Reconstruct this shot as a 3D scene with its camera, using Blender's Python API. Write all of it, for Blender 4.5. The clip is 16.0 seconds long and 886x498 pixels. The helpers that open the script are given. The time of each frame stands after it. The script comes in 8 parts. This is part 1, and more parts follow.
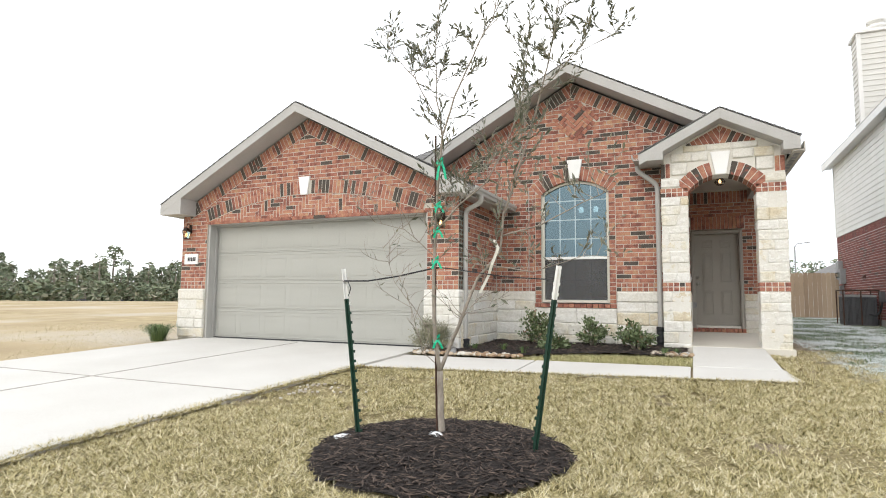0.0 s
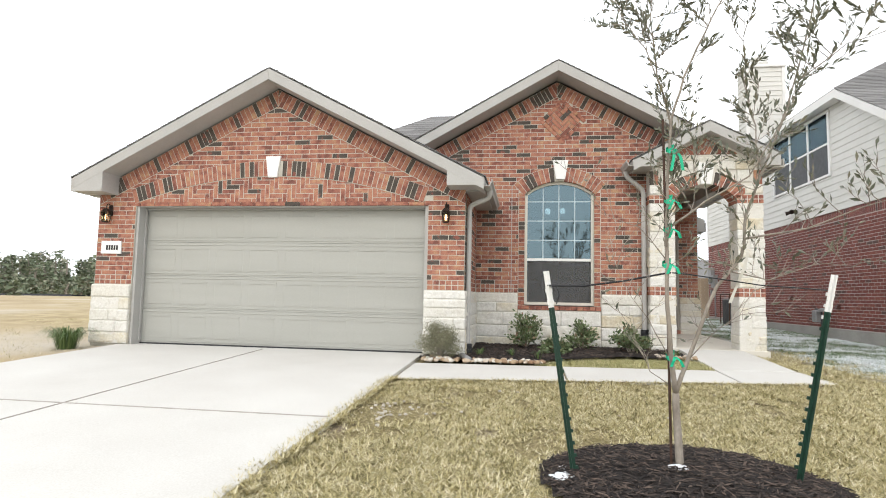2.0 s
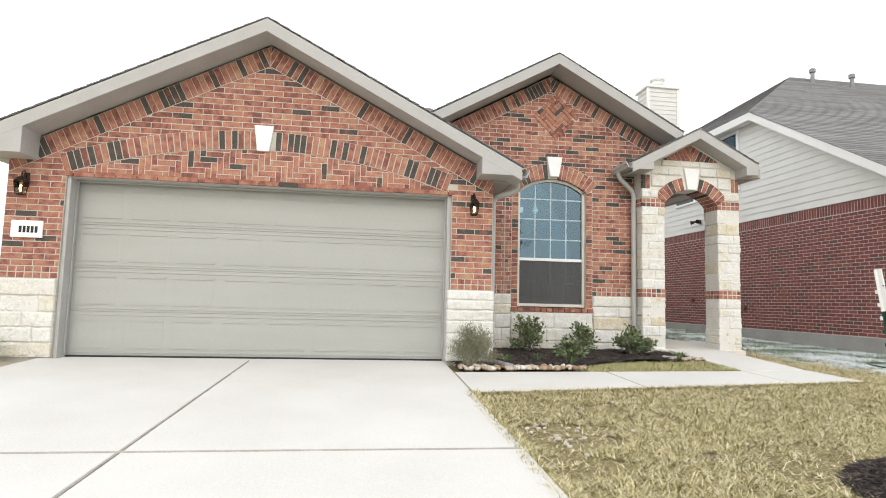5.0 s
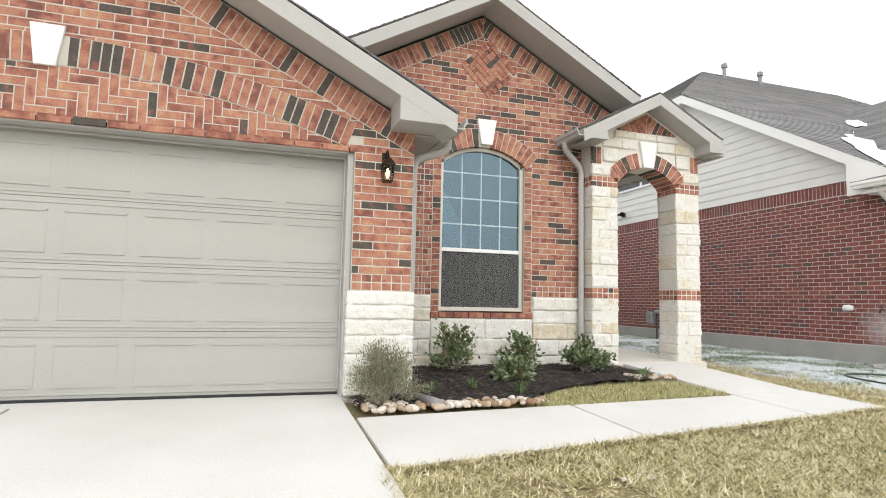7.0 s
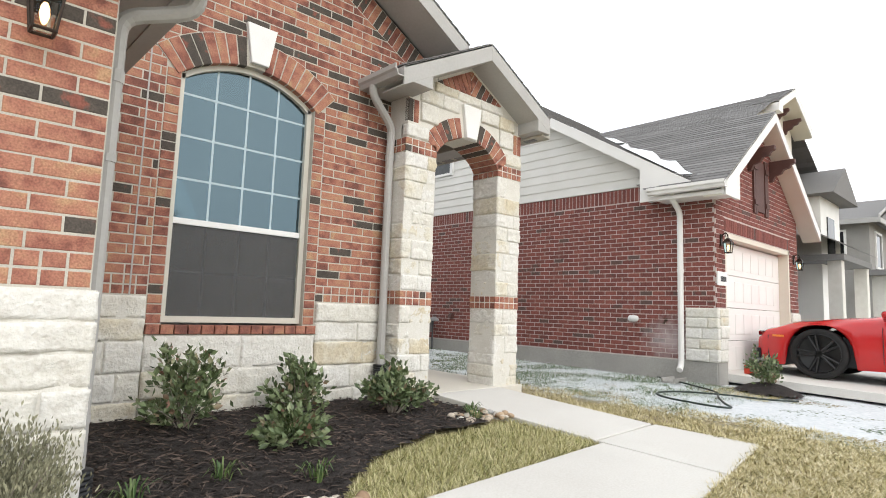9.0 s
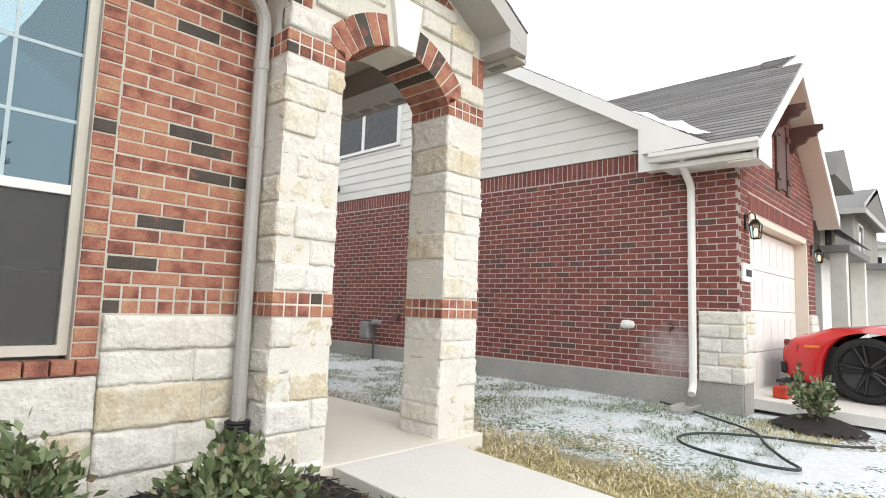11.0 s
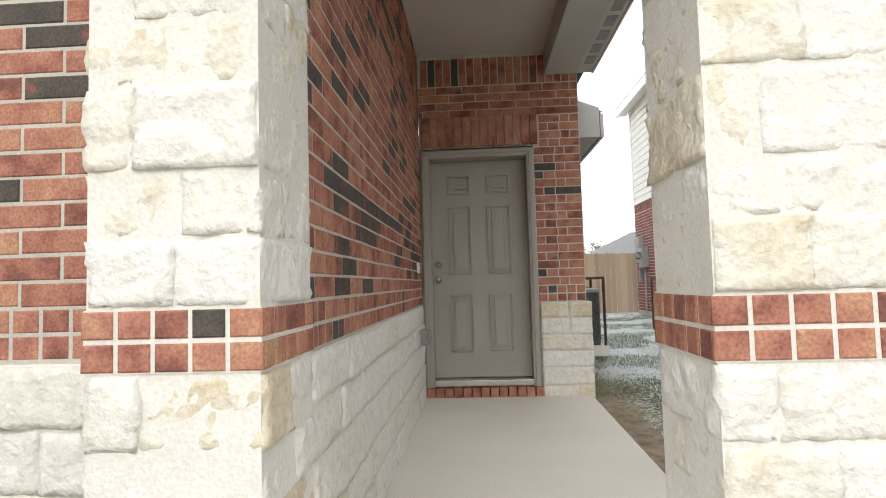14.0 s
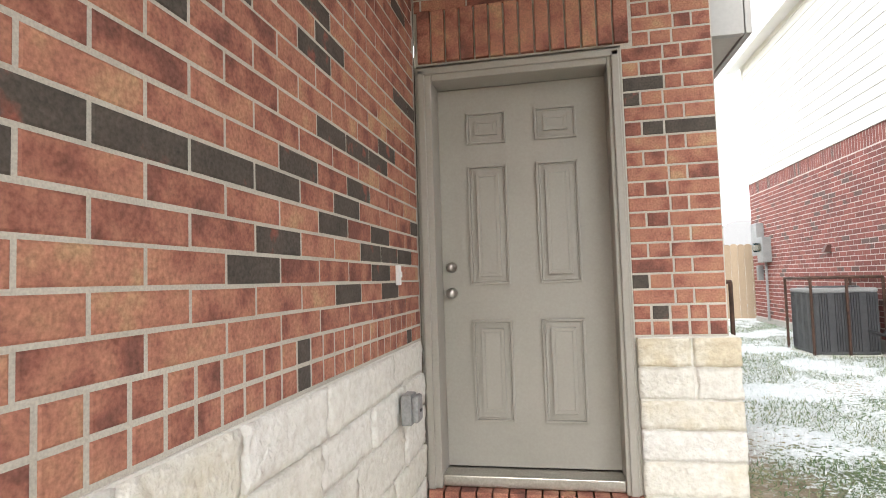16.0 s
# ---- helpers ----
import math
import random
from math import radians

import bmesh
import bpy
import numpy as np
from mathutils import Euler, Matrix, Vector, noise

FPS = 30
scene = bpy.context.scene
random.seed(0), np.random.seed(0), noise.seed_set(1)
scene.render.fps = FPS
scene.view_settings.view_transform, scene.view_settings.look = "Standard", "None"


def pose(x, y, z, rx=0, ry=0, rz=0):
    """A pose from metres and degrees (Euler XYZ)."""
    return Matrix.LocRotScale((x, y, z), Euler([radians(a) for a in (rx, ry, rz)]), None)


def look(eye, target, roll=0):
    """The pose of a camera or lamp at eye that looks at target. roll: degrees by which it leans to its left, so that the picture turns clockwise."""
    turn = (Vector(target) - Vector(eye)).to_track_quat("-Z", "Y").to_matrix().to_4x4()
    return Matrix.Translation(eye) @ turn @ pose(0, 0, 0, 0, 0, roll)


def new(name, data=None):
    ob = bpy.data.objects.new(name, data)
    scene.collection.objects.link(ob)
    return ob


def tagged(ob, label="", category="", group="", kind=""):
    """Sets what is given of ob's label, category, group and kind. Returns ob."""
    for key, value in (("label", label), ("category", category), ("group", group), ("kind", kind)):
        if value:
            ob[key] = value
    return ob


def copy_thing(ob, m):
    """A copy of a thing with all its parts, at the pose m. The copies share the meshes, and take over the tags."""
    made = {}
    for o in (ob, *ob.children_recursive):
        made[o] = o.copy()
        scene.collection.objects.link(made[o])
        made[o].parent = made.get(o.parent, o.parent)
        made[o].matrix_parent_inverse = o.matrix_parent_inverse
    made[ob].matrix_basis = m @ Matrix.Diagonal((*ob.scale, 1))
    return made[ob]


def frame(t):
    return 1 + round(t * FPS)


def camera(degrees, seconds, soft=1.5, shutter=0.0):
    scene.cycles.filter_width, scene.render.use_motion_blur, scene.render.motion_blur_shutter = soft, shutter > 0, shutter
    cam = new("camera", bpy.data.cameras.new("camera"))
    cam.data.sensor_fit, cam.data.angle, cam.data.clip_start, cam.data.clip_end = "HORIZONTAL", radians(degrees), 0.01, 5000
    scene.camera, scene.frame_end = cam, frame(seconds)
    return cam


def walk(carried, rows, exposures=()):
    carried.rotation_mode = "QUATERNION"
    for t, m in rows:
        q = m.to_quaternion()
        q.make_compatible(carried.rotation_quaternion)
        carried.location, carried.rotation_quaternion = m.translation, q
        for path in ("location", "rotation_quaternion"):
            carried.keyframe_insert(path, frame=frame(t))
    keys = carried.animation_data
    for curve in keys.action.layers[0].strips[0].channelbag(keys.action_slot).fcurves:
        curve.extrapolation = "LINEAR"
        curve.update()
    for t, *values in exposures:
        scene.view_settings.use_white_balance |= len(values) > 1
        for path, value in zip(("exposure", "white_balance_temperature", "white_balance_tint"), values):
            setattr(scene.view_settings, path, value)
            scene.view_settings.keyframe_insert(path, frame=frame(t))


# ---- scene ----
cam = camera(75.6, 16.0, 1.0)
PATH = [
    (0, (0.475, -0.597, 0.655), (-0.327, 1.227, 0.825), 0.5),
    (0.5, (-0.094, -0.598, 0.682), (-0.793, 1.268, 0.846), 0.7),
    (1, (-0.809, -0.535, 0.673), (-1.435, 1.358, 0.837), 0.8),
    (1.5, (-1.443, -0.561, 0.699), (-1.942, 1.369, 0.861), 0.9),
    (2, (-2.085, -0.554, 0.691), (-2.374, 1.418, 0.858), 1.2),
    (2.5, (-2.671, -0.564, 0.705), (-2.824, 1.422, 0.877), 1.3),
    (3, (-3.177, -0.503, 0.63), (-3.223, 1.487, 0.815), 1.3),
    (3.2, (-3.391, -0.482, 0.648), (-3.4, 1.51, 0.83), 1.2),
    (5.3, (-4.85, 0.623, 0.623), (-4.514, 2.586, 0.807), 1.4),
    (5.5, (-4.908, 0.85, 0.609), (-4.528, 2.805, 0.795), 1.3),
    (6, (-4.884, 1.472, 0.635), (-4.481, 3.422, 0.817), 1.2),
    (6.5, (-4.621, 2.032, 0.67), (-4.047, 3.939, 0.853), 1.4),
    (7, (-4.371, 2.706, 0.703), (-3.762, 4.602, 0.886), 1.2),
    (7.5, (-4.149, 3.327, 0.778), (-3.433, 5.186, 0.952), 1.5),
    (8, (-3.975, 3.958, 0.777), (-3.047, 5.721, 0.96), 1.7),
    (8.5, (-3.845, 4.527, 0.798), (-2.652, 6.12, 0.99), 2.2),
    (9, (-3.578, 5.134, 0.75), (-2.22, 6.587, 0.965), 2.0),
    (9.5, (-3.301, 5.644, 0.79), (-1.796, 6.945, 1.004), 2.2),
    (12, (-0.516, 7.06, 0.902), (0.727, 8.62, 1.049), 0.7),
    (12.5, (-0.039, 7.27, 0.907), (0.862, 9.05, 1.045), -0.0),
    (13, (0.336, 7.53, 0.926), (0.874, 9.452, 1.055), -0.5),
    (13.5, (0.623, 7.813, 0.965), (0.857, 9.796, 1.089), -0.9),
    (14, (0.905, 8.294, 0.978), (0.794, 10.287, 1.1), -1.6),
    (14.5, (1.066, 8.855, 1.048), (0.844, 10.839, 1.164), -1.5),
    (15, (1.142, 9.462, 1.116), (0.828, 11.434, 1.236), -2.0),
    (15.5, (1.078, 10.053, 1.132), (0.672, 12.008, 1.233), -1.8),
    (16, (1.119, 10.646, 1.089), (0.731, 12.605, 1.2), -1.8),
]
EXPOSURES = [(0, 0.15), (3, 0.15), (6, 0.15), (8, 0.4), (9, 0.2), (9.5, 0.0), (12, 0.53), (13, 0.22), (14, 0.42), (14.5, 0.9), (15, 1.05), (16, 1.48)]
walk(cam, [(t, look(eye, target, roll)) for t, eye, target, roll in PATH], EXPOSURES)


# ---- world and light ----
world = bpy.data.worlds.new("overcast")
scene.world = world
world.use_nodes = True
wn, wl = world.node_tree.nodes, world.node_tree.links
wn.clear()
sky = wn.new("ShaderNodeTexSky")
sky.sky_type, sky.sun_disc = "NISHITA", False
sky.sun_elevation, sky.sun_rotation, sky.dust_density = radians(33), radians(193), 4.0
cloud_at = wn.new("ShaderNodeTexCoord")
cloud = wn.new("ShaderNodeTexNoise")
cloud.inputs["Scale"].default_value, cloud.inputs["Detail"].default_value = 2.2, 6
cloud_ramp = wn.new("ShaderNodeValToRGB")
cloud_ramp.color_ramp.elements[0].position, cloud_ramp.color_ramp.elements[0].color = 0.3, (8.6, 9.2, 10.0, 1)
cloud_ramp.color_ramp.elements[1].position, cloud_ramp.color_ramp.elements[1].color = 0.62, (12.4, 12.5, 12.6, 1)
veil = wn.new("ShaderNodeMix")
veil.data_type = "RGBA"
veil.inputs[0].default_value = 0.9
background = wn.new("ShaderNodeBackground")
background.inputs["Strength"].default_value = 0.132
world_out = wn.new("ShaderNodeOutputWorld")
wl.new(cloud_at.outputs["Generated"], cloud.inputs["Vector"])
wl.new(cloud.outputs["Fac"], cloud_ramp.inputs["Fac"])
wl.new(sky.outputs["Color"], veil.inputs[6])
wl.new(cloud_ramp.outputs["Color"], veil.inputs[7])
wl.new(veil.outputs[2], background.inputs["Color"])
wl.new(background.outputs["Background"], world_out.inputs["Surface"])
sun_data = bpy.data.lights.new("sun", "SUN")
sun_data.energy, sun_data.angle, sun_data.color = 0.8, radians(35), (1.0, 0.97, 0.93)
sun = new("sun", sun_data)
sun.matrix_world = look((-3.5, -18, 13.5), (0, 6, 0))

# ---- materials ----
def ramp_stops(node, stops, mode="LINEAR"):
    cr = node.color_ramp
    cr.interpolation = mode
    while len(cr.elements) < len(stops):
        cr.elements.new(0.5)
    for el, (p, c) in zip(cr.elements, stops):
        el.position, el.color = p, (*c, 1)


def surface(name, stops, rough=0.8, scale=3.0, fine=60.0, bump=0.25, bump_size=0.004, source="noise", fine_mix=0.35, metal=0.0, stretch=None, mode="LINEAR", spec=0.4, blotch=0.25, mottle=0.0):
    """Node material: colour by large noise, by piece or by island, broken up by fine grain, with relief."""
    m = bpy.data.materials.new(name)
    m.use_nodes = True
    n, l = m.node_tree.nodes, m.node_tree.links
    b = n["Principled BSDF"]
    geo = n.new("ShaderNodeNewGeometry")
    pos = geo.outputs["Position"]
    if stretch:
        vm = n.new("ShaderNodeVectorMath")
        vm.operation = "MULTIPLY"
        vm.inputs[1].default_value = stretch
        l.new(pos, vm.inputs[0])
        pos = vm.outputs[0]
    big = n.new("ShaderNodeTexNoise")
    big.inputs["Scale"].default_value, big.inputs["Detail"].default_value = scale, 5
    l.new(pos, big.inputs["Vector"])
    small = n.new("ShaderNodeTexNoise")
    small.inputs["Scale"].default_value, small.inputs["Detail"].default_value = fine, 4
    l.new(pos, small.inputs["Vector"])
    r = n.new("ShaderNodeValToRGB")
    ramp_stops(r, stops, mode)
    if source == "noise":
        l.new(big.outputs["Fac"], r.inputs["Fac"])
    else:
        rnd = geo.outputs["Random Per Island"]
        if source == "object":
            rnd = n.new("ShaderNodeObjectInfo").outputs["Random"]
        mixv = n.new("ShaderNodeMath")
        mixv.operation = "MULTIPLY_ADD"
        sub = n.new("ShaderNodeMath")
        sub.operation = "SUBTRACT"
        sub.inputs[1].default_value = 0.5
        l.new(big.outputs["Fac"], sub.inputs[0])
        l.new(sub.outputs[0], mixv.inputs[0])
        mixv.inputs[1].default_value = blotch
        l.new(rnd, mixv.inputs[2])
        l.new(mixv.outputs[0], r.inputs["Fac"])
    grain = n.new("ShaderNodeMix")
    grain.data_type, grain.blend_type = "RGBA", "OVERLAY"
    grain.inputs[0].default_value = fine_mix
    l.new(r.outputs["Color"], grain.inputs[6])
    l.new(small.outputs["Fac"], grain.inputs[7])
    colour = grain.outputs[2]
    if mottle:
        mid = n.new("ShaderNodeTexNoise")
        mid.inputs["Scale"].default_value, mid.inputs["Detail"].default_value = 26, 6
        l.new(pos, mid.inputs["Vector"])
        mr = n.new("ShaderNodeValToRGB")
        ramp_stops(mr, [(0.36, (0.62, 0.55, 0.5)), (0.52, (1, 1, 1)), (0.68, (1.15, 1.12, 1.1))])
        l.new(mid.outputs["Fac"], mr.inputs["Fac"])
        mm = n.new("ShaderNodeMix")
        mm.data_type, mm.blend_type = "RGBA", "MULTIPLY"
        mm.inputs[0].default_value = mottle
        l.new(colour, mm.inputs[6])
        l.new(mr.outputs["Color"], mm.inputs[7])
        colour = mm.outputs[2]
    l.new(colour, b.inputs["Base Color"])
    b.inputs["Roughness"].default_value, b.inputs["Metallic"].default_value = rough, metal
    b.inputs["Specular IOR Level"].default_value = spec
    if bump:
        bp = n.new("ShaderNodeBump")
        bp.inputs["Strength"].default_value, bp.inputs["Distance"].default_value = bump, bump_size
        l.new(small.outputs["Fac"], bp.inputs["Height"])
        l.new(bp.outputs["Normal"], b.inputs["Normal"])
    return m


def brick_surface(name, dark, source="object"):
    """Fired clay: blotches of maroon, orange-red and tan that differ from brick to brick; a share is charcoal with red smudges."""
    m = bpy.data.materials.new(name)
    m.use_nodes = True
    n, l = m.node_tree.nodes, m.node_tree.links
    b = n["Principled BSDF"]
    geo = n.new("ShaderNodeNewGeometry")
    rnd = n.new("ShaderNodeObjectInfo").outputs["Random"] if source == "object" else geo.outputs["Random Per Island"]

    def math_node(op, a, k):
        q = n.new("ShaderNodeMath")
        q.operation = op
        l.new(a, q.inputs[0])
        if isinstance(k, (int, float)):
            q.inputs[1].default_value = k
        else:
            l.new(k, q.inputs[1])
        return q.outputs[0]

    far = math_node("MULTIPLY", rnd, 91.0)
    spot = n.new("ShaderNodeVectorMath")
    spot.operation = "ADD"
    l.new(geo.outputs["Position"], spot.inputs[0])
    l.new(far, spot.inputs[1])

    def cloud_of(scale, detail, vector):
        q = n.new("ShaderNodeTexNoise")
        q.inputs["Scale"].default_value, q.inputs["Detail"].default_value = scale, detail
        l.new(vector, q.inputs["Vector"])
        return q.outputs["Fac"]

    patch, grain = cloud_of(10, 9, spot.outputs[0]), cloud_of(120, 6, geo.outputs["Position"])
    own = math_node("MULTIPLY", math_node("SUBTRACT", math_node("FRACT", math_node("MULTIPLY", rnd, 17.3), 0.0), 0.5), 0.26)
    red = n.new("ShaderNodeValToRGB")
    ramp_stops(red, [(0.3, (0.18, 0.075, 0.058)), (0.41, (0.28, 0.112, 0.08)), (0.52, (0.365, 0.162, 0.112)), (0.64, (0.405, 0.196, 0.127)), (0.76, (0.44, 0.27, 0.157))])
    l.new(math_node("ADD", patch, own), red.inputs["Fac"])
    coal = n.new("ShaderNodeValToRGB")
    ramp_stops(coal, [(0.3, (0.062, 0.053, 0.046)), (0.6, (0.088, 0.074, 0.062)), (0.68, (0.23, 0.085, 0.062))])
    l.new(patch, coal.inputs["Fac"])
    kind = n.new("ShaderNodeMix")
    kind.data_type = "RGBA"
    l.new(math_node("LESS_THAN", rnd, dark), kind.inputs[0])
    l.new(red.outputs["Color"], kind.inputs[6])
    l.new(coal.outputs["Color"], kind.inputs[7])
    fine = n.new("ShaderNodeMix")
    fine.data_type, fine.blend_type = "RGBA", "OVERLAY"
    fine.inputs[0].default_value = 0.7
    l.new(kind.outputs[2], fine.inputs[6])
    l.new(grain, fine.inputs[7])
    l.new(fine.outputs[2], b.inputs["Base Color"])
    b.inputs["Roughness"].default_value, b.inputs["Specular IOR Level"].default_value = 0.85, 0.35
    bp = n.new("ShaderNodeBump")
    bp.inputs["Strength"].default_value, bp.inputs["Distance"].default_value = 0.5, 0.003
    l.new(math_node("ADD", grain, patch), bp.inputs["Height"])
    l.new(bp.outputs["Normal"], b.inputs["Normal"])
    return m


NB_BRICK = [(0.0, (0.115, 0.075, 0.066)), (0.05, (0.12, 0.07, 0.06)), (0.07, (0.165, 0.058, 0.050)), (0.6, (0.205, 0.068, 0.056)), (1.0, (0.25, 0.086, 0.068))]
M = {}
for key, share in (("brick", 0.13), ("porch_brick", 0.2), ("band", 0.05), ("arch", 0.22)):
    M[key] = brick_surface("red_clay_" + key, share)
    M[key + "_rest"] = brick_surface("red_clay_" + key + "_rest", share, "island")
M["nb_brick"] = surface("dark_red_brick", NB_BRICK, 0.85, 8, 120, 0.3, 0.003, "object", 0.45, mottle=0.5)
M["nb_brick_rest"] = surface("dark_red_brick_rest", NB_BRICK, 0.85, 8, 120, 0.3, 0.003, "island", 0.45, mottle=0.5)


def bloom(mat, centre, size, colour, strength):
    """A pale lime stain, fading unevenly round its centre."""
    n, l = mat.node_tree.nodes, mat.node_tree.links
    b = n["Principled BSDF"]
    old = b.inputs["Base Color"].links[0].from_socket
    pos = n.new("ShaderNodeNewGeometry").outputs["Position"]
    away = n.new("ShaderNodeVectorMath")
    away.operation = "SUBTRACT"
    away.inputs[1].default_value = centre
    l.new(pos, away.inputs[0])
    squash = n.new("ShaderNodeVectorMath")
    squash.operation = "DIVIDE"
    squash.inputs[1].default_value = size
    l.new(away.outputs[0], squash.inputs[0])
    far_off = n.new("ShaderNodeVectorMath")
    far_off.operation = "LENGTH"
    l.new(squash.outputs[0], far_off.inputs[0])
    cloudy = n.new("ShaderNodeTexNoise")
    cloudy.inputs["Scale"].default_value, cloudy.inputs["Detail"].default_value = 9, 8
    l.new(pos, cloudy.inputs["Vector"])
    total = n.new("ShaderNodeMath")
    total.operation = "ADD"
    l.new(far_off.outputs["Value"], total.inputs[0])
    l.new(cloudy.outputs["Fac"], total.inputs[1])
    fade = n.new("ShaderNodeMapRange")
    fade.inputs["From Min"].default_value, fade.inputs["From Max"].default_value = 1.5, 0.6
    fade.inputs["To Max"].default_value = strength
    l.new(total.outputs[0], fade.inputs["Value"])
    mixed = n.new("ShaderNodeMix")
    mixed.data_type = "RGBA"
    l.new(fade.outputs["Result"], mixed.inputs[0])
    l.new(old, mixed.inputs[6])
    mixed.inputs[7].default_value = (*colour, 1)
    l.new(mixed.outputs[2], b.inputs["Base Color"])


for key in ("nb_brick", "nb_brick_rest"):
    bloom(M[key], (5.235, 9.28, 0.42), (0.3, 0.5, 0.42), (0.52, 0.46, 0.46), 0.7)
M["mortar"] = surface("mortar", [(0.3, (0.43, 0.41, 0.355)), (0.7, (0.53, 0.505, 0.44))], 0.95, 6, 200, 0.4, 0.003)
STONE = [(0.0, (0.61, 0.54, 0.40)), (0.08, (0.655, 0.61, 0.495)), (0.26, (0.69, 0.67, 0.60)), (1.0, (0.725, 0.715, 0.675))]
M["stone"] = surface("limestone", STONE, 0.92, 4, 48, 0.9, 0.011, "object", 0.35, blotch=0.9, mottle=0.22)
M["stone_mortar"] = surface("pale_mortar", [(0.3, (0.64, 0.62, 0.56)), (0.7, (0.71, 0.69, 0.635))], 0.95, 6, 90, 0.6, 0.005)
M["cast"] = surface("white_cast_stone", [(0.3, (0.78, 0.78, 0.76)), (0.7, (0.84, 0.84, 0.82))], 0.8, 5, 90, 0.15, 0.002)
M["nb_mortar"] = surface("pale_pink_mortar", [(0.3, (0.45, 0.375, 0.345)), (0.7, (0.54, 0.46, 0.43))], 0.95, 6, 200, 0.4, 0.003)
M["trim"] = surface("greige_paint", [(0.3, (0.395, 0.387, 0.368)), (0.7, (0.435, 0.427, 0.408))], 0.55, 3, 40, 0.08, 0.002, fine_mix=0.1)
M["soffit"] = surface("soffit_paint", [(0.3, (0.48, 0.455, 0.405)), (0.7, (0.52, 0.495, 0.44))], 0.6, 3, 40, 0.08, 0.002, fine_mix=0.1)
M["garage_door"] = surface("garage_door_paint", [(0.3, (0.365, 0.365, 0.332)), (0.7, (0.40, 0.40, 0.366))], 0.5, 1.5, 70, 0.1, 0.002, fine_mix=0.12, stretch=(0.3, 1, 3))
M["door"] = surface("door_paint", [(0.3, (0.32, 0.30, 0.26)), (0.7, (0.35, 0.33, 0.29))], 0.45, 2, 80, 0.08, 0.002, fine_mix=0.1)
M["shingle"] = surface("asphalt_shingle", [(0.0, (0.155, 0.15, 0.147)), (1.0, (0.235, 0.23, 0.225))], 0.95, 6, 220, 0.6, 0.004, "island", 0.5, blotch=0.1)
M["concrete"] = surface("concrete", [(0.25, (0.59, 0.57, 0.53)), (0.75, (0.66, 0.645, 0.605))], 0.9, 1.1, 90, 0.25, 0.003, fine_mix=0.25)
M["porch_concrete"] = surface("beige_porch_concrete", [(0.25, (0.63, 0.595, 0.52)), (0.75, (0.71, 0.675, 0.60))], 0.85, 1.1, 90, 0.2, 0.003, fine_mix=0.2)
M["foundation"] = surface("foundation_concrete", [(0.25, (0.30, 0.29, 0.27)), (0.75, (0.40, 0.39, 0.36))], 0.9, 1.6, 60, 0.3, 0.004)
M["joint"] = surface("joint_dirt", [(0.3, (0.30, 0.275, 0.24)), (0.7, (0.42, 0.39, 0.35))], 0.95, 8, 90)
M["mulch"] = surface("black_mulch", [(0.2, (0.016, 0.013, 0.012)), (0.8, (0.042, 0.034, 0.030))], 0.9, 14, 90, 0.9, 0.02)
M["chips"] = surface("mulch_chips", [(0.0, (0.012, 0.010, 0.009)), (0.6, (0.04, 0.031, 0.027)), (1.0, (0.13, 0.095, 0.075))], 0.85, 20, 90, 0.4, 0.004, "island")
M["rock"] = surface("river_rock", [(0.0, (0.24, 0.15, 0.09)), (0.35, (0.42, 0.31, 0.2)), (0.7, (0.55, 0.50, 0.43)), (0.9, (0.68, 0.66, 0.60)), (1.0, (0.30, 0.30, 0.30))], 0.75, 10, 60, 0.4, 0.004, "object")
M["rock_pale"] = surface("pale_gravel", [(0.0, (0.40, 0.36, 0.30)), (1.0, (0.62, 0.58, 0.52))], 0.8, 10, 60, 0.2, 0.004, "object")
M["white_siding"] = surface("white_siding", [(0.3, (0.68, 0.67, 0.62)), (0.7, (0.73, 0.72, 0.68))], 0.6, 2, 60, 0.1, 0.002, fine_mix=0.1)
M["white_trim"] = surface("white_trim", [(0.3, (0.76, 0.75, 0.72)), (0.7, (0.82, 0.81, 0.78))], 0.5, 2, 60, 0.06, 0.002, fine_mix=0.08)
M["cream"] = surface("cream_paint", [(0.3, (0.66, 0.62, 0.52)), (0.7, (0.71, 0.67, 0.57))], 0.55, 2, 60, 0.06, 0.002, fine_mix=0.08)
M["stucco"] = surface("grey_stucco", [(0.3, (0.27, 0.26, 0.24)), (0.7, (0.32, 0.31, 0.29))], 0.9, 2, 80, 0.4, 0.004)
M["brown_wood"] = surface("brown_painted_wood", [(0.3, (0.075, 0.032, 0.026)), (0.7, (0.10, 0.044, 0.036))], 0.6, 4, 80)
M["vinyl"] = surface("window_vinyl", [(0.3, (0.56, 0.54, 0.47)), (0.7, (0.61, 0.59, 0.52))], 0.4, 3, 60, 0, 0, fine_mix=0.05)
M["white_vinyl"] = surface("white_vinyl", [(0.3, (0.76, 0.76, 0.74)), (0.7, (0.8, 0.8, 0.78))], 0.4, 3, 60, 0, 0, fine_mix=0.05)
M["black_metal"] = surface("dark_bronze_metal", [(0.3, (0.02, 0.015, 0.012)), (0.7, (0.045, 0.03, 0.022))], 0.45, 9, 90, 0.1, 0.001, metal=0.6)
M["black_plastic"] = surface("black_plastic", [(0.3, (0.012, 0.013, 0.016)), (0.7, (0.022, 0.023, 0.026))], 0.5, 9, 90, 0, 0)
M["steel"] = surface("satin_steel", [(0.3, (0.5, 0.48, 0.44)), (0.7, (0.58, 0.56, 0.52))], 0.3, 9, 90, 0, 0, metal=1.0)
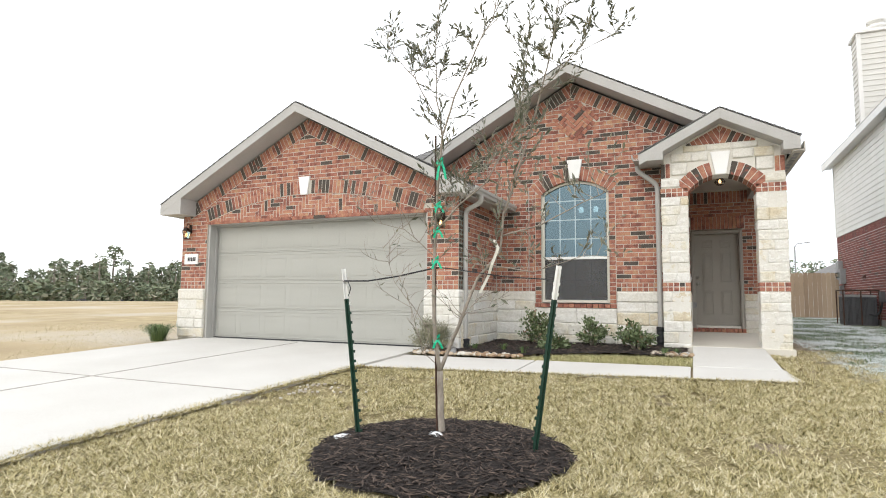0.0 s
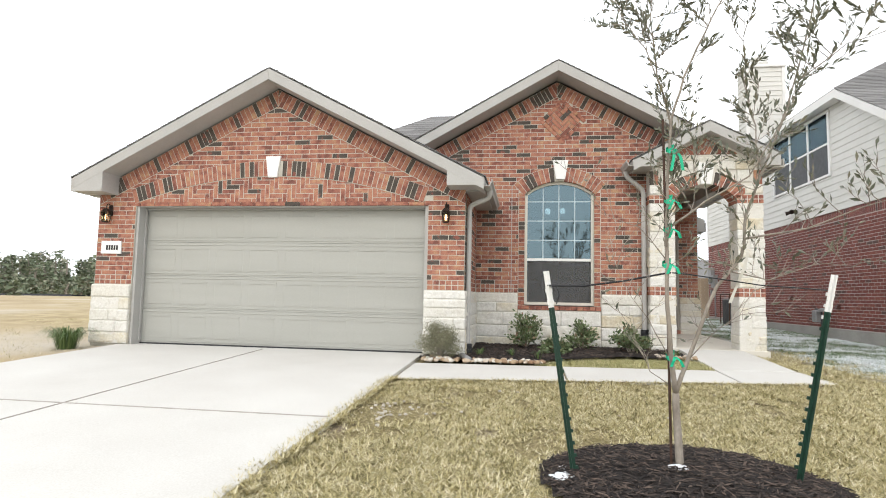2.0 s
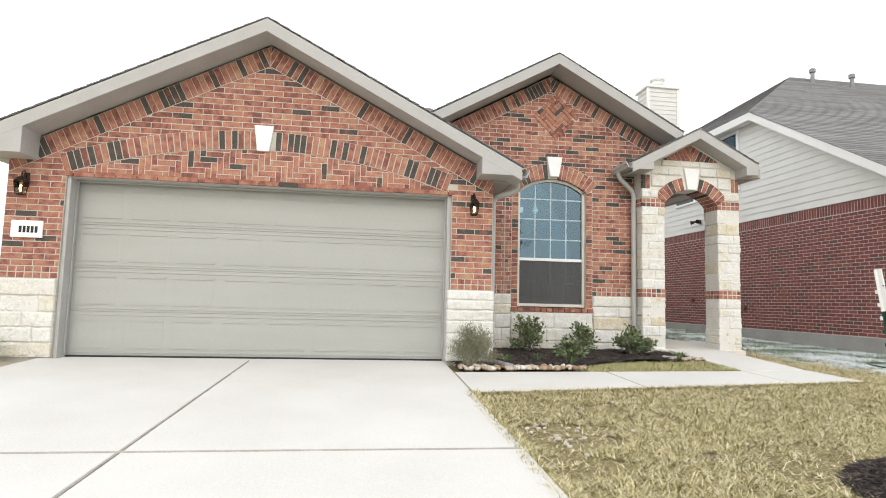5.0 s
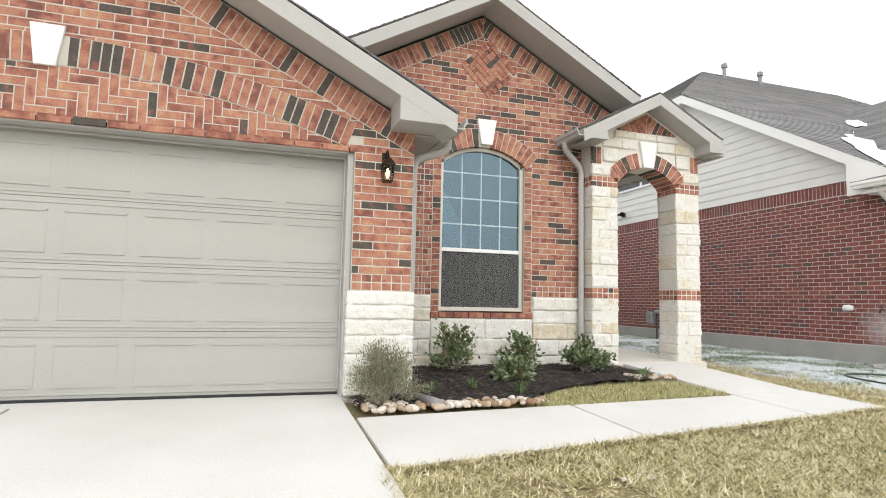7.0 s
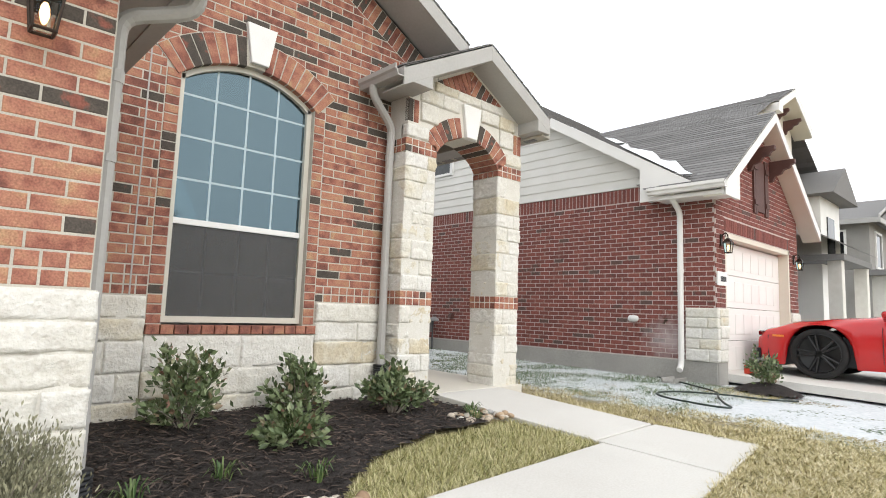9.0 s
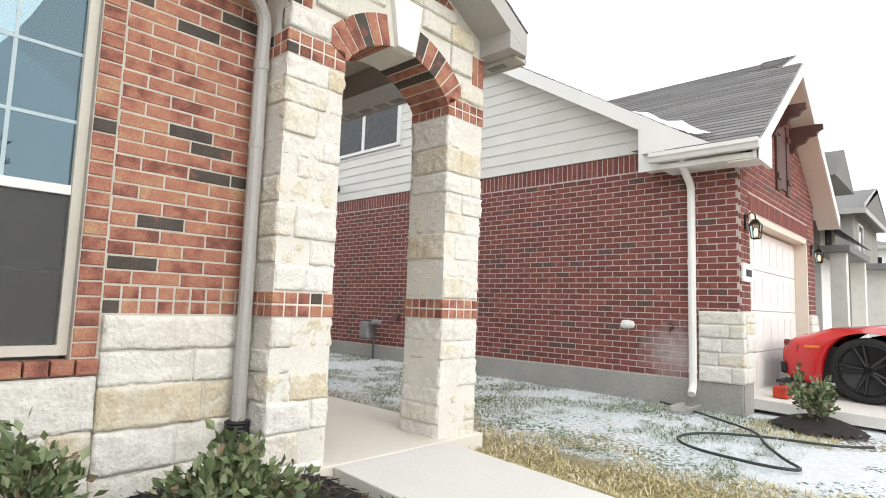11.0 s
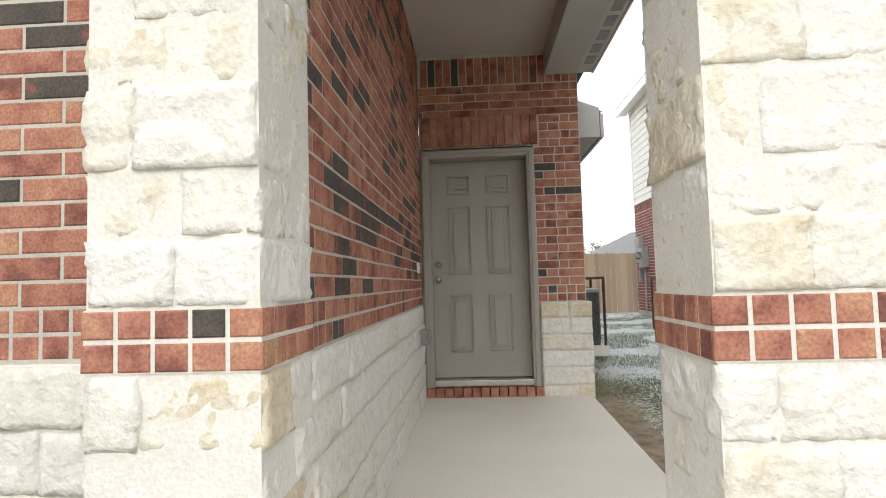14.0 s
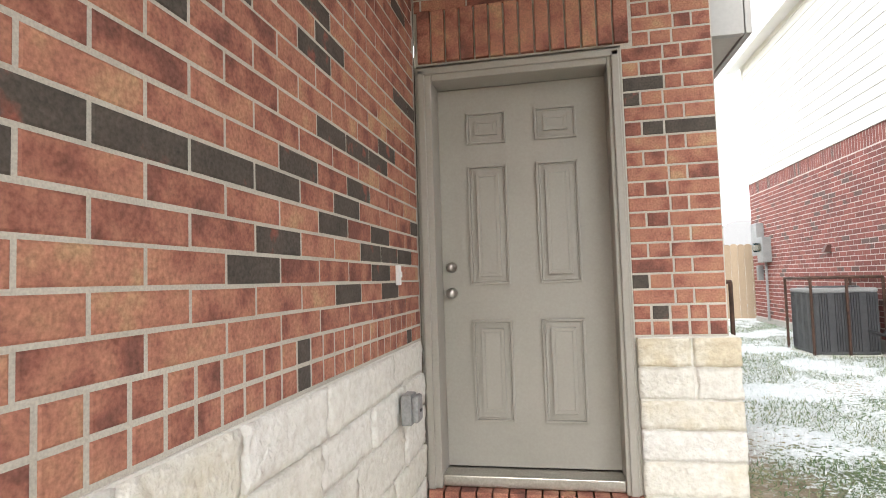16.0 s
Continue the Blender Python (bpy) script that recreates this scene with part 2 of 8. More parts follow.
M["grey_plastic"] = surface("grey_plastic", [(0.3, (0.22, 0.22, 0.22)), (0.7, (0.28, 0.28, 0.28))], 0.5, 9, 90, 0, 0)
M["ac_grey"] = surface("grey_condenser_metal", [(0.3, (0.055, 0.058, 0.062)), (0.7, (0.085, 0.088, 0.092))], 0.55, 5, 80, 0.05, 0.001, metal=0.2)
M["ac_top"] = surface("condenser_lid", [(0.3, (0.20, 0.21, 0.21)), (0.7, (0.27, 0.27, 0.27))], 0.5, 5, 80, 0.05, 0.001)
M["rust"] = surface("rusty_steel", [(0.3, (0.035, 0.02, 0.015)), (0.7, (0.085, 0.045, 0.03))], 0.8, 14, 90, 0.2, 0.001)
M["fence"] = surface("weathered_cedar", [(0.0, (0.30, 0.22, 0.15)), (1.0, (0.44, 0.34, 0.24))], 0.85, 6, 50, 0.4, 0.003, "object", 0.5, stretch=(6, 6, 0.6))
M["bark"] = surface("grey_bark", [(0.25, (0.20, 0.17, 0.14)), (0.75, (0.36, 0.32, 0.27))], 0.9, 18, 80, 0.7, 0.006, stretch=(1, 1, 0.4))
M["leaf"] = surface("oak_leaf", [(0.0, (0.10, 0.112, 0.08)), (0.6, (0.15, 0.16, 0.115)), (1.0, (0.21, 0.195, 0.13))], 0.5, 12, 60, 0, 0, "island", 0.2)
M["shrub_leaf"] = surface("shrub_leaf", [(0.0, (0.07, 0.10, 0.045)), (0.55, (0.15, 0.20, 0.09)), (0.9, (0.25, 0.29, 0.16)), (1.0, (0.24, 0.13, 0.09))], 0.42, 12, 60, 0, 0, "island", 0.2)
M["sage_leaf"] = surface("grey_green_leaf", [(0.0, (0.14, 0.14, 0.09)), (0.6, (0.24, 0.235, 0.15)), (1.0, (0.34, 0.33, 0.22))], 0.7, 12, 60, 0, 0, "island", 0.2)
M["strap_leaf"] = surface("green_strap_leaf", [(0.0, (0.05, 0.10, 0.03)), (1.0, (0.13, 0.18, 0.06))], 0.5, 12, 60, 0, 0, "island", 0.2)
M["grass"] = surface("dormant_grass", [(0.0, (0.17, 0.15, 0.055)), (0.3, (0.40, 0.34, 0.15)), (0.7, (0.62, 0.54, 0.31)), (1.0, (0.78, 0.71, 0.50))], 0.8, 9, 60, 0, 0, "island", 0.2, blotch=1.2)
M["lawn_green"] = surface("greening_grass", [(0.0, (0.16, 0.17, 0.055)), (0.35, (0.38, 0.36, 0.15)), (1.0, (0.68, 0.62, 0.38))], 0.8, 2.4, 60, 0, 0, "island", 0.2, blotch=0.6)
M["frost"] = surface("frosted_blade", [(0.0, (0.50, 0.56, 0.54)), (1.0, (0.80, 0.83, 0.83))], 0.7, 3, 60, 0, 0, "island", 0.1)
M["frost_grass"] = surface("green_grass", [(0.0, (0.06, 0.11, 0.04)), (0.6, (0.12, 0.18, 0.08)), (1.0, (0.3, 0.3, 0.17))], 0.7, 0.9, 60, 0, 0, "island", 0.2)
# distance haze is put into the foliage colour, paler than near leaves
M["pine"] = surface("hazed_far_foliage", [(0.0, (0.15, 0.185, 0.125)), (0.6, (0.21, 0.25, 0.155)), (1.0, (0.33, 0.315, 0.24))], 0.9, 0.05, 2, 0, 0, "island", 0.2)
M["green_post"] = surface("green_post_paint", [(0.3, (0.008, 0.035, 0.022)), (0.7, (0.015, 0.055, 0.035))], 0.5, 20, 90, 0.1, 0.001)
M["white_paint"] = surface("white_paint", [(0.3, (0.72, 0.72, 0.70)), (0.7, (0.8, 0.8, 0.78))], 0.5, 9, 90, 0.05, 0.001)
M["ribbon"] = surface("green_ribbon", [(0.3, (0.005, 0.42, 0.22)), (0.7, (0.02, 0.52, 0.30))], 0.4, 9, 90, 0, 0)
# white grille bars, with the tinted glass's veil put into their colour
M["grille"] = surface("glass_toned_grille", [(0.3, (0.40, 0.50, 0.545)), (0.7, (0.44, 0.54, 0.58))], 0.4, 3, 60, 0, 0, fine_mix=0.05)
M["snow"] = surface("old_snow", [(0.3, (0.74, 0.77, 0.80)), (0.7, (0.84, 0.86, 0.87))], 0.7, 9, 60, 0.5, 0.01)
M["red_paint"] = surface("red_car_paint", [(0.3, (0.50, 0.012, 0.014)), (0.7, (0.54, 0.016, 0.018))], 0.18, 2, 300, 0, 0, fine_mix=0.03, spec=0.7)
M["tyre"] = surface("tyre_rubber", [(0.3, (0.012, 0.012, 0.012)), (0.7, (0.022, 0.022, 0.022))], 0.8, 9, 90, 0.2, 0.001)
M["rim"] = surface("black_rim", [(0.3, (0.012, 0.012, 0.013)), (0.7, (0.02, 0.02, 0.021))], 0.3, 9, 90, 0, 0)
M["hose"] = surface("green_black_hose", [(0.3, (0.02, 0.03, 0.026)), (0.7, (0.04, 0.055, 0.045))], 0.5, 9, 90, 0, 0)
M["red_plastic"] = surface("red_plastic", [(0.3, (0.4, 0.03, 0.015)), (0.7, (0.5, 0.05, 0.02))], 0.5, 9, 90, 0, 0)
M["amber"] = surface("amber_plastic", [(0.3, (0.75, 0.20, 0.03)), (0.7, (0.8, 0.25, 0.04))], 0.3, 9, 90, 0, 0)
M["room"] = surface("interior_wall", [(0.3, (0.56, 0.56, 0.54)), (0.7, (0.62, 0.61, 0.59))], 0.8, 2, 40, 0, 0, fine_mix=0.1)
M["screen_mesh"] = surface("insect_screen", [(0.3, (0.09, 0.095, 0.10)), (0.7, (0.12, 0.125, 0.13))], 0.8, 9, 400, 0, 0)
M["dark_glass"] = surface("tinted_car_glass", [(0.3, (0.006, 0.007, 0.009)), (0.7, (0.009, 0.01, 0.012))], 0.05, 3, 60, 0, 0, spec=0.8)


def glass_material(name, tint, rough=0.0, ior=2.5):
    m = bpy.data.materials.new(name)
    m.use_nodes = True
    n, l = m.node_tree.nodes, m.node_tree.links
    n.clear()
    g, tr, mx, out = n.new("ShaderNodeBsdfGlossy"), n.new("ShaderNodeBsdfTransparent"), n.new("ShaderNodeMixShader"), n.new("ShaderNodeOutputMaterial")
    fr = n.new("ShaderNodeFresnel")
    fr.inputs["IOR"].default_value = ior
    g.inputs["Roughness"].default_value = rough
    g.inputs["Color"].default_value = (0.48, 0.67, 0.76, 1)
    tr.inputs["Color"].default_value = (*tint, 1)
    l.new(fr.outputs["Fac"], mx.inputs[0])
    l.new(tr.outputs[0], mx.inputs[1])
    l.new(g.outputs[0], mx.inputs[2])
    l.new(mx.outputs[0], out.inputs["Surface"])
    return m


M["pale_pane"] = glass_material("pale_window_glass", (0.90, 0.96, 0.975), ior=1.6)
M["pane"] = glass_material("window_glass", (0.26, 0.33, 0.36), ior=2.8)
M["lamp_glass"] = glass_material("lamp_glass", (0.9, 0.87, 0.8), ior=1.35)


def glowing(name, colour, strength):
    m = bpy.data.materials.new(name)
    m.use_nodes = True
    b = m.node_tree.nodes["Principled BSDF"]
    b.inputs["Base Color"].default_value = (0.8, 0.75, 0.65, 1)
    b.inputs["Emission Color"].default_value = (*colour, 1)
    b.inputs["Emission Strength"].default_value = strength
    return m


M["bulb"] = glowing("warm_bulb", (1.0, 0.62, 0.26), 3.5)
M["white_bulb"] = glowing("white_bulb", (1.0, 0.97, 0.9), 5)


def ground_material():
    """Dormant lawn near the houses, bare tan field further out, frost and old snow in the side yard."""
    m = bpy.data.materials.new("ground")
    m.use_nodes = True
    n, l = m.node_tree.nodes, m.node_tree.links
    b = n["Principled BSDF"]
    pos = n.new("ShaderNodeNewGeometry").outputs["Position"]
    sep = n.new("ShaderNodeSeparateXYZ")
    l.new(pos, sep.inputs[0])

    def noise_at(scale, detail=6):
        t = n.new("ShaderNodeTexNoise")
        t.inputs["Scale"].default_value, t.inputs["Detail"].default_value = scale, detail
        l.new(pos, t.inputs["Vector"])
        return t.outputs["Fac"]

    def ramp(fac, stops):
        r = n.new("ShaderNodeValToRGB")
        ramp_stops(r, stops)
        l.new(fac, r.inputs["Fac"])
        return r.outputs["Color"]

    def span(value, a, b2):
        r = n.new("ShaderNodeMapRange")
        r.interpolation_type = "SMOOTHSTEP"
        r.inputs["From Min"].default_value, r.inputs["From Max"].default_value = a, b2
        l.new(value, r.inputs["Value"])
        return r.outputs["Result"]

    def times(a, b2, op="MULTIPLY"):
        r = n.new("ShaderNodeMath")
        r.operation = op
        l.new(a, r.inputs[0])
        l.new(b2, r.inputs[1])
        return r.outputs[0]

    def mix(fac, a, b2):
        r = n.new("ShaderNodeMix")
        r.data_type = "RGBA"
        l.new(fac, r.inputs[0])
        l.new(a, r.inputs[6])
        l.new(b2, r.inputs[7])
        return r.outputs[2]

    lawn = ramp(noise_at(45, 8), [(0.25, (0.10, 0.08, 0.035)), (0.5, (0.26, 0.21, 0.10)), (0.75, (0.46, 0.39, 0.21))])
    sand = ramp(noise_at(0.22, 10), [(0.32, (0.36, 0.27, 0.16)), (0.5, (0.48, 0.38, 0.23)), (0.62, (0.55, 0.48, 0.37)), (0.75, (0.60, 0.55, 0.48))])
    dry = ramp(noise_at(1.8, 10), [(0.35, (0.34, 0.26, 0.14)), (0.65, (0.52, 0.42, 0.24))])
    field = mix(span(noise_at(0.09, 4), 0.42, 0.58), dry, sand)
    bare = ramp(noise_at(7, 10), [(0.3, (0.17, 0.125, 0.085)), (0.7, (0.36, 0.29, 0.21))])
    green = ramp(noise_at(30, 8), [(0.3, (0.05, 0.085, 0.035)), (0.7, (0.13, 0.19, 0.085))])
    snow = ramp(noise_at(20, 5), [(0.3, (0.60, 0.64, 0.66)), (0.7, (0.76, 0.78, 0.79))])
    col = mix(span(noise_at(1.3, 9), 0.56, 0.66), lawn, bare)
    col = mix(span(sep.outputs["X"], -8.4, -9.0), col, field)
    yard = times(span(sep.outputs["X"], 2.0, 2.7), span(sep.outputs["Y"], 5.7, 6.3))
    worn = times(times(span(sep.outputs["X"], 1.7, 1.95), span(sep.outputs["X"], 2.9, 2.3)), times(span(sep.outputs["Y"], 8.6, 9.6), span(noise_at(2.2, 8), 0.36, 0.52)))
    col = mix(times(yard, span(noise_at(1.1, 8), 0.40, 0.50)), col, green)
    col = mix(worn, col, bare)

    def scaled(a, k):
        r = n.new("ShaderNodeMath")
        r.operation = "MULTIPLY"
        r.inputs[1].default_value = k
        l.new(a, r.inputs[0])
        return r.outputs[0]

    broad = times(scaled(noise_at(0.9, 4), 1.3), scaled(span(sep.outputs["X"], 2.1, 3.4), 0.28), "ADD")
    drift = times(times(span(sep.outputs["X"], 2.5, 3.2), span(sep.outputs["Y"], 8.9, 7.7)), span(noise_at(1.6, 6), 0.42, 0.54))
    rear = span(sep.outputs["Y"], 10.5, 15.0)
    broad = times(broad, times(scaled(drift, 0.42), scaled(rear, 0.10), "ADD"), "ADD")
    speck = times(scaled(noise_at(24, 15), 1.7), broad, "ADD")
    thaw = times(span(speck, 1.52, 1.66), yard)
    col = mix(thaw, col, snow)
    l.new(col, b.inputs["Base Color"])
    b.inputs["Roughness"].default_value = 0.95
    bp = n.new("ShaderNodeBump")
    bp.inputs["Strength"].default_value, bp.inputs["Distance"].default_value = 0.8, 0.03
    l.new(noise_at(60, 8), bp.inputs["Height"])
    l.new(bp.outputs["Normal"], b.inputs["Normal"])
    return m


M["ground"] = ground_material()


# ---- building helpers ----
class Geo:
    """Collects vertices and faces for one mesh."""

    def __init__(self):
        self.v, self.f = [], []

    def add(self, verts, faces):
        k = len(self.v)
        self.v += [tuple(p) for p in verts]
        self.f += [tuple(k + i for i in f) for f in faces]
        return self

    def box(self, x0, x1, y0, y1, z0, z1):
        p = [(x, y, z) for z in (z0, z1) for x, y in ((x0, y0), (x1, y0), (x1, y1), (x0, y1))]
        return self.add(p, [(3, 2, 1, 0), (4, 5, 6, 7), (0, 1, 5, 4), (1, 2, 6, 5), (2, 3, 7, 6), (3, 0, 4, 7)])

    def prism(self, poly, place, d0, d1):
        """A polygon of (a, z) pushed from depth d0 to d1; place maps (a, z, d) to the world."""
        k = len(poly)
        verts = [place(a, z, d0) for a, z in poly] + [place(a, z, d1) for a, z in poly]
        return self.add(verts, [tuple(range(k - 1, -1, -1)), tuple(range(k, 2 * k))] + [(i, (i + 1) % k, k + (i + 1) % k, k + i) for i in range(k)])

    def tube(self, path, radius, n=8, caps=True):
        path = [Vector(p) for p in path]
        radii = radius if isinstance(radius, (list, tuple)) else [radius] * len(path)
        rings, side = [], None
        for i, p in enumerate(path):
            t = (path[min(i + 1, len(path) - 1)] - path[max(i - 1, 0)]).normalized()
            if side is None:
                side = t.orthogonal().normalized()
            side = (side - t * side.dot(t)).normalized()
            up = t.cross(side)
            rings.append([p + (side * math.cos(2 * math.pi * j / n) + up * math.sin(2 * math.pi * j / n)) * radii[i] for j in range(n)])
        faces = [(i * n + j, i * n + (j + 1) % n, (i + 1) * n + (j + 1) % n, (i + 1) * n + j) for i in range(len(path) - 1) for j in range(n)]
        if caps:
            faces += [tuple(range(n - 1, -1, -1)), tuple((len(path) - 1) * n + j for j in range(n))]
        return self.add([q for r in rings for q in r], faces)

    def lathe(self, profile, centre, n=16):
        """Turns (radius, z) points round the upright through centre."""
        cx, cy, cz = centre
        verts = [(cx + r * math.cos(2 * math.pi * j / n), cy + r * math.sin(2 * math.pi * j / n), cz + z) for r, z in profile for j in range(n)]
        k = len(profile)
        faces = [(i * n + j, i * n + (j + 1) % n, (i + 1) * n + (j + 1) % n, (i + 1) * n + j) for i in range(k - 1) for j in range(n)]
        faces += [tuple(range(n - 1, -1, -1)), tuple((k - 1) * n + j for j in range(n))]
        return self.add(verts, faces)

    def mesh(self, name, material, smooth=False):
        me = bpy.data.meshes.new(name)
        me.from_pydata(self.v, [], self.f)
        me.materials.append(material)
        if smooth:
            me.polygons.foreach_set("use_smooth", [True] * len(me.polygons))
        return me

    def make(self, name, material, parent=None, label="", bevel=0.0, smooth=False):
        ob = new(name, self.mesh(name, material, smooth))
        if parent:
            ob.parent = parent
        if label:
            ob["label"] = label
        if bevel:
            md = ob.modifiers.new("edge", "BEVEL")
            md.width, md.segments, md.limit_method = bevel, 2, "ANGLE"
        return ob


def empty(name, label, category, kind="", group=""):
    return tagged(new(name), label, category, group, kind)


def front(y):
    """Place on a wall that faces the street."""
    return lambda a, z, d: (a, y - d, z)


def right(x):
    """Place on a wall that faces +x; a is y."""
    return lambda a, z, d: (x + d, a, z)


def left(x):
    """Place on a wall that faces -x; a is minus y."""
    return lambda a, z, d: (x - d, -a, z)


def clip(poly, a, b, c):
    """The part of a convex polygon with a*u + b*z <= c."""
    out = []
    for i, p in enumerate(poly):
        q = poly[(i + 1) % len(poly)]
        fp, fq = a * p[0] + b * p[1] - c, a * q[0] + b * q[1] - c
        if fp <= 0:
            out.append(p)
        if fp * fq < 0:
            s = fp / (fp - fq)
            out.append((p[0] + (q[0] - p[0]) * s, p[1] + (q[1] - p[1]) * s))
    return out


def area(poly):
    return 0.5 * sum(p[0] * q[1] - q[0] * p[1] for p, q in zip(poly, poly[1:] + poly[:1]))


def rect(u, z, w, h, ang=0.0):
    c, s = math.cos(ang), math.sin(ang)
    return [(u + x * c - y * s, z + x * s + y * c) for x, y in ((-w / 2, -h / 2), (w / 2, -h / 2), (w / 2, h / 2), (-w / 2, h / 2))]


def chamfered(poly, place, d0, d1, c=0.004, geo=None):
    geo = geo or Geo()
    k = len(poly)
    mu, mz = sum(p[0] for p in poly) / k, sum(p[1] for p in poly) / k
    inner = []
    for u, z in poly:
        du, dz = mu - u, mz - z
        inner.append((u + max(-c, min(c, du)), z + max(-c, min(c, dz))))
    verts = [place(u, z, d0) for u, z in poly] + [place(u, z, d1 - c * 0.7) for u, z in poly] + [place(u, z, d1) for u, z in inner]
    faces = [(r * k + i, r * k + (i + 1) % k, (r + 1) * k + (i + 1) % k, (r + 1) * k + i) for r in (0, 1) for i in range(k)]
    return geo.add(verts, faces + [tuple(range(2 * k, 3 * k))])


def lay(parent, polys, place, d0, d1, mats, limit=300, name="brick", near=None):
    """Lays bricks as pieces of their own under parent; those past the limit go into one joined mesh."""
    polys = [p for p in polys if len(p) > 2 and area(p) > 0.0006]
    if near:
        polys.sort(key=lambda p: near(sum(q[0] for q in p) / len(p), sum(q[1] for q in p) / len(p)))
    shared = {}
    for p in polys[:limit]:
        cu, cz = sum(q[0] for q in p) / len(p), sum(q[1] for q in p) / len(p)
        local = [(u - cu, z - cz) for u, z in p]
        key = tuple(round(q, 3) for uz in local for q in uz)
        if key not in shared:
            o = place(0, 0, 0)
            g = chamfered(local, lambda a, z, d: tuple(Vector(place(a, z, d)) - Vector(o)), d0, d1)
            shared[key] = g.mesh(name, mats[0])
        ob = new(name, shared[key])
        ob.location = place(cu, cz, 0)
        ob.parent = parent
    rest = Geo()
    for p in polys[limit:]:
        chamfered(p, place, d0, d1, geo=rest)
    if rest.f:
        tagged(rest.make(name + "work", mats[1], parent), kind="stuff")


def running(spans, z0, z1, planes=(), length=0.25, course=0.0755, joint=0.010, seed=1, shift=0.0):
    """Running bond between z0 and z1; spans(za, zb) gives the stretches of wall in a course; planes cut it."""
    rng, out, k = random.Random(seed), [], 0
    n = max(1, round((z1 - z0) / course))
    ch = (z1 - z0) / n
    for k in range(n):
        za, zb = z0 + k * ch, z0 + (k + 1) * ch
        for ua, ub in spans(za, zb):
            x = math.floor((ua - shift) / length) * length + shift - (length / 2 if k % 2 else 0)
            while x < ub:
                a, b = max(x, ua), min(x + length, ub)
                if b - a > 0.035:
                    p = [(a + joint / 2, za + joint / 2), (b - joint / 2, za + joint / 2), (b - joint / 2, zb - joint / 2), (a + joint / 2, zb - joint / 2)]
                    jig = rng.uniform(-0.0015, 0.0015)
                    p = [(u, z + jig) for u, z in p]
                    for pl in planes:
                        p = clip(p, *pl) if len(p) > 2 else p
                    out.append(p)
                x += length
    return out


def soldiers(u0, u1, z0, z1, pitch=0.0755, joint=0.010):
    n = max(1, round((u1 - u0) / pitch))
    w = (u1 - u0) / n
    return [rect(u0 + (i + 0.5) * w, (z0 + z1) / 2, w - joint, z1 - z0 - joint) for i in range(n)]


def band(u0, u1, z0):
    """Two courses of headers stacked on each other."""
    return soldiers(u0, u1, z0, z0 + 0.0755, 0.089, 0.012) + soldiers(u0, u1, z0 + 0.0755, z0 + 0.151, 0.089, 0.012)


def arch(cu, cz, r0, r1, half, joint=0.013, pitch=0.078, skip=None):
    """Bricks on edge round an arc; half is the half angle."""
    n = round(2 * half * r0 / pitch)
    out = []
    for i in range(n):
        t = -half + (i + 0.5) * 2 * half / n
        if skip and abs(t) < skip:
            continue
        dt = half / n
        p = []
        for r, s in ((r0, -1), (r0, 1), (r1, 1), (r1, -1)):
            tt = t + s * (dt - joint / 2 / r)
            p.append((cu + (r - (joint / 2 if r == r1 else -joint / 2) * 0) * math.sin(tt), cz + r * math.cos(tt)))
        out.append(p)
    return out


def herringbone(u0, u1, z0, z1, w, k=3, joint=0.009, planes=()):
    out = []
    n = int(max(u1 - u0, z1 - z0) / w) + 6
    for i in range(-2 * n, 2 * n):
        for j in range(-n, n):
            x, y = i + k * j, i - k * j
            for a, b, p, q in ((x, y, k, 1), (x, y + 1, 1, k)):
                ua, za, ub, zb = u0 + a * w, z0 + b * w, u0 + (a + p) * w, z0 + (b + q) * w
                if ub < u0 or ua > u1 or zb < z0 or za > z1:
                    continue
                poly = [(ua + joint / 2, za + joint / 2), (ub - joint / 2, za + joint / 2), (ub - joint / 2, zb - joint / 2), (ua + joint / 2, zb - joint / 2)]
                for pl in planes:
                    poly = clip(poly, *pl) if len(poly) > 2 else poly
                out.append(poly)
    return out


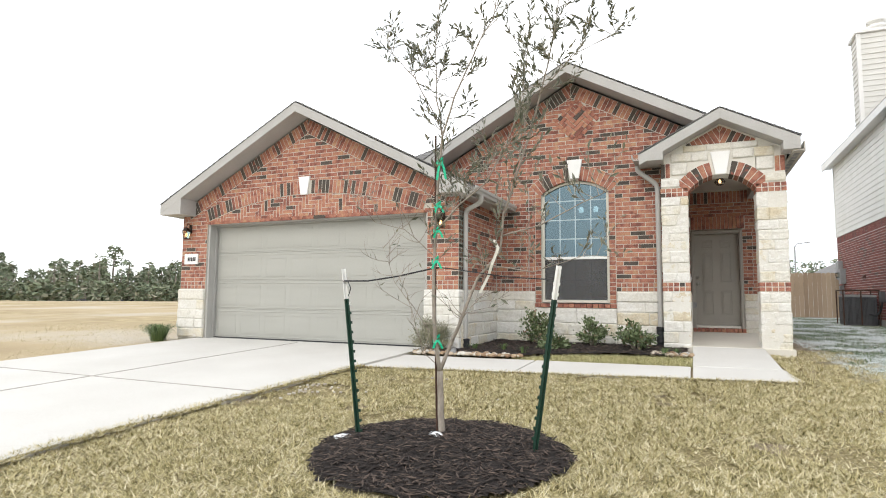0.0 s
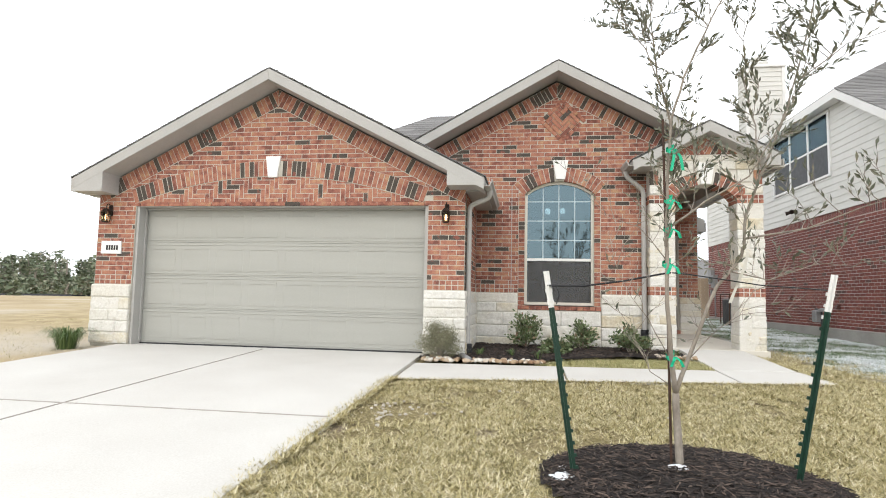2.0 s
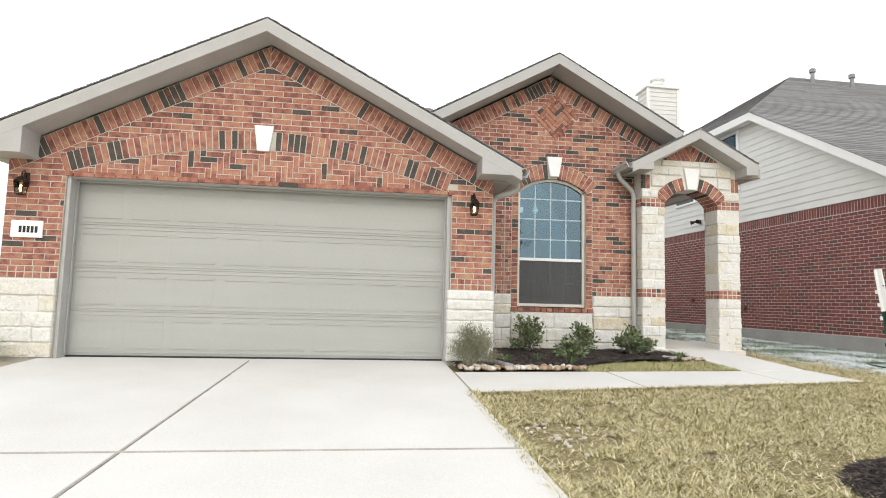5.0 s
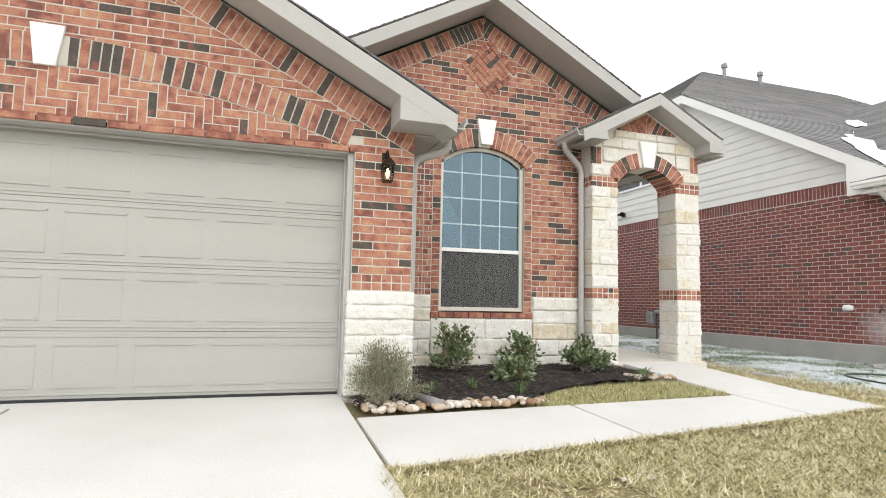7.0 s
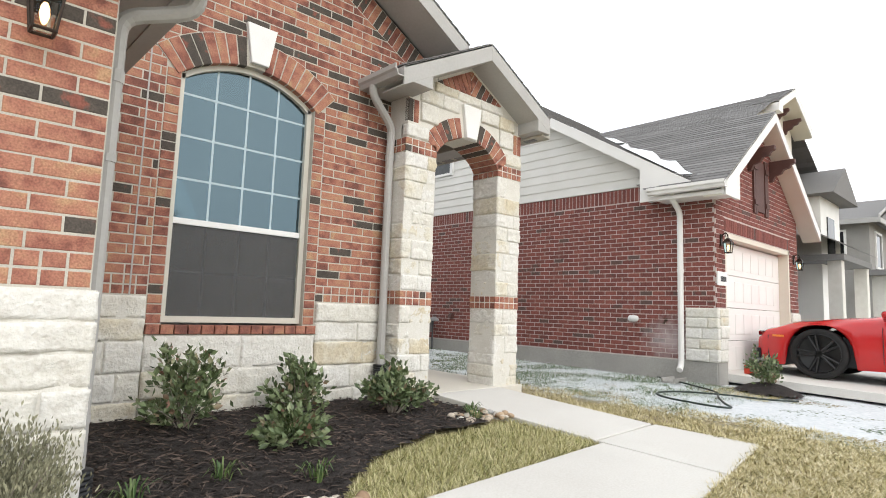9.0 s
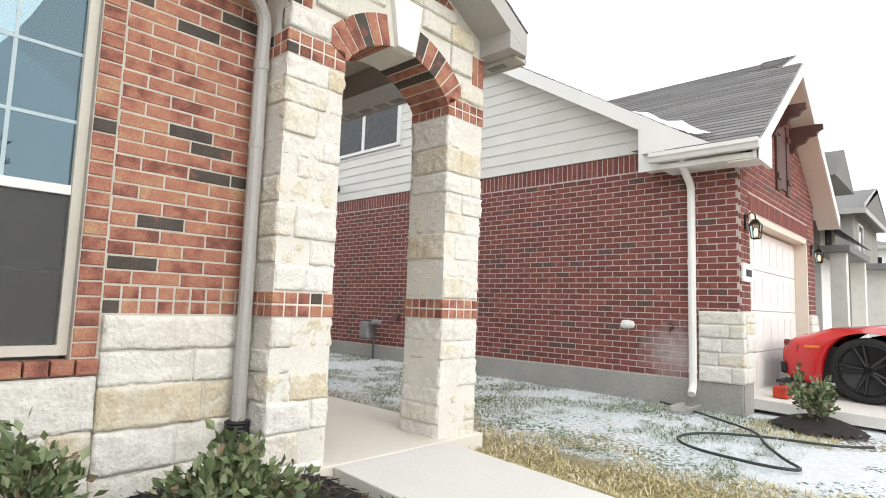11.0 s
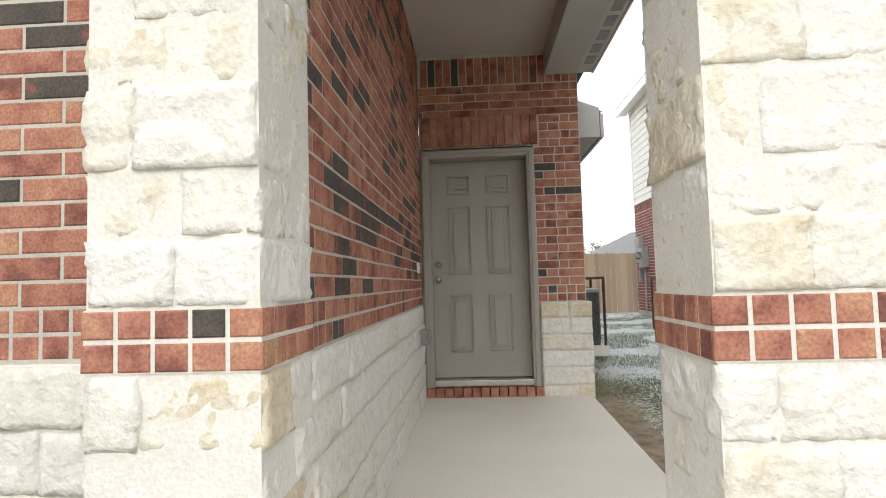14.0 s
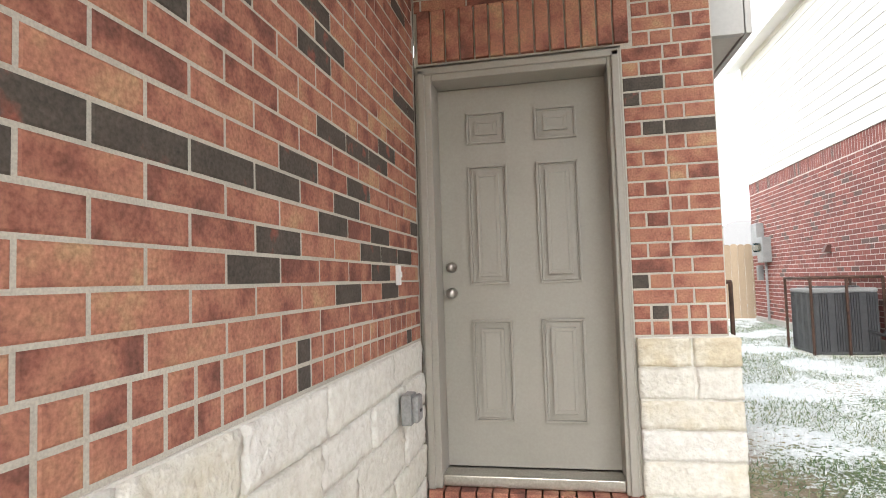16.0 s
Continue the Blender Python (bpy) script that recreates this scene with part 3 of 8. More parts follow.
def rough_block(sx, sy, sz, seed, amp=0.011, step=0.02, rough=(1, 1, 1)):
    """A split-faced stone block round the origin, as Geo."""
    nx, ny, nz = (max(3, min(24, round(s / step))) for s in (sx, sy, sz))
    index, verts, faces = {}, [], []
    off = Vector((seed * 3.7 % 50, seed * 1.3 % 50, seed * 7.1 % 50))

    def vert(i, j, k):
        key = (i, j, k)
        if key not in index:
            p = Vector((-sx / 2 + sx * i / nx, -sy / 2 + sy * j / ny, -sz / 2 + sz * k / nz))
            out = Vector(((i == nx) - (i == 0), (j == ny) - (j == 0), (k == nz) - (k == 0)))
            sides = sum(1 for c in out if c)
            q = p * 9 + off
            ledge = noise.noise(q * 1.6 + Vector((0, 0, 5)))
            bulge = noise.noise(q) * amp * 0.8 + noise.noise(q * 2.7) * amp * 0.5 + noise.noise(q * 6) * amp * 0.35 + (amp * 0.35 if ledge > 0.05 else 0) + amp * 0.3
            if sides == 1:
                p = p + Vector((noise.noise(q * 5 + Vector((9, 0, 0))), noise.noise(q * 5 + Vector((0, 9, 0))), noise.noise(q * 5))) * step * 0.2
            p = p + Vector((out.x * rough[0], out.y * rough[1], out.z * rough[2] * 0.25)) * bulge
            if sides > 1:
                p -= Vector((out.x * rough[0] * 0.0035, out.y * rough[1] * 0.0035, out.z * 0.0015))
            index[key] = len(verts)
            verts.append(p)
        return index[key]

    for i in range(nx):
        for k in range(nz):
            faces.append((vert(i, 0, k), vert(i + 1, 0, k), vert(i + 1, 0, k + 1), vert(i, 0, k + 1)))
            faces.append((vert(i, ny, k), vert(i, ny, k + 1), vert(i + 1, ny, k + 1), vert(i + 1, ny, k)))
    for j in range(ny):
        for k in range(nz):
            faces.append((vert(0, j, k), vert(0, j, k + 1), vert(0, j + 1, k + 1), vert(0, j + 1, k)))
            faces.append((vert(nx, j, k), vert(nx, j + 1, k), vert(nx, j + 1, k + 1), vert(nx, j, k + 1)))
    for i in range(nx):
        for j in range(ny):
            faces.append((vert(i, j, 0), vert(i, j + 1, 0), vert(i + 1, j + 1, 0), vert(i + 1, j, 0)))
            faces.append((vert(i, j, nz), vert(i + 1, j, nz), vert(i + 1, j + 1, nz), vert(i, j + 1, nz)))
    return Geo().add(verts, faces)


def courses(z0, z1, rng, low=0.10, high=0.17):
    zs = [z0]
    while zs[-1] < z1 - 0.01:
        h = rng.uniform(low, high)
        if z1 - zs[-1] - h < low:
            h = z1 - zs[-1] if z1 - zs[-1] < high * 1.25 else (z1 - zs[-1]) / 2
        zs.append(zs[-1] + h)
    return zs


def stonework(parent, place, u0, u1, z0, z1, seed, depth=0.10, proud=0.03, axis="front", long=(0.25, 0.6), low=0.10, high=0.17):
    """Split stones in uneven courses on a wall, each a piece of its own."""
    rng, s = random.Random(seed), seed * 100
    zs = courses(z0, z1, rng, low, high)
    Geo().prism([(u0 + 0.01, z0), (u1 - 0.01, z0), (u1 - 0.01, z1), (u0 + 0.01, z1)], place, -0.1, proud - 0.005).make("mortar_bed", M["stone_mortar"], parent)
    for za, zb in zip(zs, zs[1:]):
        u = u0
        while u < u1 - 0.01:
            w = rng.uniform(*long)
            if u1 - u - w < 0.14:
                w = u1 - u
            s += 1
            dims = (w - 0.012, depth, zb - za - 0.011)
            p = rng.uniform(-0.006, 0.008)
            if axis == "front":
                g = rough_block(*dims, s, rough=(0.3, 1, 1))
            else:
                g = rough_block(dims[1], dims[0], dims[2], s, rough=(1, 0.3, 1))
            ob = g.make("stone", M["stone"], parent, smooth=True)
            ob.location = place(u + w / 2, (za + zb) / 2, proud + p - depth / 2)
            u += w


def leaf_cards(rng, spots, size, curl=0.3, wide=0.42):
    """Small pointed leaves at (place, direction), as Geo; each a folded four-sided blade."""
    g = Geo()
    for p, d in spots:
        d = Vector(d).normalized()
        s = size * rng.uniform(0.6, 1.25)
        side = d.cross(Vector((rng.uniform(-1, 1), rng.uniform(-1, 1), rng.uniform(-1, 1)))).normalized()
        up = d.cross(side)
        p = Vector(p)
        mid = p + d * s * 0.5 - up * s * curl * 0.25
        g.add([p, mid + side * s * wide * 0.5 + up * s * 0.08, p + d * s - up * s * curl * 0.4, mid - side * s * wide * 0.5 + up * s * 0.08, mid],
              [(0, 1, 4), (1, 2, 4), (2, 3, 4), (3, 0, 4)])
    return g


def ground_z(x, y):
    if y < 8:
        return max(-0.2 + 0.035 * (y - 8), -0.72)
    return min(-0.2 + 0.016 * (y - 8), 0.06)


# ---- ground, drive and walks ----
def build_ground():
    xs = [-900, -400, -150, -80, -40, -20, -12] + [-9 + 0.5 * i for i in range(33)] + [9, 12, 20, 40, 80, 150, 400, 900]
    ys = [-900, -400, -150, -60, -25, -12] + [-6 + 0.5 * i for i in range(61)] + [28, 36, 50, 80, 150, 400, 900]
    verts, faces, nx = [], [], len(xs)
    for y in ys:
        for x in xs:
            bump = noise.noise(Vector((x * 0.6, y * 0.6, 3))) * 0.02 if -12 < x < 9 and -6 < y < 26 else 0
            verts.append((x, y, ground_z(x, y) - 0.02 + bump))
    for j in range(len(ys) - 1):
        for i in range(nx - 1):
            faces.append((j * nx + i, j * nx + i + 1, (j + 1) * nx + i + 1, (j + 1) * nx + i))
    tagged(Geo().add(verts, faces).make("ground", M["ground"], smooth=True), "dormant tan lawn running out to a bare field", "ground", kind="structure")


build_ground()


def slab(name, poly, lift, parent, thick=0.12, drop=None):
    """A concrete slab piece that follows the slope of the ground."""
    k = len(poly)
    level = drop or (lambda x, y: ground_z(x, y) + lift)
    top = [(x, y, level(x, y)) for x, y in poly]
    g = Geo().add(top + [(x, y, z - thick) for x, y, z in top], [tuple(range(k)), tuple(range(2 * k - 1, k - 1, -1))] + [(i, k + i, k + (i + 1) % k, (i + 1) % k) for i in range(k)])
    return g.make(name, M["concrete"], parent, bevel=0.008)


drive = empty("driveway", "broom-finished pale concrete driveway with tooled joints", "driveway", "structure")
J = 0.012
slab("panel", [(-8.6, 4.05 + J), (-6.12 - J, 4.05 + J), (-6.12 - J, 7.93), (-8.6, 7.93)], 0.03, drive)
slab("panel", [(-6.12 + J, 4.05 + J), (-3.64, 4.05 + J), (-3.62, 7.93), (-6.12 + J, 7.93)], 0.03, drive)
slab("panel", [(-8.75, 0.2 + J), (-6.12 - J, 0.2 + J), (-6.12 - J, 4.05 - J), (-8.6, 4.05 - J)], 0.03, drive)
slab("panel", [(-6.12 + J, 0.2 + J), (-3.35, 0.2 + J), (-3.55, 1.4), (-3.65, 2.4), (-3.64, 4.05 - J), (-6.12 + J, 4.05 - J)], 0.03, drive)
slab("panel", [(-9.4, -6.5), (-6.12 - J, -6.5), (-6.12 - J, 0.2 - J), (-8.75, 0.2 - J)], 0.03, drive)
slab("panel", [(-6.12 + J, -6.5), (-2.2, -6.5), (-2.9, -1.5), (-3.35, 0.2 - J), (-6.12 + J, 0.2 - J)], 0.03, drive)
slab("garage_apron", [(-8.46, 7.94), (-3.56, 7.94), (-3.56, 8.4), (-8.46, 8.4)], 0.02, drive)
for poly in ([(-6.128, -6.4), (-6.112, -6.4), (-6.112, 0.192), (-6.128, 0.192)], [(-6.128, 0.208), (-6.112, 0.208), (-6.112, 4.04), (-6.128, 4.04)], [(-6.128, 4.06), (-6.112, 4.06), (-6.112, 7.9), (-6.128, 7.9)], [(-8.6, 4.04), (-3.66, 4.04), (-3.66, 4.06), (-8.6, 4.06)], [(-8.7, 0.192), (-3.4, 0.192), (-3.4, 0.208), (-8.7, 0.208)]):
    slab("joint_strip", poly, 0.035, drive, 0.03).data.materials[0] = M["joint"]

walkway = empty("front_walk", "pale concrete front walk with tooled joints", "walkway", "structure")


def near_edge(x):
    return 6.03 + (x + 3.6) * 0.15


def far_edge(x):
    return 7.26 + (x + 3.6) * 0.072


cuts = [-3.6, -1.6, 0.42]
for a, b in zip(cuts, cuts[1:]):
    slab("panel", [(a + J, near_edge(a)), (b - J, near_edge(b)), (b - J, far_edge(b)), (a + J, far_edge(a))], 0.01, walkway)
slab("panel", [(0.42 + J, near_edge(0.42)), (1.56, near_edge(1.56)), (1.48, 7.66), (0.42 + J, 7.6)], 0.01, walkway)
slab("panel", [(0.42 + J, 7.61 + J), (1.46, 7.67 + J), (1.44, 9.5 - J), (0.42 + J, 9.5 - J)], 0, walkway, drop=lambda x, y: -0.204 + (y - 7.6) * 0.062)
porch_floor = tagged(slab("porch_floor", [(0.3, 9.5), (1.86, 9.5), (1.92, 13.6), (0.3, 13.6)], 0, None, 0.3, lambda x, y: -0.085 + (y - 9.5) * 0.008), "smooth beige concrete porch floor", "floor", kind="structure")
porch_floor.data.materials[0] = M["porch_concrete"]

# ---- the house ----
GX0, GX1, GY, GC, GA, GS = -9.12, -3.0, 7.94, -6.06, 3.97, 0.52   # garage front: ends, plane, centre, gable top, slope
WY, WX1, HC, HA, HS = 9.86, 0.42, -1.55, 4.68, 0.55                 # window wall: plane, end, gable centre, top, slope
STONE_TOP, BAND_TOP = 0.79, 0.941
BR = (M["brick"], M["brick_rest"])
BB = (M["band"], M["band_rest"])
AB = (M["arch"], M["arch_rest"])
PB = (M["porch_brick"], M["porch_brick_rest"])


def rake_soldiers(c, top, s, half, planes, deep=0.25):
    """Bricks on edge under both slopes of a gable whose line is z = top - s * |u - c|."""
    out, ang = [], math.atan(s)
    run = half / math.cos(ang)
    n = int(run / 0.0765)
    for side in (-1, 1):
        for i in range(n + 1):
            d = (i + 0.2) * 0.0765
            u, z = c + side * d * math.cos(ang), top - d * math.sin(ang)
            u, z = u - side * math.sin(ang) * deep / 2, z - math.cos(ang) * deep / 2
            p = rect(u, z, 0.0665, deep - 0.01, -side * ang)
            for pl in ((side * -1.0, 0.0, side * -c - 0.003), *planes):
                p = clip(p, *pl) if len(p) > 2 else p
            out.append(p)
    return out


def gable_planes(c, top, s, drop=0.0):
    """Half planes below both slopes, dropped squarely by that much."""
    k = drop * math.sqrt(1 + s * s)
    return [(-s, 1, top - k - s * c), (s, 1, top - k + s * c)]


# garage front wall
wall_g = Geo()
P = front(GY)
for poly in ([(GX0, -0.5), (-8.45, -0.5), (-8.45, 2.12), (GX0, 2.12)], [(-3.57, -0.5), (GX1, -0.5), (GX1, 2.12), (-3.57, 2.12)],
             [(GX0, 2.12), (GX1, 2.12), (GX1, GA - GS * (GX1 - GC)), (GC, GA), (GX0, GA - GS * (GC - GX0))]):
    wall_g.prism(poly, P, -0.2, -0.003)
wall_garage = tagged(wall_g.make("wall_garage_front", M["mortar"]), "mixed red and charcoal brick gable wall over cream stone", "wall", kind="structure")
ends = [(-1, 0, -GX0), (1, 0, GX1)]
ARC_R, ARC_Z = 6.91, 2.55 - 6.91
arc_cut = []
for i in range(-8, 8):
    t0, t1 = i * 0.045, (i + 1) * 0.045
    a = (GC + ARC_R * math.sin(t0), ARC_Z + ARC_R * math.cos(t0))
    b = (GC + ARC_R * math.sin(t1), ARC_Z + ARC_R * math.cos(t1))
    nx, nz = a[1] - b[1], b[0] - a[0]
    arc_cut.append((nx, nz, nx * a[0] + nz * a[1] - 0.006 * math.hypot(nx, nz)))


def garage_spans(za, zb):
    return [(GX0, -8.45), (-3.57, GX1)] if zb < 2.13 else [(GX0, GX1)]


def outside_arch(p):
    """Keeps field bricks out of the herringbone under the arch."""
    u, z = sum(q[0] for q in p) / max(1, len(p)), sum(q[1] for q in p) / max(1, len(p))
    return math.hypot(u - GC, z - ARC_Z) > ARC_R + 0.10 or z < 2.12


field = running(garage_spans, BAND_TOP, BAND_TOP + 42 * 0.0755, gable_planes(GC, GA, GS, 0.255) + ends, seed=3)
field = [p for p in field if p and outside_arch(p)]
lay(wall_garage, rake_soldiers(GC, GA, GS, 3.3, ends), P, -0.06, 0, AB)
lay(wall_garage, field, P, -0.06, 0, BR, 300, near=lambda u, z: -u)
lay(wall_garage, band(GX0, -8.455, STONE_TOP) + band(-3.565, GX1, STONE_TOP), P, -0.06, 0, BB)
lay(wall_garage, herringbone(-8.42, -3.6, 2.125, 2.58, 0.0735, planes=arc_cut + [(0, -1, -2.125)]), P, -0.06, 0.0, BR, 120, near=lambda u, z: -u)
arch_bed = Geo()
for i in range(40):
    a, b = -0.356 + 0.712 * i / 40, -0.356 + 0.712 * (i + 1) / 40
    arch_bed.prism([(GC + r * math.sin(q), ARC_Z + r * math.cos(q)) for r, q in ((ARC_R, a), (ARC_R, b), (ARC_R + 0.249, b), (ARC_R + 0.249, a))], P, -0.05, 0.003)
arch_bed.make("arch_mortar", M["mortar"], wall_garage)
lay(wall_garage, arch(GC, ARC_Z, ARC_R + 0.004, ARC_R + 0.245, 0.356, skip=0.012), P, -0.058, 0.008, AB, 100)
stonework(wall_garage, P, GX0 - 0.02, -8.45, -0.16, STONE_TOP - 0.005, 5, proud=0.035, long=(0.3, 0.66), low=0.13, high=0.2)
stonework(wall_garage, P, -3.61, GX1 + 0.03, -0.16, STONE_TOP - 0.005, 6, proud=0.035, long=(0.3, 0.6), low=0.13, high=0.2)


def keystone(u, z0, z1, w0, w1, y, parent=None):
    g = chamfered([(u - w0 / 2, z0), (u + w0 / 2, z0), (u + w1 / 2, z1), (u - w1 / 2, z1)], front(y), -0.05, 0.035, 0.006)
    return tagged(g.make("keystone", M["cast"]), "white cast stone keystone set in a brick arch", "keystone", "keystones")


keystone(GC - 0.03, 2.53, 2.87, 0.15, 0.25, GY)

# garage side wall, facing the porch
wall_s = Geo().prism([(GY + 0.01, -0.5), (WY - 0.02, -0.5), (WY - 0.02, 2.55), (GY + 0.01, 2.55)], right(GX1), -0.2, -0.003)
wall_side = tagged(wall_s.make("wall_garage_side", M["mortar"]), "brick return wall of the garage with stone base", "wall", kind="structure")
lay(wall_side, running(lambda a, b: [(GY + 0.0, WY - 0.01)], BAND_TOP, BAND_TOP + 21 * 0.0755, seed=9, shift=0.06), right(GX1), -0.06, 0, BR)
lay(wall_side, band(GY, WY - 0.01, STONE_TOP), right(GX1), -0.06, 0, BB)
stonework(wall_side, right(GX1), GY + 0.07, WY - 0.01, -0.16, STONE_TOP - 0.005, 8, axis="side", long=(0.3, 0.7), low=0.16, high=0.22)

# window wall with its gable
WIN_C, WIN_W, WIN_Z0, WIN_SPRING, WIN_R = -1.505, 1.22, 0.585, 2.60, 0.956
WX0_, WX1_ = WIN_C - WIN_W / 2, WIN_C + WIN_W / 2
WIN_CZ = WIN_SPRING + 0.225 - WIN_R


def arc_points(r, half, n=12):
    return [(WIN_C + r * math.sin(-half + 2 * half * i / n), WIN_CZ + r * math.cos(-half + 2 * half * i / n)) for i in range(n + 1)]


HALF = math.asin(WIN_W / 2 / WIN_R)
P = front(WY)
wall_w = Geo()
top_l, top_r = HA - HS * (HC - GX1), HA - HS * (WX1 - HC)
wall_w.prism([(GX1, -0.5), (WX0_, -0.5), (WX0_, 2.6), (GX1, 2.6)], P, -0.2, -0.003)
wall_w.prism([(WX1_, -0.5), (0.3, -0.5), (0.3, 2.6), (WX1_, 2.6)], P, -0.2, -0.003)
wall_w.prism([(WX0_, -0.5), (WX1_, -0.5), (WX1_, 0.5), (WX0_, 0.5)], P, -0.2, -0.003)
arc = arc_points(WIN_R, HALF)
for (ua, za), (ub, zb) in zip(arc, arc[1:]):
    wall_w.prism([(ua, za), (ub, zb), (ub, 2.95), (ua, 2.95)], P, -0.2, -0.003)
wall_w.prism([(GX1, 2.6), (WX0_, 2.6), (WX0_, 2.95), (GX1, 2.95)], P, -0.2, -0.003)
wall_w.prism([(WX1_, 2.6), (0.3, 2.6), (0.3, 2.95), (WX1_, 2.95)], P, -0.2, -0.003)
wall_w.prism([(-4.3, 2.6), (GX1, 2.6), (GX1, 2.95), (-4.3, 2.95)], P, -0.2, -0.003)
wall_w.prism([(-4.3, 2.95), (0.3, 2.95), (0.3, 3.19), (1.35, 3.19), (1.35, HA - HS * (1.35 - HC)), (HC, HA), (-4.3, HA - HS * (HC + 4.3))], P, -0.2, -0.003)
wall_win = tagged(wall_w.make("wall_window_front", M["mortar"]), "mixed red and charcoal brick gable wall over cream stone", "wall", kind="structure")


def window_spans(za, zb):
    if za < 0.56:
        return [(GX1, WX0_ - 0.10), (WX1_ + 0.10, 0.02)]
    if zb < 2.72:
        return [(GX1, WX0_ - 0.115), (WX1_ + 0.115, 0.02)]
    if zb < 2.95:
        return [(-4.3, WIN_C - 0.55), (WIN_C + 0.55, 0.42)]
    return [(-4.3, 1.35)]


def outside_diamond(p):
    u, z = sum(q[0] for q in p) / max(1, len(p)), sum(q[1] for q in p) / max(1, len(p))
    return abs(u - HC - 0.1) + abs(z - 3.94) > 0.36


field = running(window_spans, BAND_TOP, BAND_TOP + 49 * 0.0755, gable_planes(HC, HA, HS, 0.255), seed=5, shift=0.1)
field = [p for p in field if p and outside_diamond(p)]
lay(wall_win, band(GX1 + 0.01, WX0_ - 0.115, STONE_TOP) + band(WX1_ + 0.115, 0.02, STONE_TOP), P, -0.06, 0, BB)
lay(wall_win, rake_soldiers(HC, HA, HS, 2.85, []), P, -0.06, 0, AB)
lay(wall_win, field, P, -0.06, 0, BR, 300, near=lambda u, z: z - 0.3 * u)
jambs = []
for u in (WX0_ - 0.058, WX1_ + 0.058):
    for i in range(28):
        jambs.append(rect(u, 0.50 + (i + 0.5) * 0.0755, 0.105, 0.0655))
lay(wall_win, jambs, P, -0.06, 0.003, BR, 80)
arch_bed = Geo()
bed_in, bed_out = arc_points(WIN_R + 0.002, 0.74, 24), arc_points(WIN_R + 0.262, 0.74, 24)
for i in range(24):
    arch_bed.prism([bed_in[i], bed_in[i + 1], bed_out[i + 1], bed_out[i]], P, -0.05, 0.003)
arch_bed.make("arch_mortar", M["mortar"], wall_win)
lay(wall_win, arch(WIN_C, WIN_CZ, WIN_R - 0.002, WIN_R + 0.255, 0.74, skip=0.07), P, -0.058, 0.009, AB, 80)
lay(wall_win, soldiers(WX0_ - 0.12, WX1_ + 0.12, 0.492, 0.572, 0.102), P, -0.08, 0.045, BR, 40)
DU, DZ = HC + 0.1, 3.94
diamond = []
c45 = math.cos(math.pi / 4)


def turned(p):
    return [(DU + (x - y) * c45, DZ + (x + y) * c45) for x, y in p]


for p in herringbone(-0.225, 0.225, -0.225, 0.225, 0.0755, planes=[(1, 0, 0.225), (-1, 0, 0.225), (0, 1, 0.225), (0, -1, 0.225)]):
    diamond.append(turned(p))
for i in range(6):
    v = -0.3 + (i + 0.5) * 0.1
    for x, y, w, h in ((v, -0.265, 0.09, 0.068), (v, 0.265, 0.09, 0.068), (-0.265, v, 0.068, 0.09), (0.265, v, 0.068, 0.09)):
        if abs(v) < 0.24 or h > w:
            diamond.append(turned(rect(x, y, w, h)))
lay(wall_win, diamond, P, -0.06, 0.012, BB, 90)
stonework(wall_win, P, GX1 + 0.02, WX0_ - 0.12, -0.2, STONE_TOP - 0.005, 11, proud=0.03, long=(0.34, 0.8), low=0.17, high=0.24)
stonework(wall_win, P, WX0_ - 0.12, WX1_ + 0.12, -0.2, 0.487, 12, proud=0.03, long=(0.34, 0.8), low=0.17, high=0.24)
stonework(wall_win, P, WX1_ + 0.12, 0.0, -0.2, STONE_TOP - 0.005, 13, proud=0.03, long=(0.34, 0.8), low=0.17, high=0.24)
keystone(WIN_C + 0.02, 2.855, 3.205, 0.16, 0.28, WY - 0.014)
tagged(Geo().box(-2.36, -2.348, WY - 0.004, WY + 0.02, -0.15, 2.75).make("trim_joint", M["trim"]), "thin vertical sealant joint in the brickwork", "joint", kind="structure")

# window
window = empty("window_1", "tall arched double-hung window with white grilles and a half screen", "window", "structure")
window.location = (WIN_C, WY + 0.09, WIN_Z0)


def at_window(g, name, mat, label="", bevel=0.0):
    ob = g.make(name, M[mat], window, label, bevel)
    ob.location = (-WIN_C, -WY - 0.09, -WIN_Z0)
    return ob


FY = WY + 0.09
fr = Geo()
pf = front(FY)
fr.prism([(WX0_, WIN_Z0), (WX1_, WIN_Z0), (WX1_, WIN_Z0 + 0.05), (WX0_, WIN_Z0 + 0.05)], pf, -0.05, 0.03)
fr.prism([(WX0_, WIN_Z0 + 0.05), (WX0_ + 0.045, WIN_Z0 + 0.05), (WX0_ + 0.045, WIN_SPRING + 0.022), (WX0_, WIN_SPRING)], pf, -0.05, 0.03)
fr.prism([(WX1_ - 0.045, WIN_Z0 + 0.05), (WX1_, WIN_Z0 + 0.05), (WX1_, WIN_SPRING), (WX1_ - 0.045, WIN_SPRING + 0.022)], pf, -0.05, 0.03)
inner = arc_points(WIN_R - 0.045, HALF)
for i in range(12):
    fr.prism([inner[i], inner[i + 1], arc[i + 1], arc[i]], pf, -0.05, 0.03)
at_window(fr, "window_frame", "vinyl")
MEET = 1.40
at_window(Geo().prism([(WX0_ + 0.045, MEET - 0.025), (WX1_ - 0.045, MEET - 0.025), (WX1_ - 0.045, MEET + 0.025), (WX0_ + 0.045, MEET + 0.025)], pf, -0.04, 0.02), "meeting_rail", "white_vinyl", "", 0.004)


def arch_top(u):
    return WIN_CZ + math.sqrt((WIN_R - 0.045) ** 2 - (u - WIN_C) ** 2)


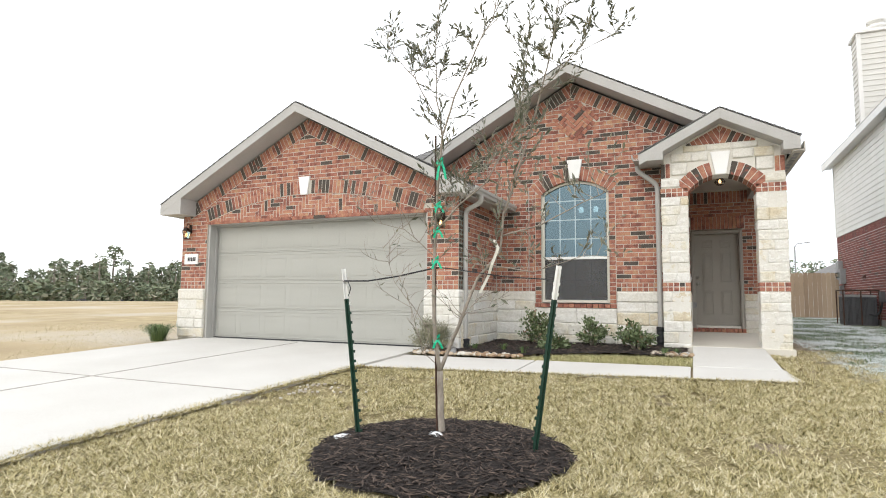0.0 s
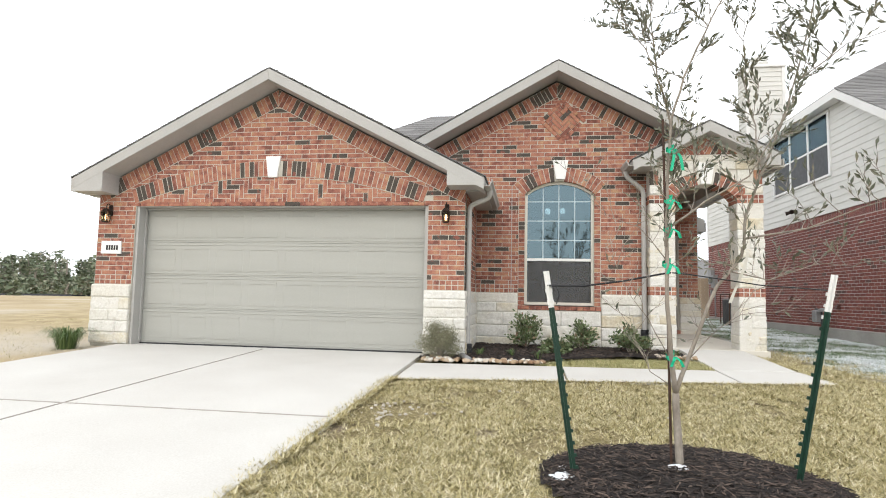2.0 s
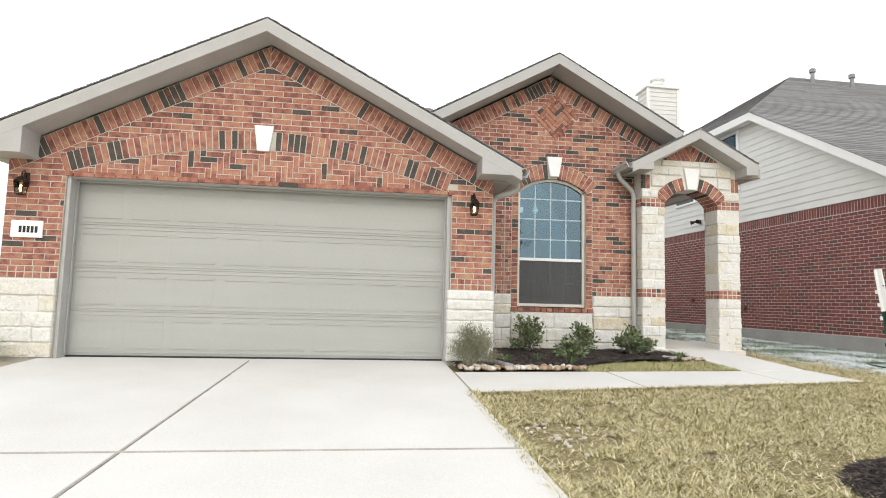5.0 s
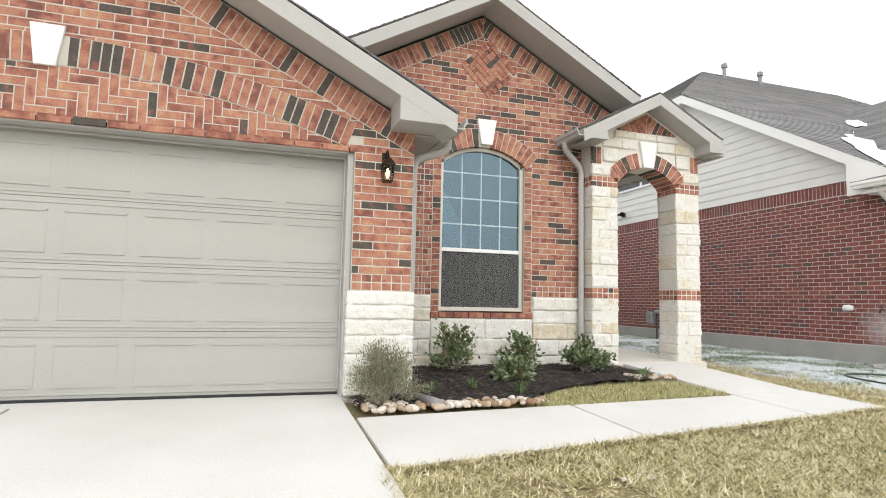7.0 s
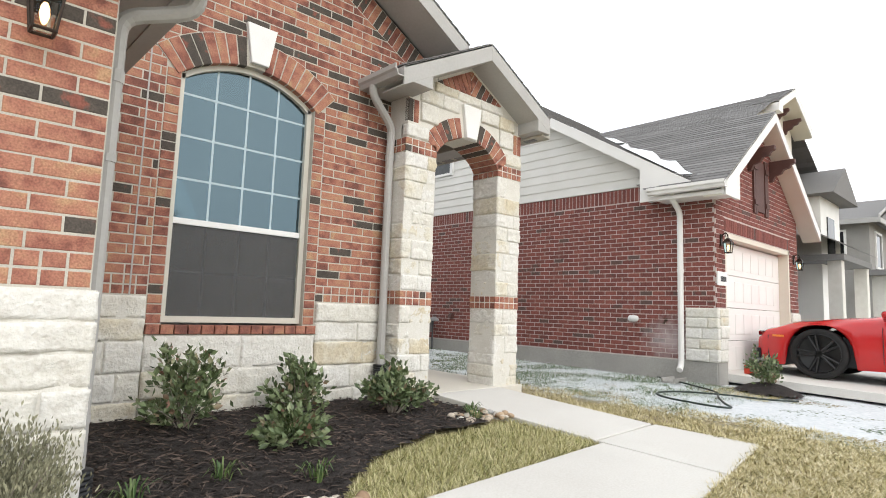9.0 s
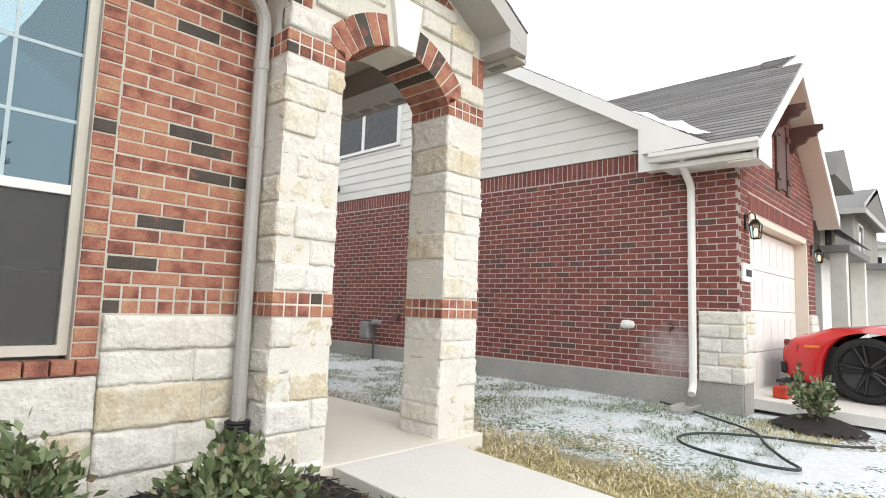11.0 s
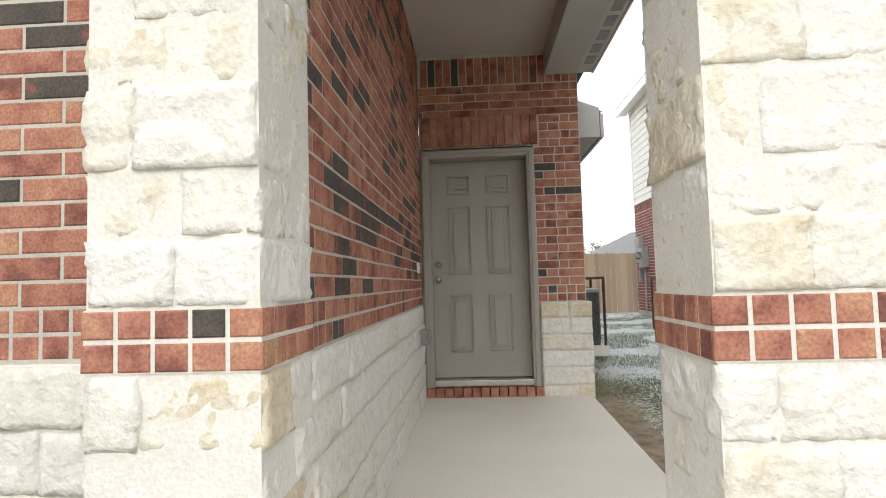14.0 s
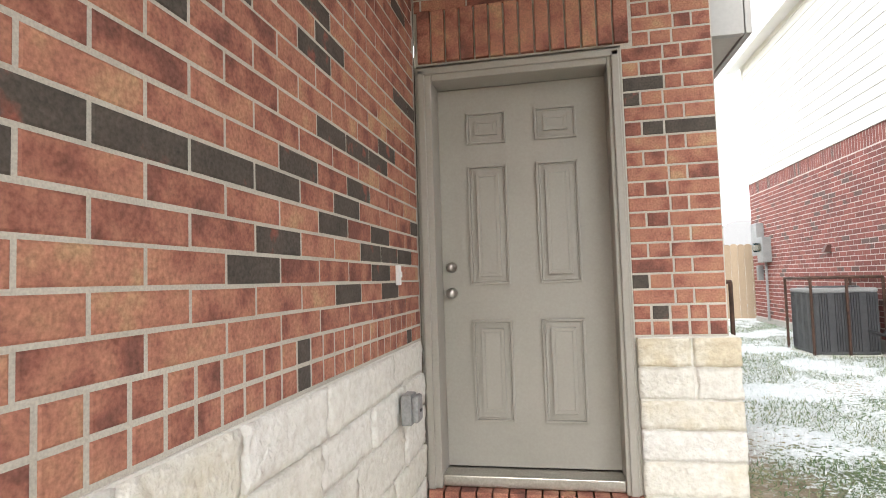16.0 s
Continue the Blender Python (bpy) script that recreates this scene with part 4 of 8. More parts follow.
bay = (WIN_W - 0.09) / 4
for i in (1, 2, 3):
    u = WX0_ + 0.045 + i * bay
    at_window(Geo().prism([(u - 0.009, WIN_Z0 + 0.05), (u + 0.009, WIN_Z0 + 0.05), (u + 0.009, MEET - 0.025), (u - 0.009, MEET - 0.025)], pf, -0.025, -0.01), "muntin", "grille")
    at_window(Geo().prism([(u - 0.009, MEET + 0.025), (u + 0.009, MEET + 0.025), (u + 0.009, arch_top(u)), (u - 0.009, arch_top(u))], pf, -0.02, -0.010), "muntin", "grille")
for z in (WIN_Z0 + 0.41, MEET + 0.355, MEET + 0.71, MEET + 1.065):
    at_window(Geo().prism([(WX0_ + 0.045, z - 0.009), (WX1_ - 0.045, z - 0.009), (WX1_ - 0.045, z + 0.009), (WX0_ + 0.045, z + 0.009)], pf, -0.022, -0.0085), "muntin", "grille")
pane_up = Geo().prism([(WX0_ + 0.04, MEET), (WX1_ - 0.04, MEET)] + arc_points(WIN_R - 0.04, HALF * 0.97)[::-1], pf, -0.016, -0.012)
up = at_window(pane_up, "pane", "pane")
lo = at_window(Geo().prism([(WX0_ + 0.04, WIN_Z0 + 0.04), (WX1_ - 0.04, WIN_Z0 + 0.04), (WX1_ - 0.04, MEET), (WX0_ + 0.04, MEET)], pf, -0.03, -0.026), "pane", "pane")
up.visible_shadow = lo.visible_shadow = False


def screen_material():
    m = bpy.data.materials.new("insect_screen_cloth")
    m.use_nodes = True
    n, l = m.node_tree.nodes, m.node_tree.links
    b = n["Principled BSDF"]
    b.inputs["Base Color"].default_value = (0.10, 0.10, 0.10, 1)
    b.inputs["Roughness"].default_value = 0.8
    tr, mx = n.new("ShaderNodeBsdfTransparent"), n.new("ShaderNodeMixShader")
    mx.inputs[0].default_value = 0.65
    l.new(tr.outputs[0], mx.inputs[1])
    l.new(b.outputs[0], mx.inputs[2])
    l.new(mx.outputs[0], n["Material Output"].inputs["Surface"])
    return m


M["screen_cloth"] = screen_material()
at_window(Geo().prism([(WX0_ + 0.05, WIN_Z0 + 0.05), (WX1_ - 0.05, WIN_Z0 + 0.05), (WX1_ - 0.05, MEET - 0.02), (WX0_ + 0.05, MEET - 0.02)], pf, 0.004, 0.006), "insect_screen", "screen_cloth", "dark insect screen over the lower sash")

# the room behind the window
room = Geo()
room.box(-2.98, 0.2, 14.0, 14.1, -0.1, 2.9).box(-2.98, -2.9, 10.07, 14.0, -0.1, 2.9).box(0.12, 0.2, 10.07, 14.0, -0.1, 2.9)
tagged(room.make("wall_room", M["room"]), "plain dim interior room walls", "wall", kind="structure")
tagged(Geo().box(-2.98, 0.2, 10.07, 14.1, -0.15, -0.1).make("floor_room", M["brown_wood"]), "dark interior floor behind the window", "floor", kind="structure")
tagged(Geo().box(-2.98, 0.2, 10.07, 14.1, 2.9, 2.95).make("ceiling_room", M["room"]), "plain interior ceiling", "ceiling", kind="structure")
pendant = empty("ceiling_light", "two-bulb glowing ceiling light inside the room", "lamp")
pendant.location = (-1.5, 11.4, 2.9)
pl = Geo().lathe([(0.09, -0.03), (0.09, 0.0)], (0, 0, 0)).tube([(0, 0, -0.03), (0, 0, -0.3)], 0.01).tube([(-0.15, 0, -0.3), (0.15, 0, -0.3)], 0.01)
pl.make("stem", M["steel"], pendant)
for dx in (-0.15, 0.15):
    Geo().lathe([(0.005, -0.075), (0.045, -0.06), (0.05, -0.02), (0.05, 0.02), (0.03, 0.05), (0.005, 0.055)], (dx, 0, -0.38), 14).make("bulb", M["white_bulb"], pendant, "", 0, True)

# garage door
gdoor = empty("garage_door", "greige sectional garage door with long raised panels", "garage door")
gdoor.location = (-6.01, 8.2, -0.16)
D0, D1 = -8.41, -3.62
sec_h = (2.06 + 0.16) / 4
for i in range(4):
    z0 = -0.16 + i * sec_h
    g = Geo().prism([(D0, z0 + 0.0015), (D1, z0 + 0.0015), (D1, z0 + sec_h - 0.0015), (D0, z0 + sec_h - 0.0015)], front(8.2), -0.045, 0)
    g.prism([(D0, z0 + sec_h - 0.05), (D1, z0 + sec_h - 0.05), (D1, z0 + sec_h - 0.03), (D0, z0 + sec_h - 0.03)], front(8.2), 0, 0.008)
    g.prism([(D0, z0 + 0.03), (D1, z0 + 0.03), (D1, z0 + 0.05), (D0, z0 + 0.05)], front(8.2), 0, 0.008)
    sec = g.make("section", M["garage_door"], gdoor, "", 0.003)
    sec.location = -gdoor.location
    pw = (D1 - D0) / 8
    for k in range(8):
        ua, ub, za, zb = D0 + k * pw + 0.055, D0 + (k + 1) * pw - 0.055, z0 + 0.09, z0 + sec_h - 0.1
        rg = Geo()
        for q, h in (([(ua, za), (ub, za), (ub - 0.02, za + 0.02), (ua + 0.02, za + 0.02)], 0.009), ([(ub, za), (ub, zb), (ub - 0.02, zb - 0.02), (ub - 0.02, za + 0.02)], 0.002),
                     ([(ub, zb), (ua, zb), (ua + 0.02, zb - 0.02), (ub - 0.02, zb - 0.02)], 0.009), ([(ua, zb), (ua, za), (ua + 0.02, za + 0.02), (ua + 0.02, zb - 0.02)], 0.002)):
            rg.prism(q, front(8.2), 0, h)
        rg.make("panel", M["garage_door"], sec)
tagged(Geo().box(D0, D1, 8.17, 8.24, -0.19, -0.16).make("weather_strip", M["black_plastic"]), "black rubber weather strip under the garage door", "seal")
gtrim = Geo().box(-8.45, -8.405, 7.97, 8.3, -0.2, 2.12).box(-3.625, -3.57, 8.0, 8.3, -0.2, 2.12).box(-8.405, -3.625, 7.97, 8.3, 2.065, 2.12)
gtrim.box(-8.405, -8.39, 8.12, 8.17, -0.13, 2.065).box(-3.64, -3.625, 8.12, 8.17, -0.13, 2.065).box(-8.39, -3.64, 8.12, 8.17, 2.045, 2.065)
tagged(gtrim.make("trim_garage", M["trim"], bevel=0.006), "greige painted jamb and header round the garage door", "trim", kind="structure")
tagged(Geo().box(-9.0, -3.1, 8.3, 8.4, -0.4, 2.3).make("wall_garage_back", M["room"]), "plain dark wall closing the garage", "wall", kind="structure")


# ---- porch ----
CL = (0.0, 0.42)
CR = (1.415, 1.83)
CY0, CY1 = 9.565, 9.97
FLOOR = -0.09
ARCH_C, SPRING = 0.9175, 2.39


def column(x0, x1, seed, label):
    """A square stone pier with two brick bands; each stone and brick a piece."""
    rng = random.Random(seed)
    col = empty("porch_column", label, "column", group="porch columns")
    cx, cy = (x0 + x1) / 2, (CY0 + CY1) / 2
    col.location = (cx, cy, FLOOR)
    core = Geo().box(x0 + 0.005, x1 - 0.005, CY0 + 0.005, CY1 - 0.005, FLOOR - 0.15, 2.52)
    core.make("core", M["stone_mortar"], col).location = -col.location
    s = seed * 50
    flip = 0
    for lo_z, hi_z in ((FLOOR - 0.1, STONE_TOP), (BAND_TOP, 2.36)):
        zs = courses(lo_z, hi_z, rng, 0.125, 0.205)
        for za, zb in zip(zs, zs[1:]):
            flip += 1
            cut = rng.uniform(0.28, 0.72) if flip % 3 else rng.choice((0.3, 0.7))
            w = x1 - x0
            boxes = [(x0, x0 + w * cut, CY0, CY1), (x0 + w * cut, x1, CY0, CY1)]
            if rng.random() < 0.5:
                d = CY0 + (CY1 - CY0) * rng.uniform(0.4, 0.6)
                boxes = boxes[:1] + [(boxes[1][0], x1, CY0, d), (boxes[1][0], x1, d, CY1)]
            for bx0, bx1, by0, by1 in boxes:
                s += 1
                g = rough_block(bx1 - bx0 - 0.010, by1 - by0 - 0.010, zb - za - 0.011, s, 0.011, 0.016)
                ob = g.make("stone", M["stone"], col, smooth=True)
                ob.location = Vector(((bx0 + bx1) / 2 + rng.uniform(-0.009, 0.009), (by0 + by1) / 2 + rng.uniform(-0.009, 0.009), (za + zb) / 2)) - col.location
    off = Vector(col.location)
    for z in (STONE_TOP, 2.36):
        Geo().box(x0 + 0.001, x1 - 0.001, CY0 + 0.001, CY1 - 0.001, z + 0.002, z + 0.149).make("mortar_band", M["stone_mortar"], col).location = -col.location
        for place, a, b in ((front(CY0), x0 - 0.011, x1 + 0.011), (right(x1), CY0, CY1), (left(x0), -CY1, -CY0), (lambda u, zz, d: (-u, CY1 + d, zz), -x1 - 0.011, -x0 + 0.011)):
            lay(col, band(a + 0.002, b - 0.002, z), lambda u, zz, d, place=place: tuple(Vector(place(u, zz, d)) - off), -0.05, 0.004, BB, 40)
    return col


column(*CL, 21, "cream limestone pier with red brick bands, beside the downspout")
column(*CR, 22, "free-standing cream limestone pier with red brick bands")

# stone and brick front above the porch arch
PC, PA, PS = ARCH_C, 3.50, 0.53
porch_g = Geo()
parc_r = (0.4975 ** 2 + 0.27 ** 2) / (2 * 0.27)
parc_z = 2.52 + 0.17 - parc_r
PHALF = math.asin(0.4975 / parc_r) * 0.98


def parc(r, t):
    return (PC + r * math.sin(t), parc_z + r * math.cos(t))


P = front(CY0)
for x0, x1 in ((0.0, 0.42), (1.415, 1.83)):
    porch_g.prism([(x0 + 0.01, 2.5), (x1 - 0.01, 2.5), (x1 - 0.01, PA + 0.16 - PS * abs(x1 - PC)), (x0 + 0.01, PA + 0.16 - PS * abs(x0 - PC))], P, -0.39, -0.002)
for i in range(16):
    t0, t1 = -PHALF + i * PHALF / 8, -PHALF + (i + 1) * PHALF / 8
    a, b = parc(parc_r + 0.01, t0), parc(parc_r + 0.01, t1)
    porch_g.prism([a, b, (b[0], PA + 0.17 - PS * abs(b[0] - PC)), (a[0], PA + 0.17 - PS * abs(a[0] - PC))], P, -0.39, -0.002)
wall_porch = tagged(porch_g.make("wall_porch_front", M["stone_mortar"]), "stone-faced gable over an arched porch opening", "wall", kind="structure")
pl_gable = gable_planes(PC, PA, PS, 0.0)
for (u0, u1, z0, z1, sd) in ((0.0, 0.30, 2.52, 2.66, 31), (1.54, 1.83, 2.52, 2.66, 32), (0.16, 0.74, 2.935, 3.09, 33), (1.09, 1.68, 2.935, 3.09, 34), (0.36, 1.46, 3.095, 3.20, 35),
                             (0.17, 0.42, 2.72, 2.925, 36), (1.42, 1.67, 2.72, 2.925, 37)):
    stonework(wall_porch, P, u0, u1, z0, z1, sd, depth=0.09, proud=0.012, long=(0.18, 0.4), low=0.13, high=0.2)
lay(wall_porch, arch(PC, parc_z, parc_r + 0.004, parc_r + 0.225, PHALF, skip=0.13), P, -0.392, 0.004, AB, 60)
lay(wall_porch, soldiers(0.005, 0.155, 2.68, 2.93, 0.075) + soldiers(1.68, 1.825, 2.68, 2.93, 0.075), P, -0.05, 0.004, BR, 20)
fan = [p for p in rake_soldiers(PC, PA, PS, 0.7, [(0, -1, -3.205)], 0.42) if p]
lay(wall_porch, fan, P, -0.05, 0.006, AB, 60)
keystone(PC, 2.69, 3.06, 0.16, 0.29, CY0 - 0.008)

# porch side wall (brick over stone) and the door wall
SX = 0.412
DYWALL = 13.575
side_g = Geo().prism([(CY1 - 0.1, -0.3), (DYWALL, -0.3), (DYWALL, 3.2), (CY1 - 0.1, 3.2)], right(SX), -0.2, -0.003)
wall_psd = tagged(side_g.make("wall_porch_side", M["mortar"]), "mixed red and charcoal brick porch wall over cream stone", "wall", kind="structure")
lay(wall_psd, running(lambda a, b: [(CY1, 13.55)], BAND_TOP, BAND_TOP + 29 * 0.0755, seed=14, shift=0.03), right(SX), -0.06, 0, PB, 300, near=lambda u, z: abs(z - 1.4) + 0.2 * u)
lay(wall_psd, band(CY1, 13.55, STONE_TOP), right(SX), -0.06, 0, BB)
stonework(wall_psd, right(SX), CY1, 13.55, -0.12, STONE_TOP - 0.006, 15, axis="side", proud=0.006, long=(0.32, 0.75), low=0.16, high=0.22)

DX0, DX1, DYW = 0.42, 1.475, 13.575
P = front(DYW)
dg = Geo().prism([(SX, -0.3), (DX0, -0.3), (DX0, 2.24), (SX, 2.24)], P, -0.25, -0.003).prism([(DX1, -0.3), (1.905, -0.3), (1.905, 2.24), (DX1, 2.24)], P, -0.25, -0.003)
dg.prism([(SX, 2.24), (1.905, 2.24), (1.905, 3.2), (SX, 3.2)], P, -0.25, -0.003)
wall_dr = tagged(dg.make("wall_door_front", M["mortar"]), "brick wall round the front door over a stone base", "wall", kind="structure")
door_field = running(lambda a, b: [(SX, 1.905)] if b >= 2.54 else [], BAND_TOP, BAND_TOP + 25 * 0.0755, seed=17, shift=0.08)
for i in range(22):                                     # the short courses beside the door: cut bricks and bats
    za = BAND_TOP + i * 0.0755
    ua = DX1 if za + 0.0755 < 2.25 else 1.53
    bats = [0.085, 0.105, 0.2, 0.12] if i % 2 else [0.2, 0.085, 0.12, 0.1]
    while ua < 1.9:
        ub = min(1.905, ua + bats[0])
        if 1.905 - ub < 0.05:
            ub = 1.905
        door_field.append([(ua + 0.005, za + 0.005), (ub - 0.005, za + 0.005), (ub - 0.005, za + 0.0705), (ua + 0.005, za + 0.0705)])
        ua, bats = ub, bats[1:] + bats[:1]
lay(wall_dr, band(DX1, 1.905, STONE_TOP), P, -0.06, 0, BB)
lay(wall_dr, door_field + soldiers(SX + 0.02, 1.905, BAND_TOP + 25 * 0.0755 + 0.003, 3.1, 0.0755), P, -0.06, 0, BR, 300)
lay(wall_dr, soldiers(SX + 0.02, 1.52, 2.245, 2.535, 0.0765), P, -0.06, 0.022, AB, 30)
stonework(wall_dr, P, DX1 + 0.005, 1.95, -0.1, STONE_TOP - 0.005, 18, long=(0.2, 0.45), low=0.13, high=0.18)
lay(wall_dr, soldiers(SX + 0.02, DX1 + 0.02, -0.06, 0.035, 0.08), front(DYW - 0.02), -0.15, 0.03, BB, 20)

# side wall of the house behind the door wall
back_g = Geo().prism([(DYW + 0.25, -0.3), (22, -0.3), (22, 2.75), (DYW + 0.25, 2.75)], right(1.50), -0.2, -0.005)
wall_bk = tagged(back_g.make("wall_house_side", M["mortar"]), "brick side wall of the house over stone", "wall", kind="structure")
lay(wall_dr, running(lambda a, b: [(DYW, DYW + 0.25)], BAND_TOP, BAND_TOP + 25 * 0.0755, seed=77) + band(DYW, DYW + 0.25, STONE_TOP), right(1.905), -0.06, 0.0, BR, 120)
lay(wall_bk, running(lambda a, b: [(DYW + 0.25, 18.0)], BAND_TOP, BAND_TOP + 22 * 0.0755, seed=19), right(1.50), -0.06, 0, BR, 120)
stonework(wall_bk, right(1.50), DYW + 0.26, 15.5, -0.12, STONE_TOP - 0.005, 20, axis="side")

# ceiling, beam and soffit of the porch
tagged(Geo().box(SX, 1.66, CY1 - 0.39, DYW, 3.13, 3.17).make("ceiling_porch", M["soffit"]), "painted flat porch ceiling", "ceiling", kind="structure")
tagged(Geo().box(1.60, 1.90, CY1 - 0.05, DYW, 2.9, 3.2).make("trim_beam", M["trim"], bevel=0.006), "boxed painted beam between pier and house", "beam", kind="structure")
soff = Geo().box(1.9, 2.06, 9.3, DYW + 0.03, 2.915, 2.94).box(2.045, 2.065, 9.3, DYW + 0.03, 2.905, 3.06)
soffit = tagged(soff.make("soffit_porch", M["soffit"], bevel=0.004), "painted eave soffit with vent strips", "soffit", kind="structure")
for i in range(16):
    Geo().box(1.935, 2.015, 9.45 + i * 0.25, 9.62 + i * 0.25, 2.909, 2.914).make("vent", M["grey_plastic"], soffit)


# ---- front door ----
door = empty("front_door", "closed taupe six-panel front door with brass-toned knob and deadbolt", "door")
DZ0, DZ1, DLX0, DLX1, DY = 0.095, 2.145, 0.503, 1.405, 13.73
door.location = ((DLX0 + DLX1) / 2, DY, DZ0)
pd = front(DY)
leaf = Geo().prism([(DLX0, DZ0), (DLX1, DZ0), (DLX1, DZ1), (DLX0, DZ1)], pd, -0.045, 0).make("leaf", M["door"], door, "", 0.002)
leaf.location = -door.location
for ua, ub in ((0.66, 0.875), (1.03, 1.25)):
    for za, zb in ((1.83, 2.005), (1.06, 1.71), (0.33, 0.87)):
        g = Geo()
        for k, (i0, i1, d) in enumerate(((0.0, 0.012, 0.016), (0.014, 0.022, 0.006), (0.046, 0.066, 0.018))):
            for q in ([(ua + i0, za + i0), (ub - i0, za + i0), (ub - i1, za + i1), (ua + i1, za + i1)], [(ub - i0, za + i0), (ub - i0, zb - i0), (ub - i1, zb - i1), (ub - i1, za + i1)],
                      [(ub - i0, zb - i0), (ua + i0, zb - i0), (ua + i1, zb - i1), (ub - i1, zb - i1)], [(ua + i0, zb - i0), (ua + i0, za + i0), (ua + i1, za + i1), (ua + i1, zb - i1)]):
                g.prism(q, pd, 0, d)
        g.prism([(ua + 0.066, za + 0.066), (ub - 0.066, za + 0.066), (ub - 0.066, zb - 0.066), (ua + 0.066, zb - 0.066)], pd, 0, 0.016)
        g.make("panel", M["door"], door, "", 0.002).location = -door.location


def knob(z, r, name):
    g = Geo()
    prof = [(0.03, 0), (0.03, 0.008), (0.012, 0.012), (0.012, 0.03), (r, 0.04), (r, 0.055), (r * 0.6, 0.066), (0.002, 0.068)]
    n = 16
    verts = [(0.553 + rr * math.cos(2 * math.pi * j / n), DY - h, z + rr * math.sin(2 * math.pi * j / n)) for rr, h in prof for j in range(n)]
    g.add(verts, [(i * n + j, i * n + (j + 1) % n, (i + 1) * n + (j + 1) % n, (i + 1) * n + j) for i in range(len(prof) - 1) for j in range(n)])
    g.make(name, M["steel"], door, "satin nickel " + name.replace("_", " "), 0, True).location = -door.location


knob(1.02, 0.027, "door_knob")
knob(1.16, 0.022, "deadbolt")
tr = Geo().box(DX0, DLX0, DYW - 0.015, DY + 0.05, 0.03, 2.225).box(DLX1, DX1, DYW - 0.015, DY + 0.05, 0.03, 2.225).box(DLX0, DLX1, DYW - 0.015, DY + 0.05, DZ1 + 0.003, 2.225)
tr.box(DX0 + 0.012, DX0 + 0.05, DYW - 0.03, DYW - 0.015, 0.03, 2.21).box(DX1 - 0.05, DX1 - 0.012, DYW - 0.03, DYW - 0.015, 0.03, 2.21).box(DX0 + 0.012, DX1 - 0.012, DYW - 0.03, DYW - 0.015, 2.18, 2.215)
tagged(tr.make("door_frame", M["door"], bevel=0.006), "taupe painted moulded door frame", "door frame", kind="structure")
tagged(Geo().box(DLX0, DLX1, DYW + 0.01, DY + 0.05, 0.035, 0.09).make("threshold", M["steel"], bevel=0.004), "grey metal door threshold on a brick step", "threshold", kind="structure")
tagged(Geo().box(DLX0 - 0.05, DLX1 + 0.05, DY + 0.05, DY + 0.1, 0, 2.25).make("wall_entry_back", M["room"]), "dark backing behind the door", "wall", kind="structure")


# ---- roofs ----
def shingle_slope(parent, a, b, c, d, rows, thick=0.012, cols=None):
    """Shingle courses over the four-sided slope a-b (eave) to d-c (top), each course a lapped strip."""
    a, b, c, d = (Vector(p) for p in (a, b, c, d))
    nrm = (b - a).cross(d - a).normalized()
    rng = random.Random(int(abs(a.x * 100 + a.y * 10)) + 7)
    g = Geo()
    for r in range(rows):
        s0, s1 = r / rows, min(1, (r + 1.15) / rows)
        l0, r0, l1, r1 = a.lerp(d, s0), b.lerp(c, s0), a.lerp(d, s1), b.lerp(c, s1)
        n = cols or max(1, int((r0 - l0).length / 0.95))
        shift = rng.random() / n
        cuts_ = [0] + [min(1, max(0, (i + shift * n) / n)) for i in range(n)] + [1]
        for f0, f1 in zip(cuts_, cuts_[1:]):
            if f1 - f0 < 1e-4:
                continue
            p = [l0.lerp(r0, f0), l0.lerp(r0, f1), l1.lerp(r1, f1), l1.lerp(r1, f0)]
            lift = nrm * thick
            v = p + [p[0] + lift, p[1] + lift, p[2] + lift * 0.2, p[3] + lift * 0.2]
            g.add(v, [(4, 5, 6, 7), (0, 1, 5, 4), (1, 2, 6, 5), (3, 0, 4, 7), (2, 3, 7, 6)])
    return tagged(g.make("shingles", M["shingle"], parent), kind="stuff")


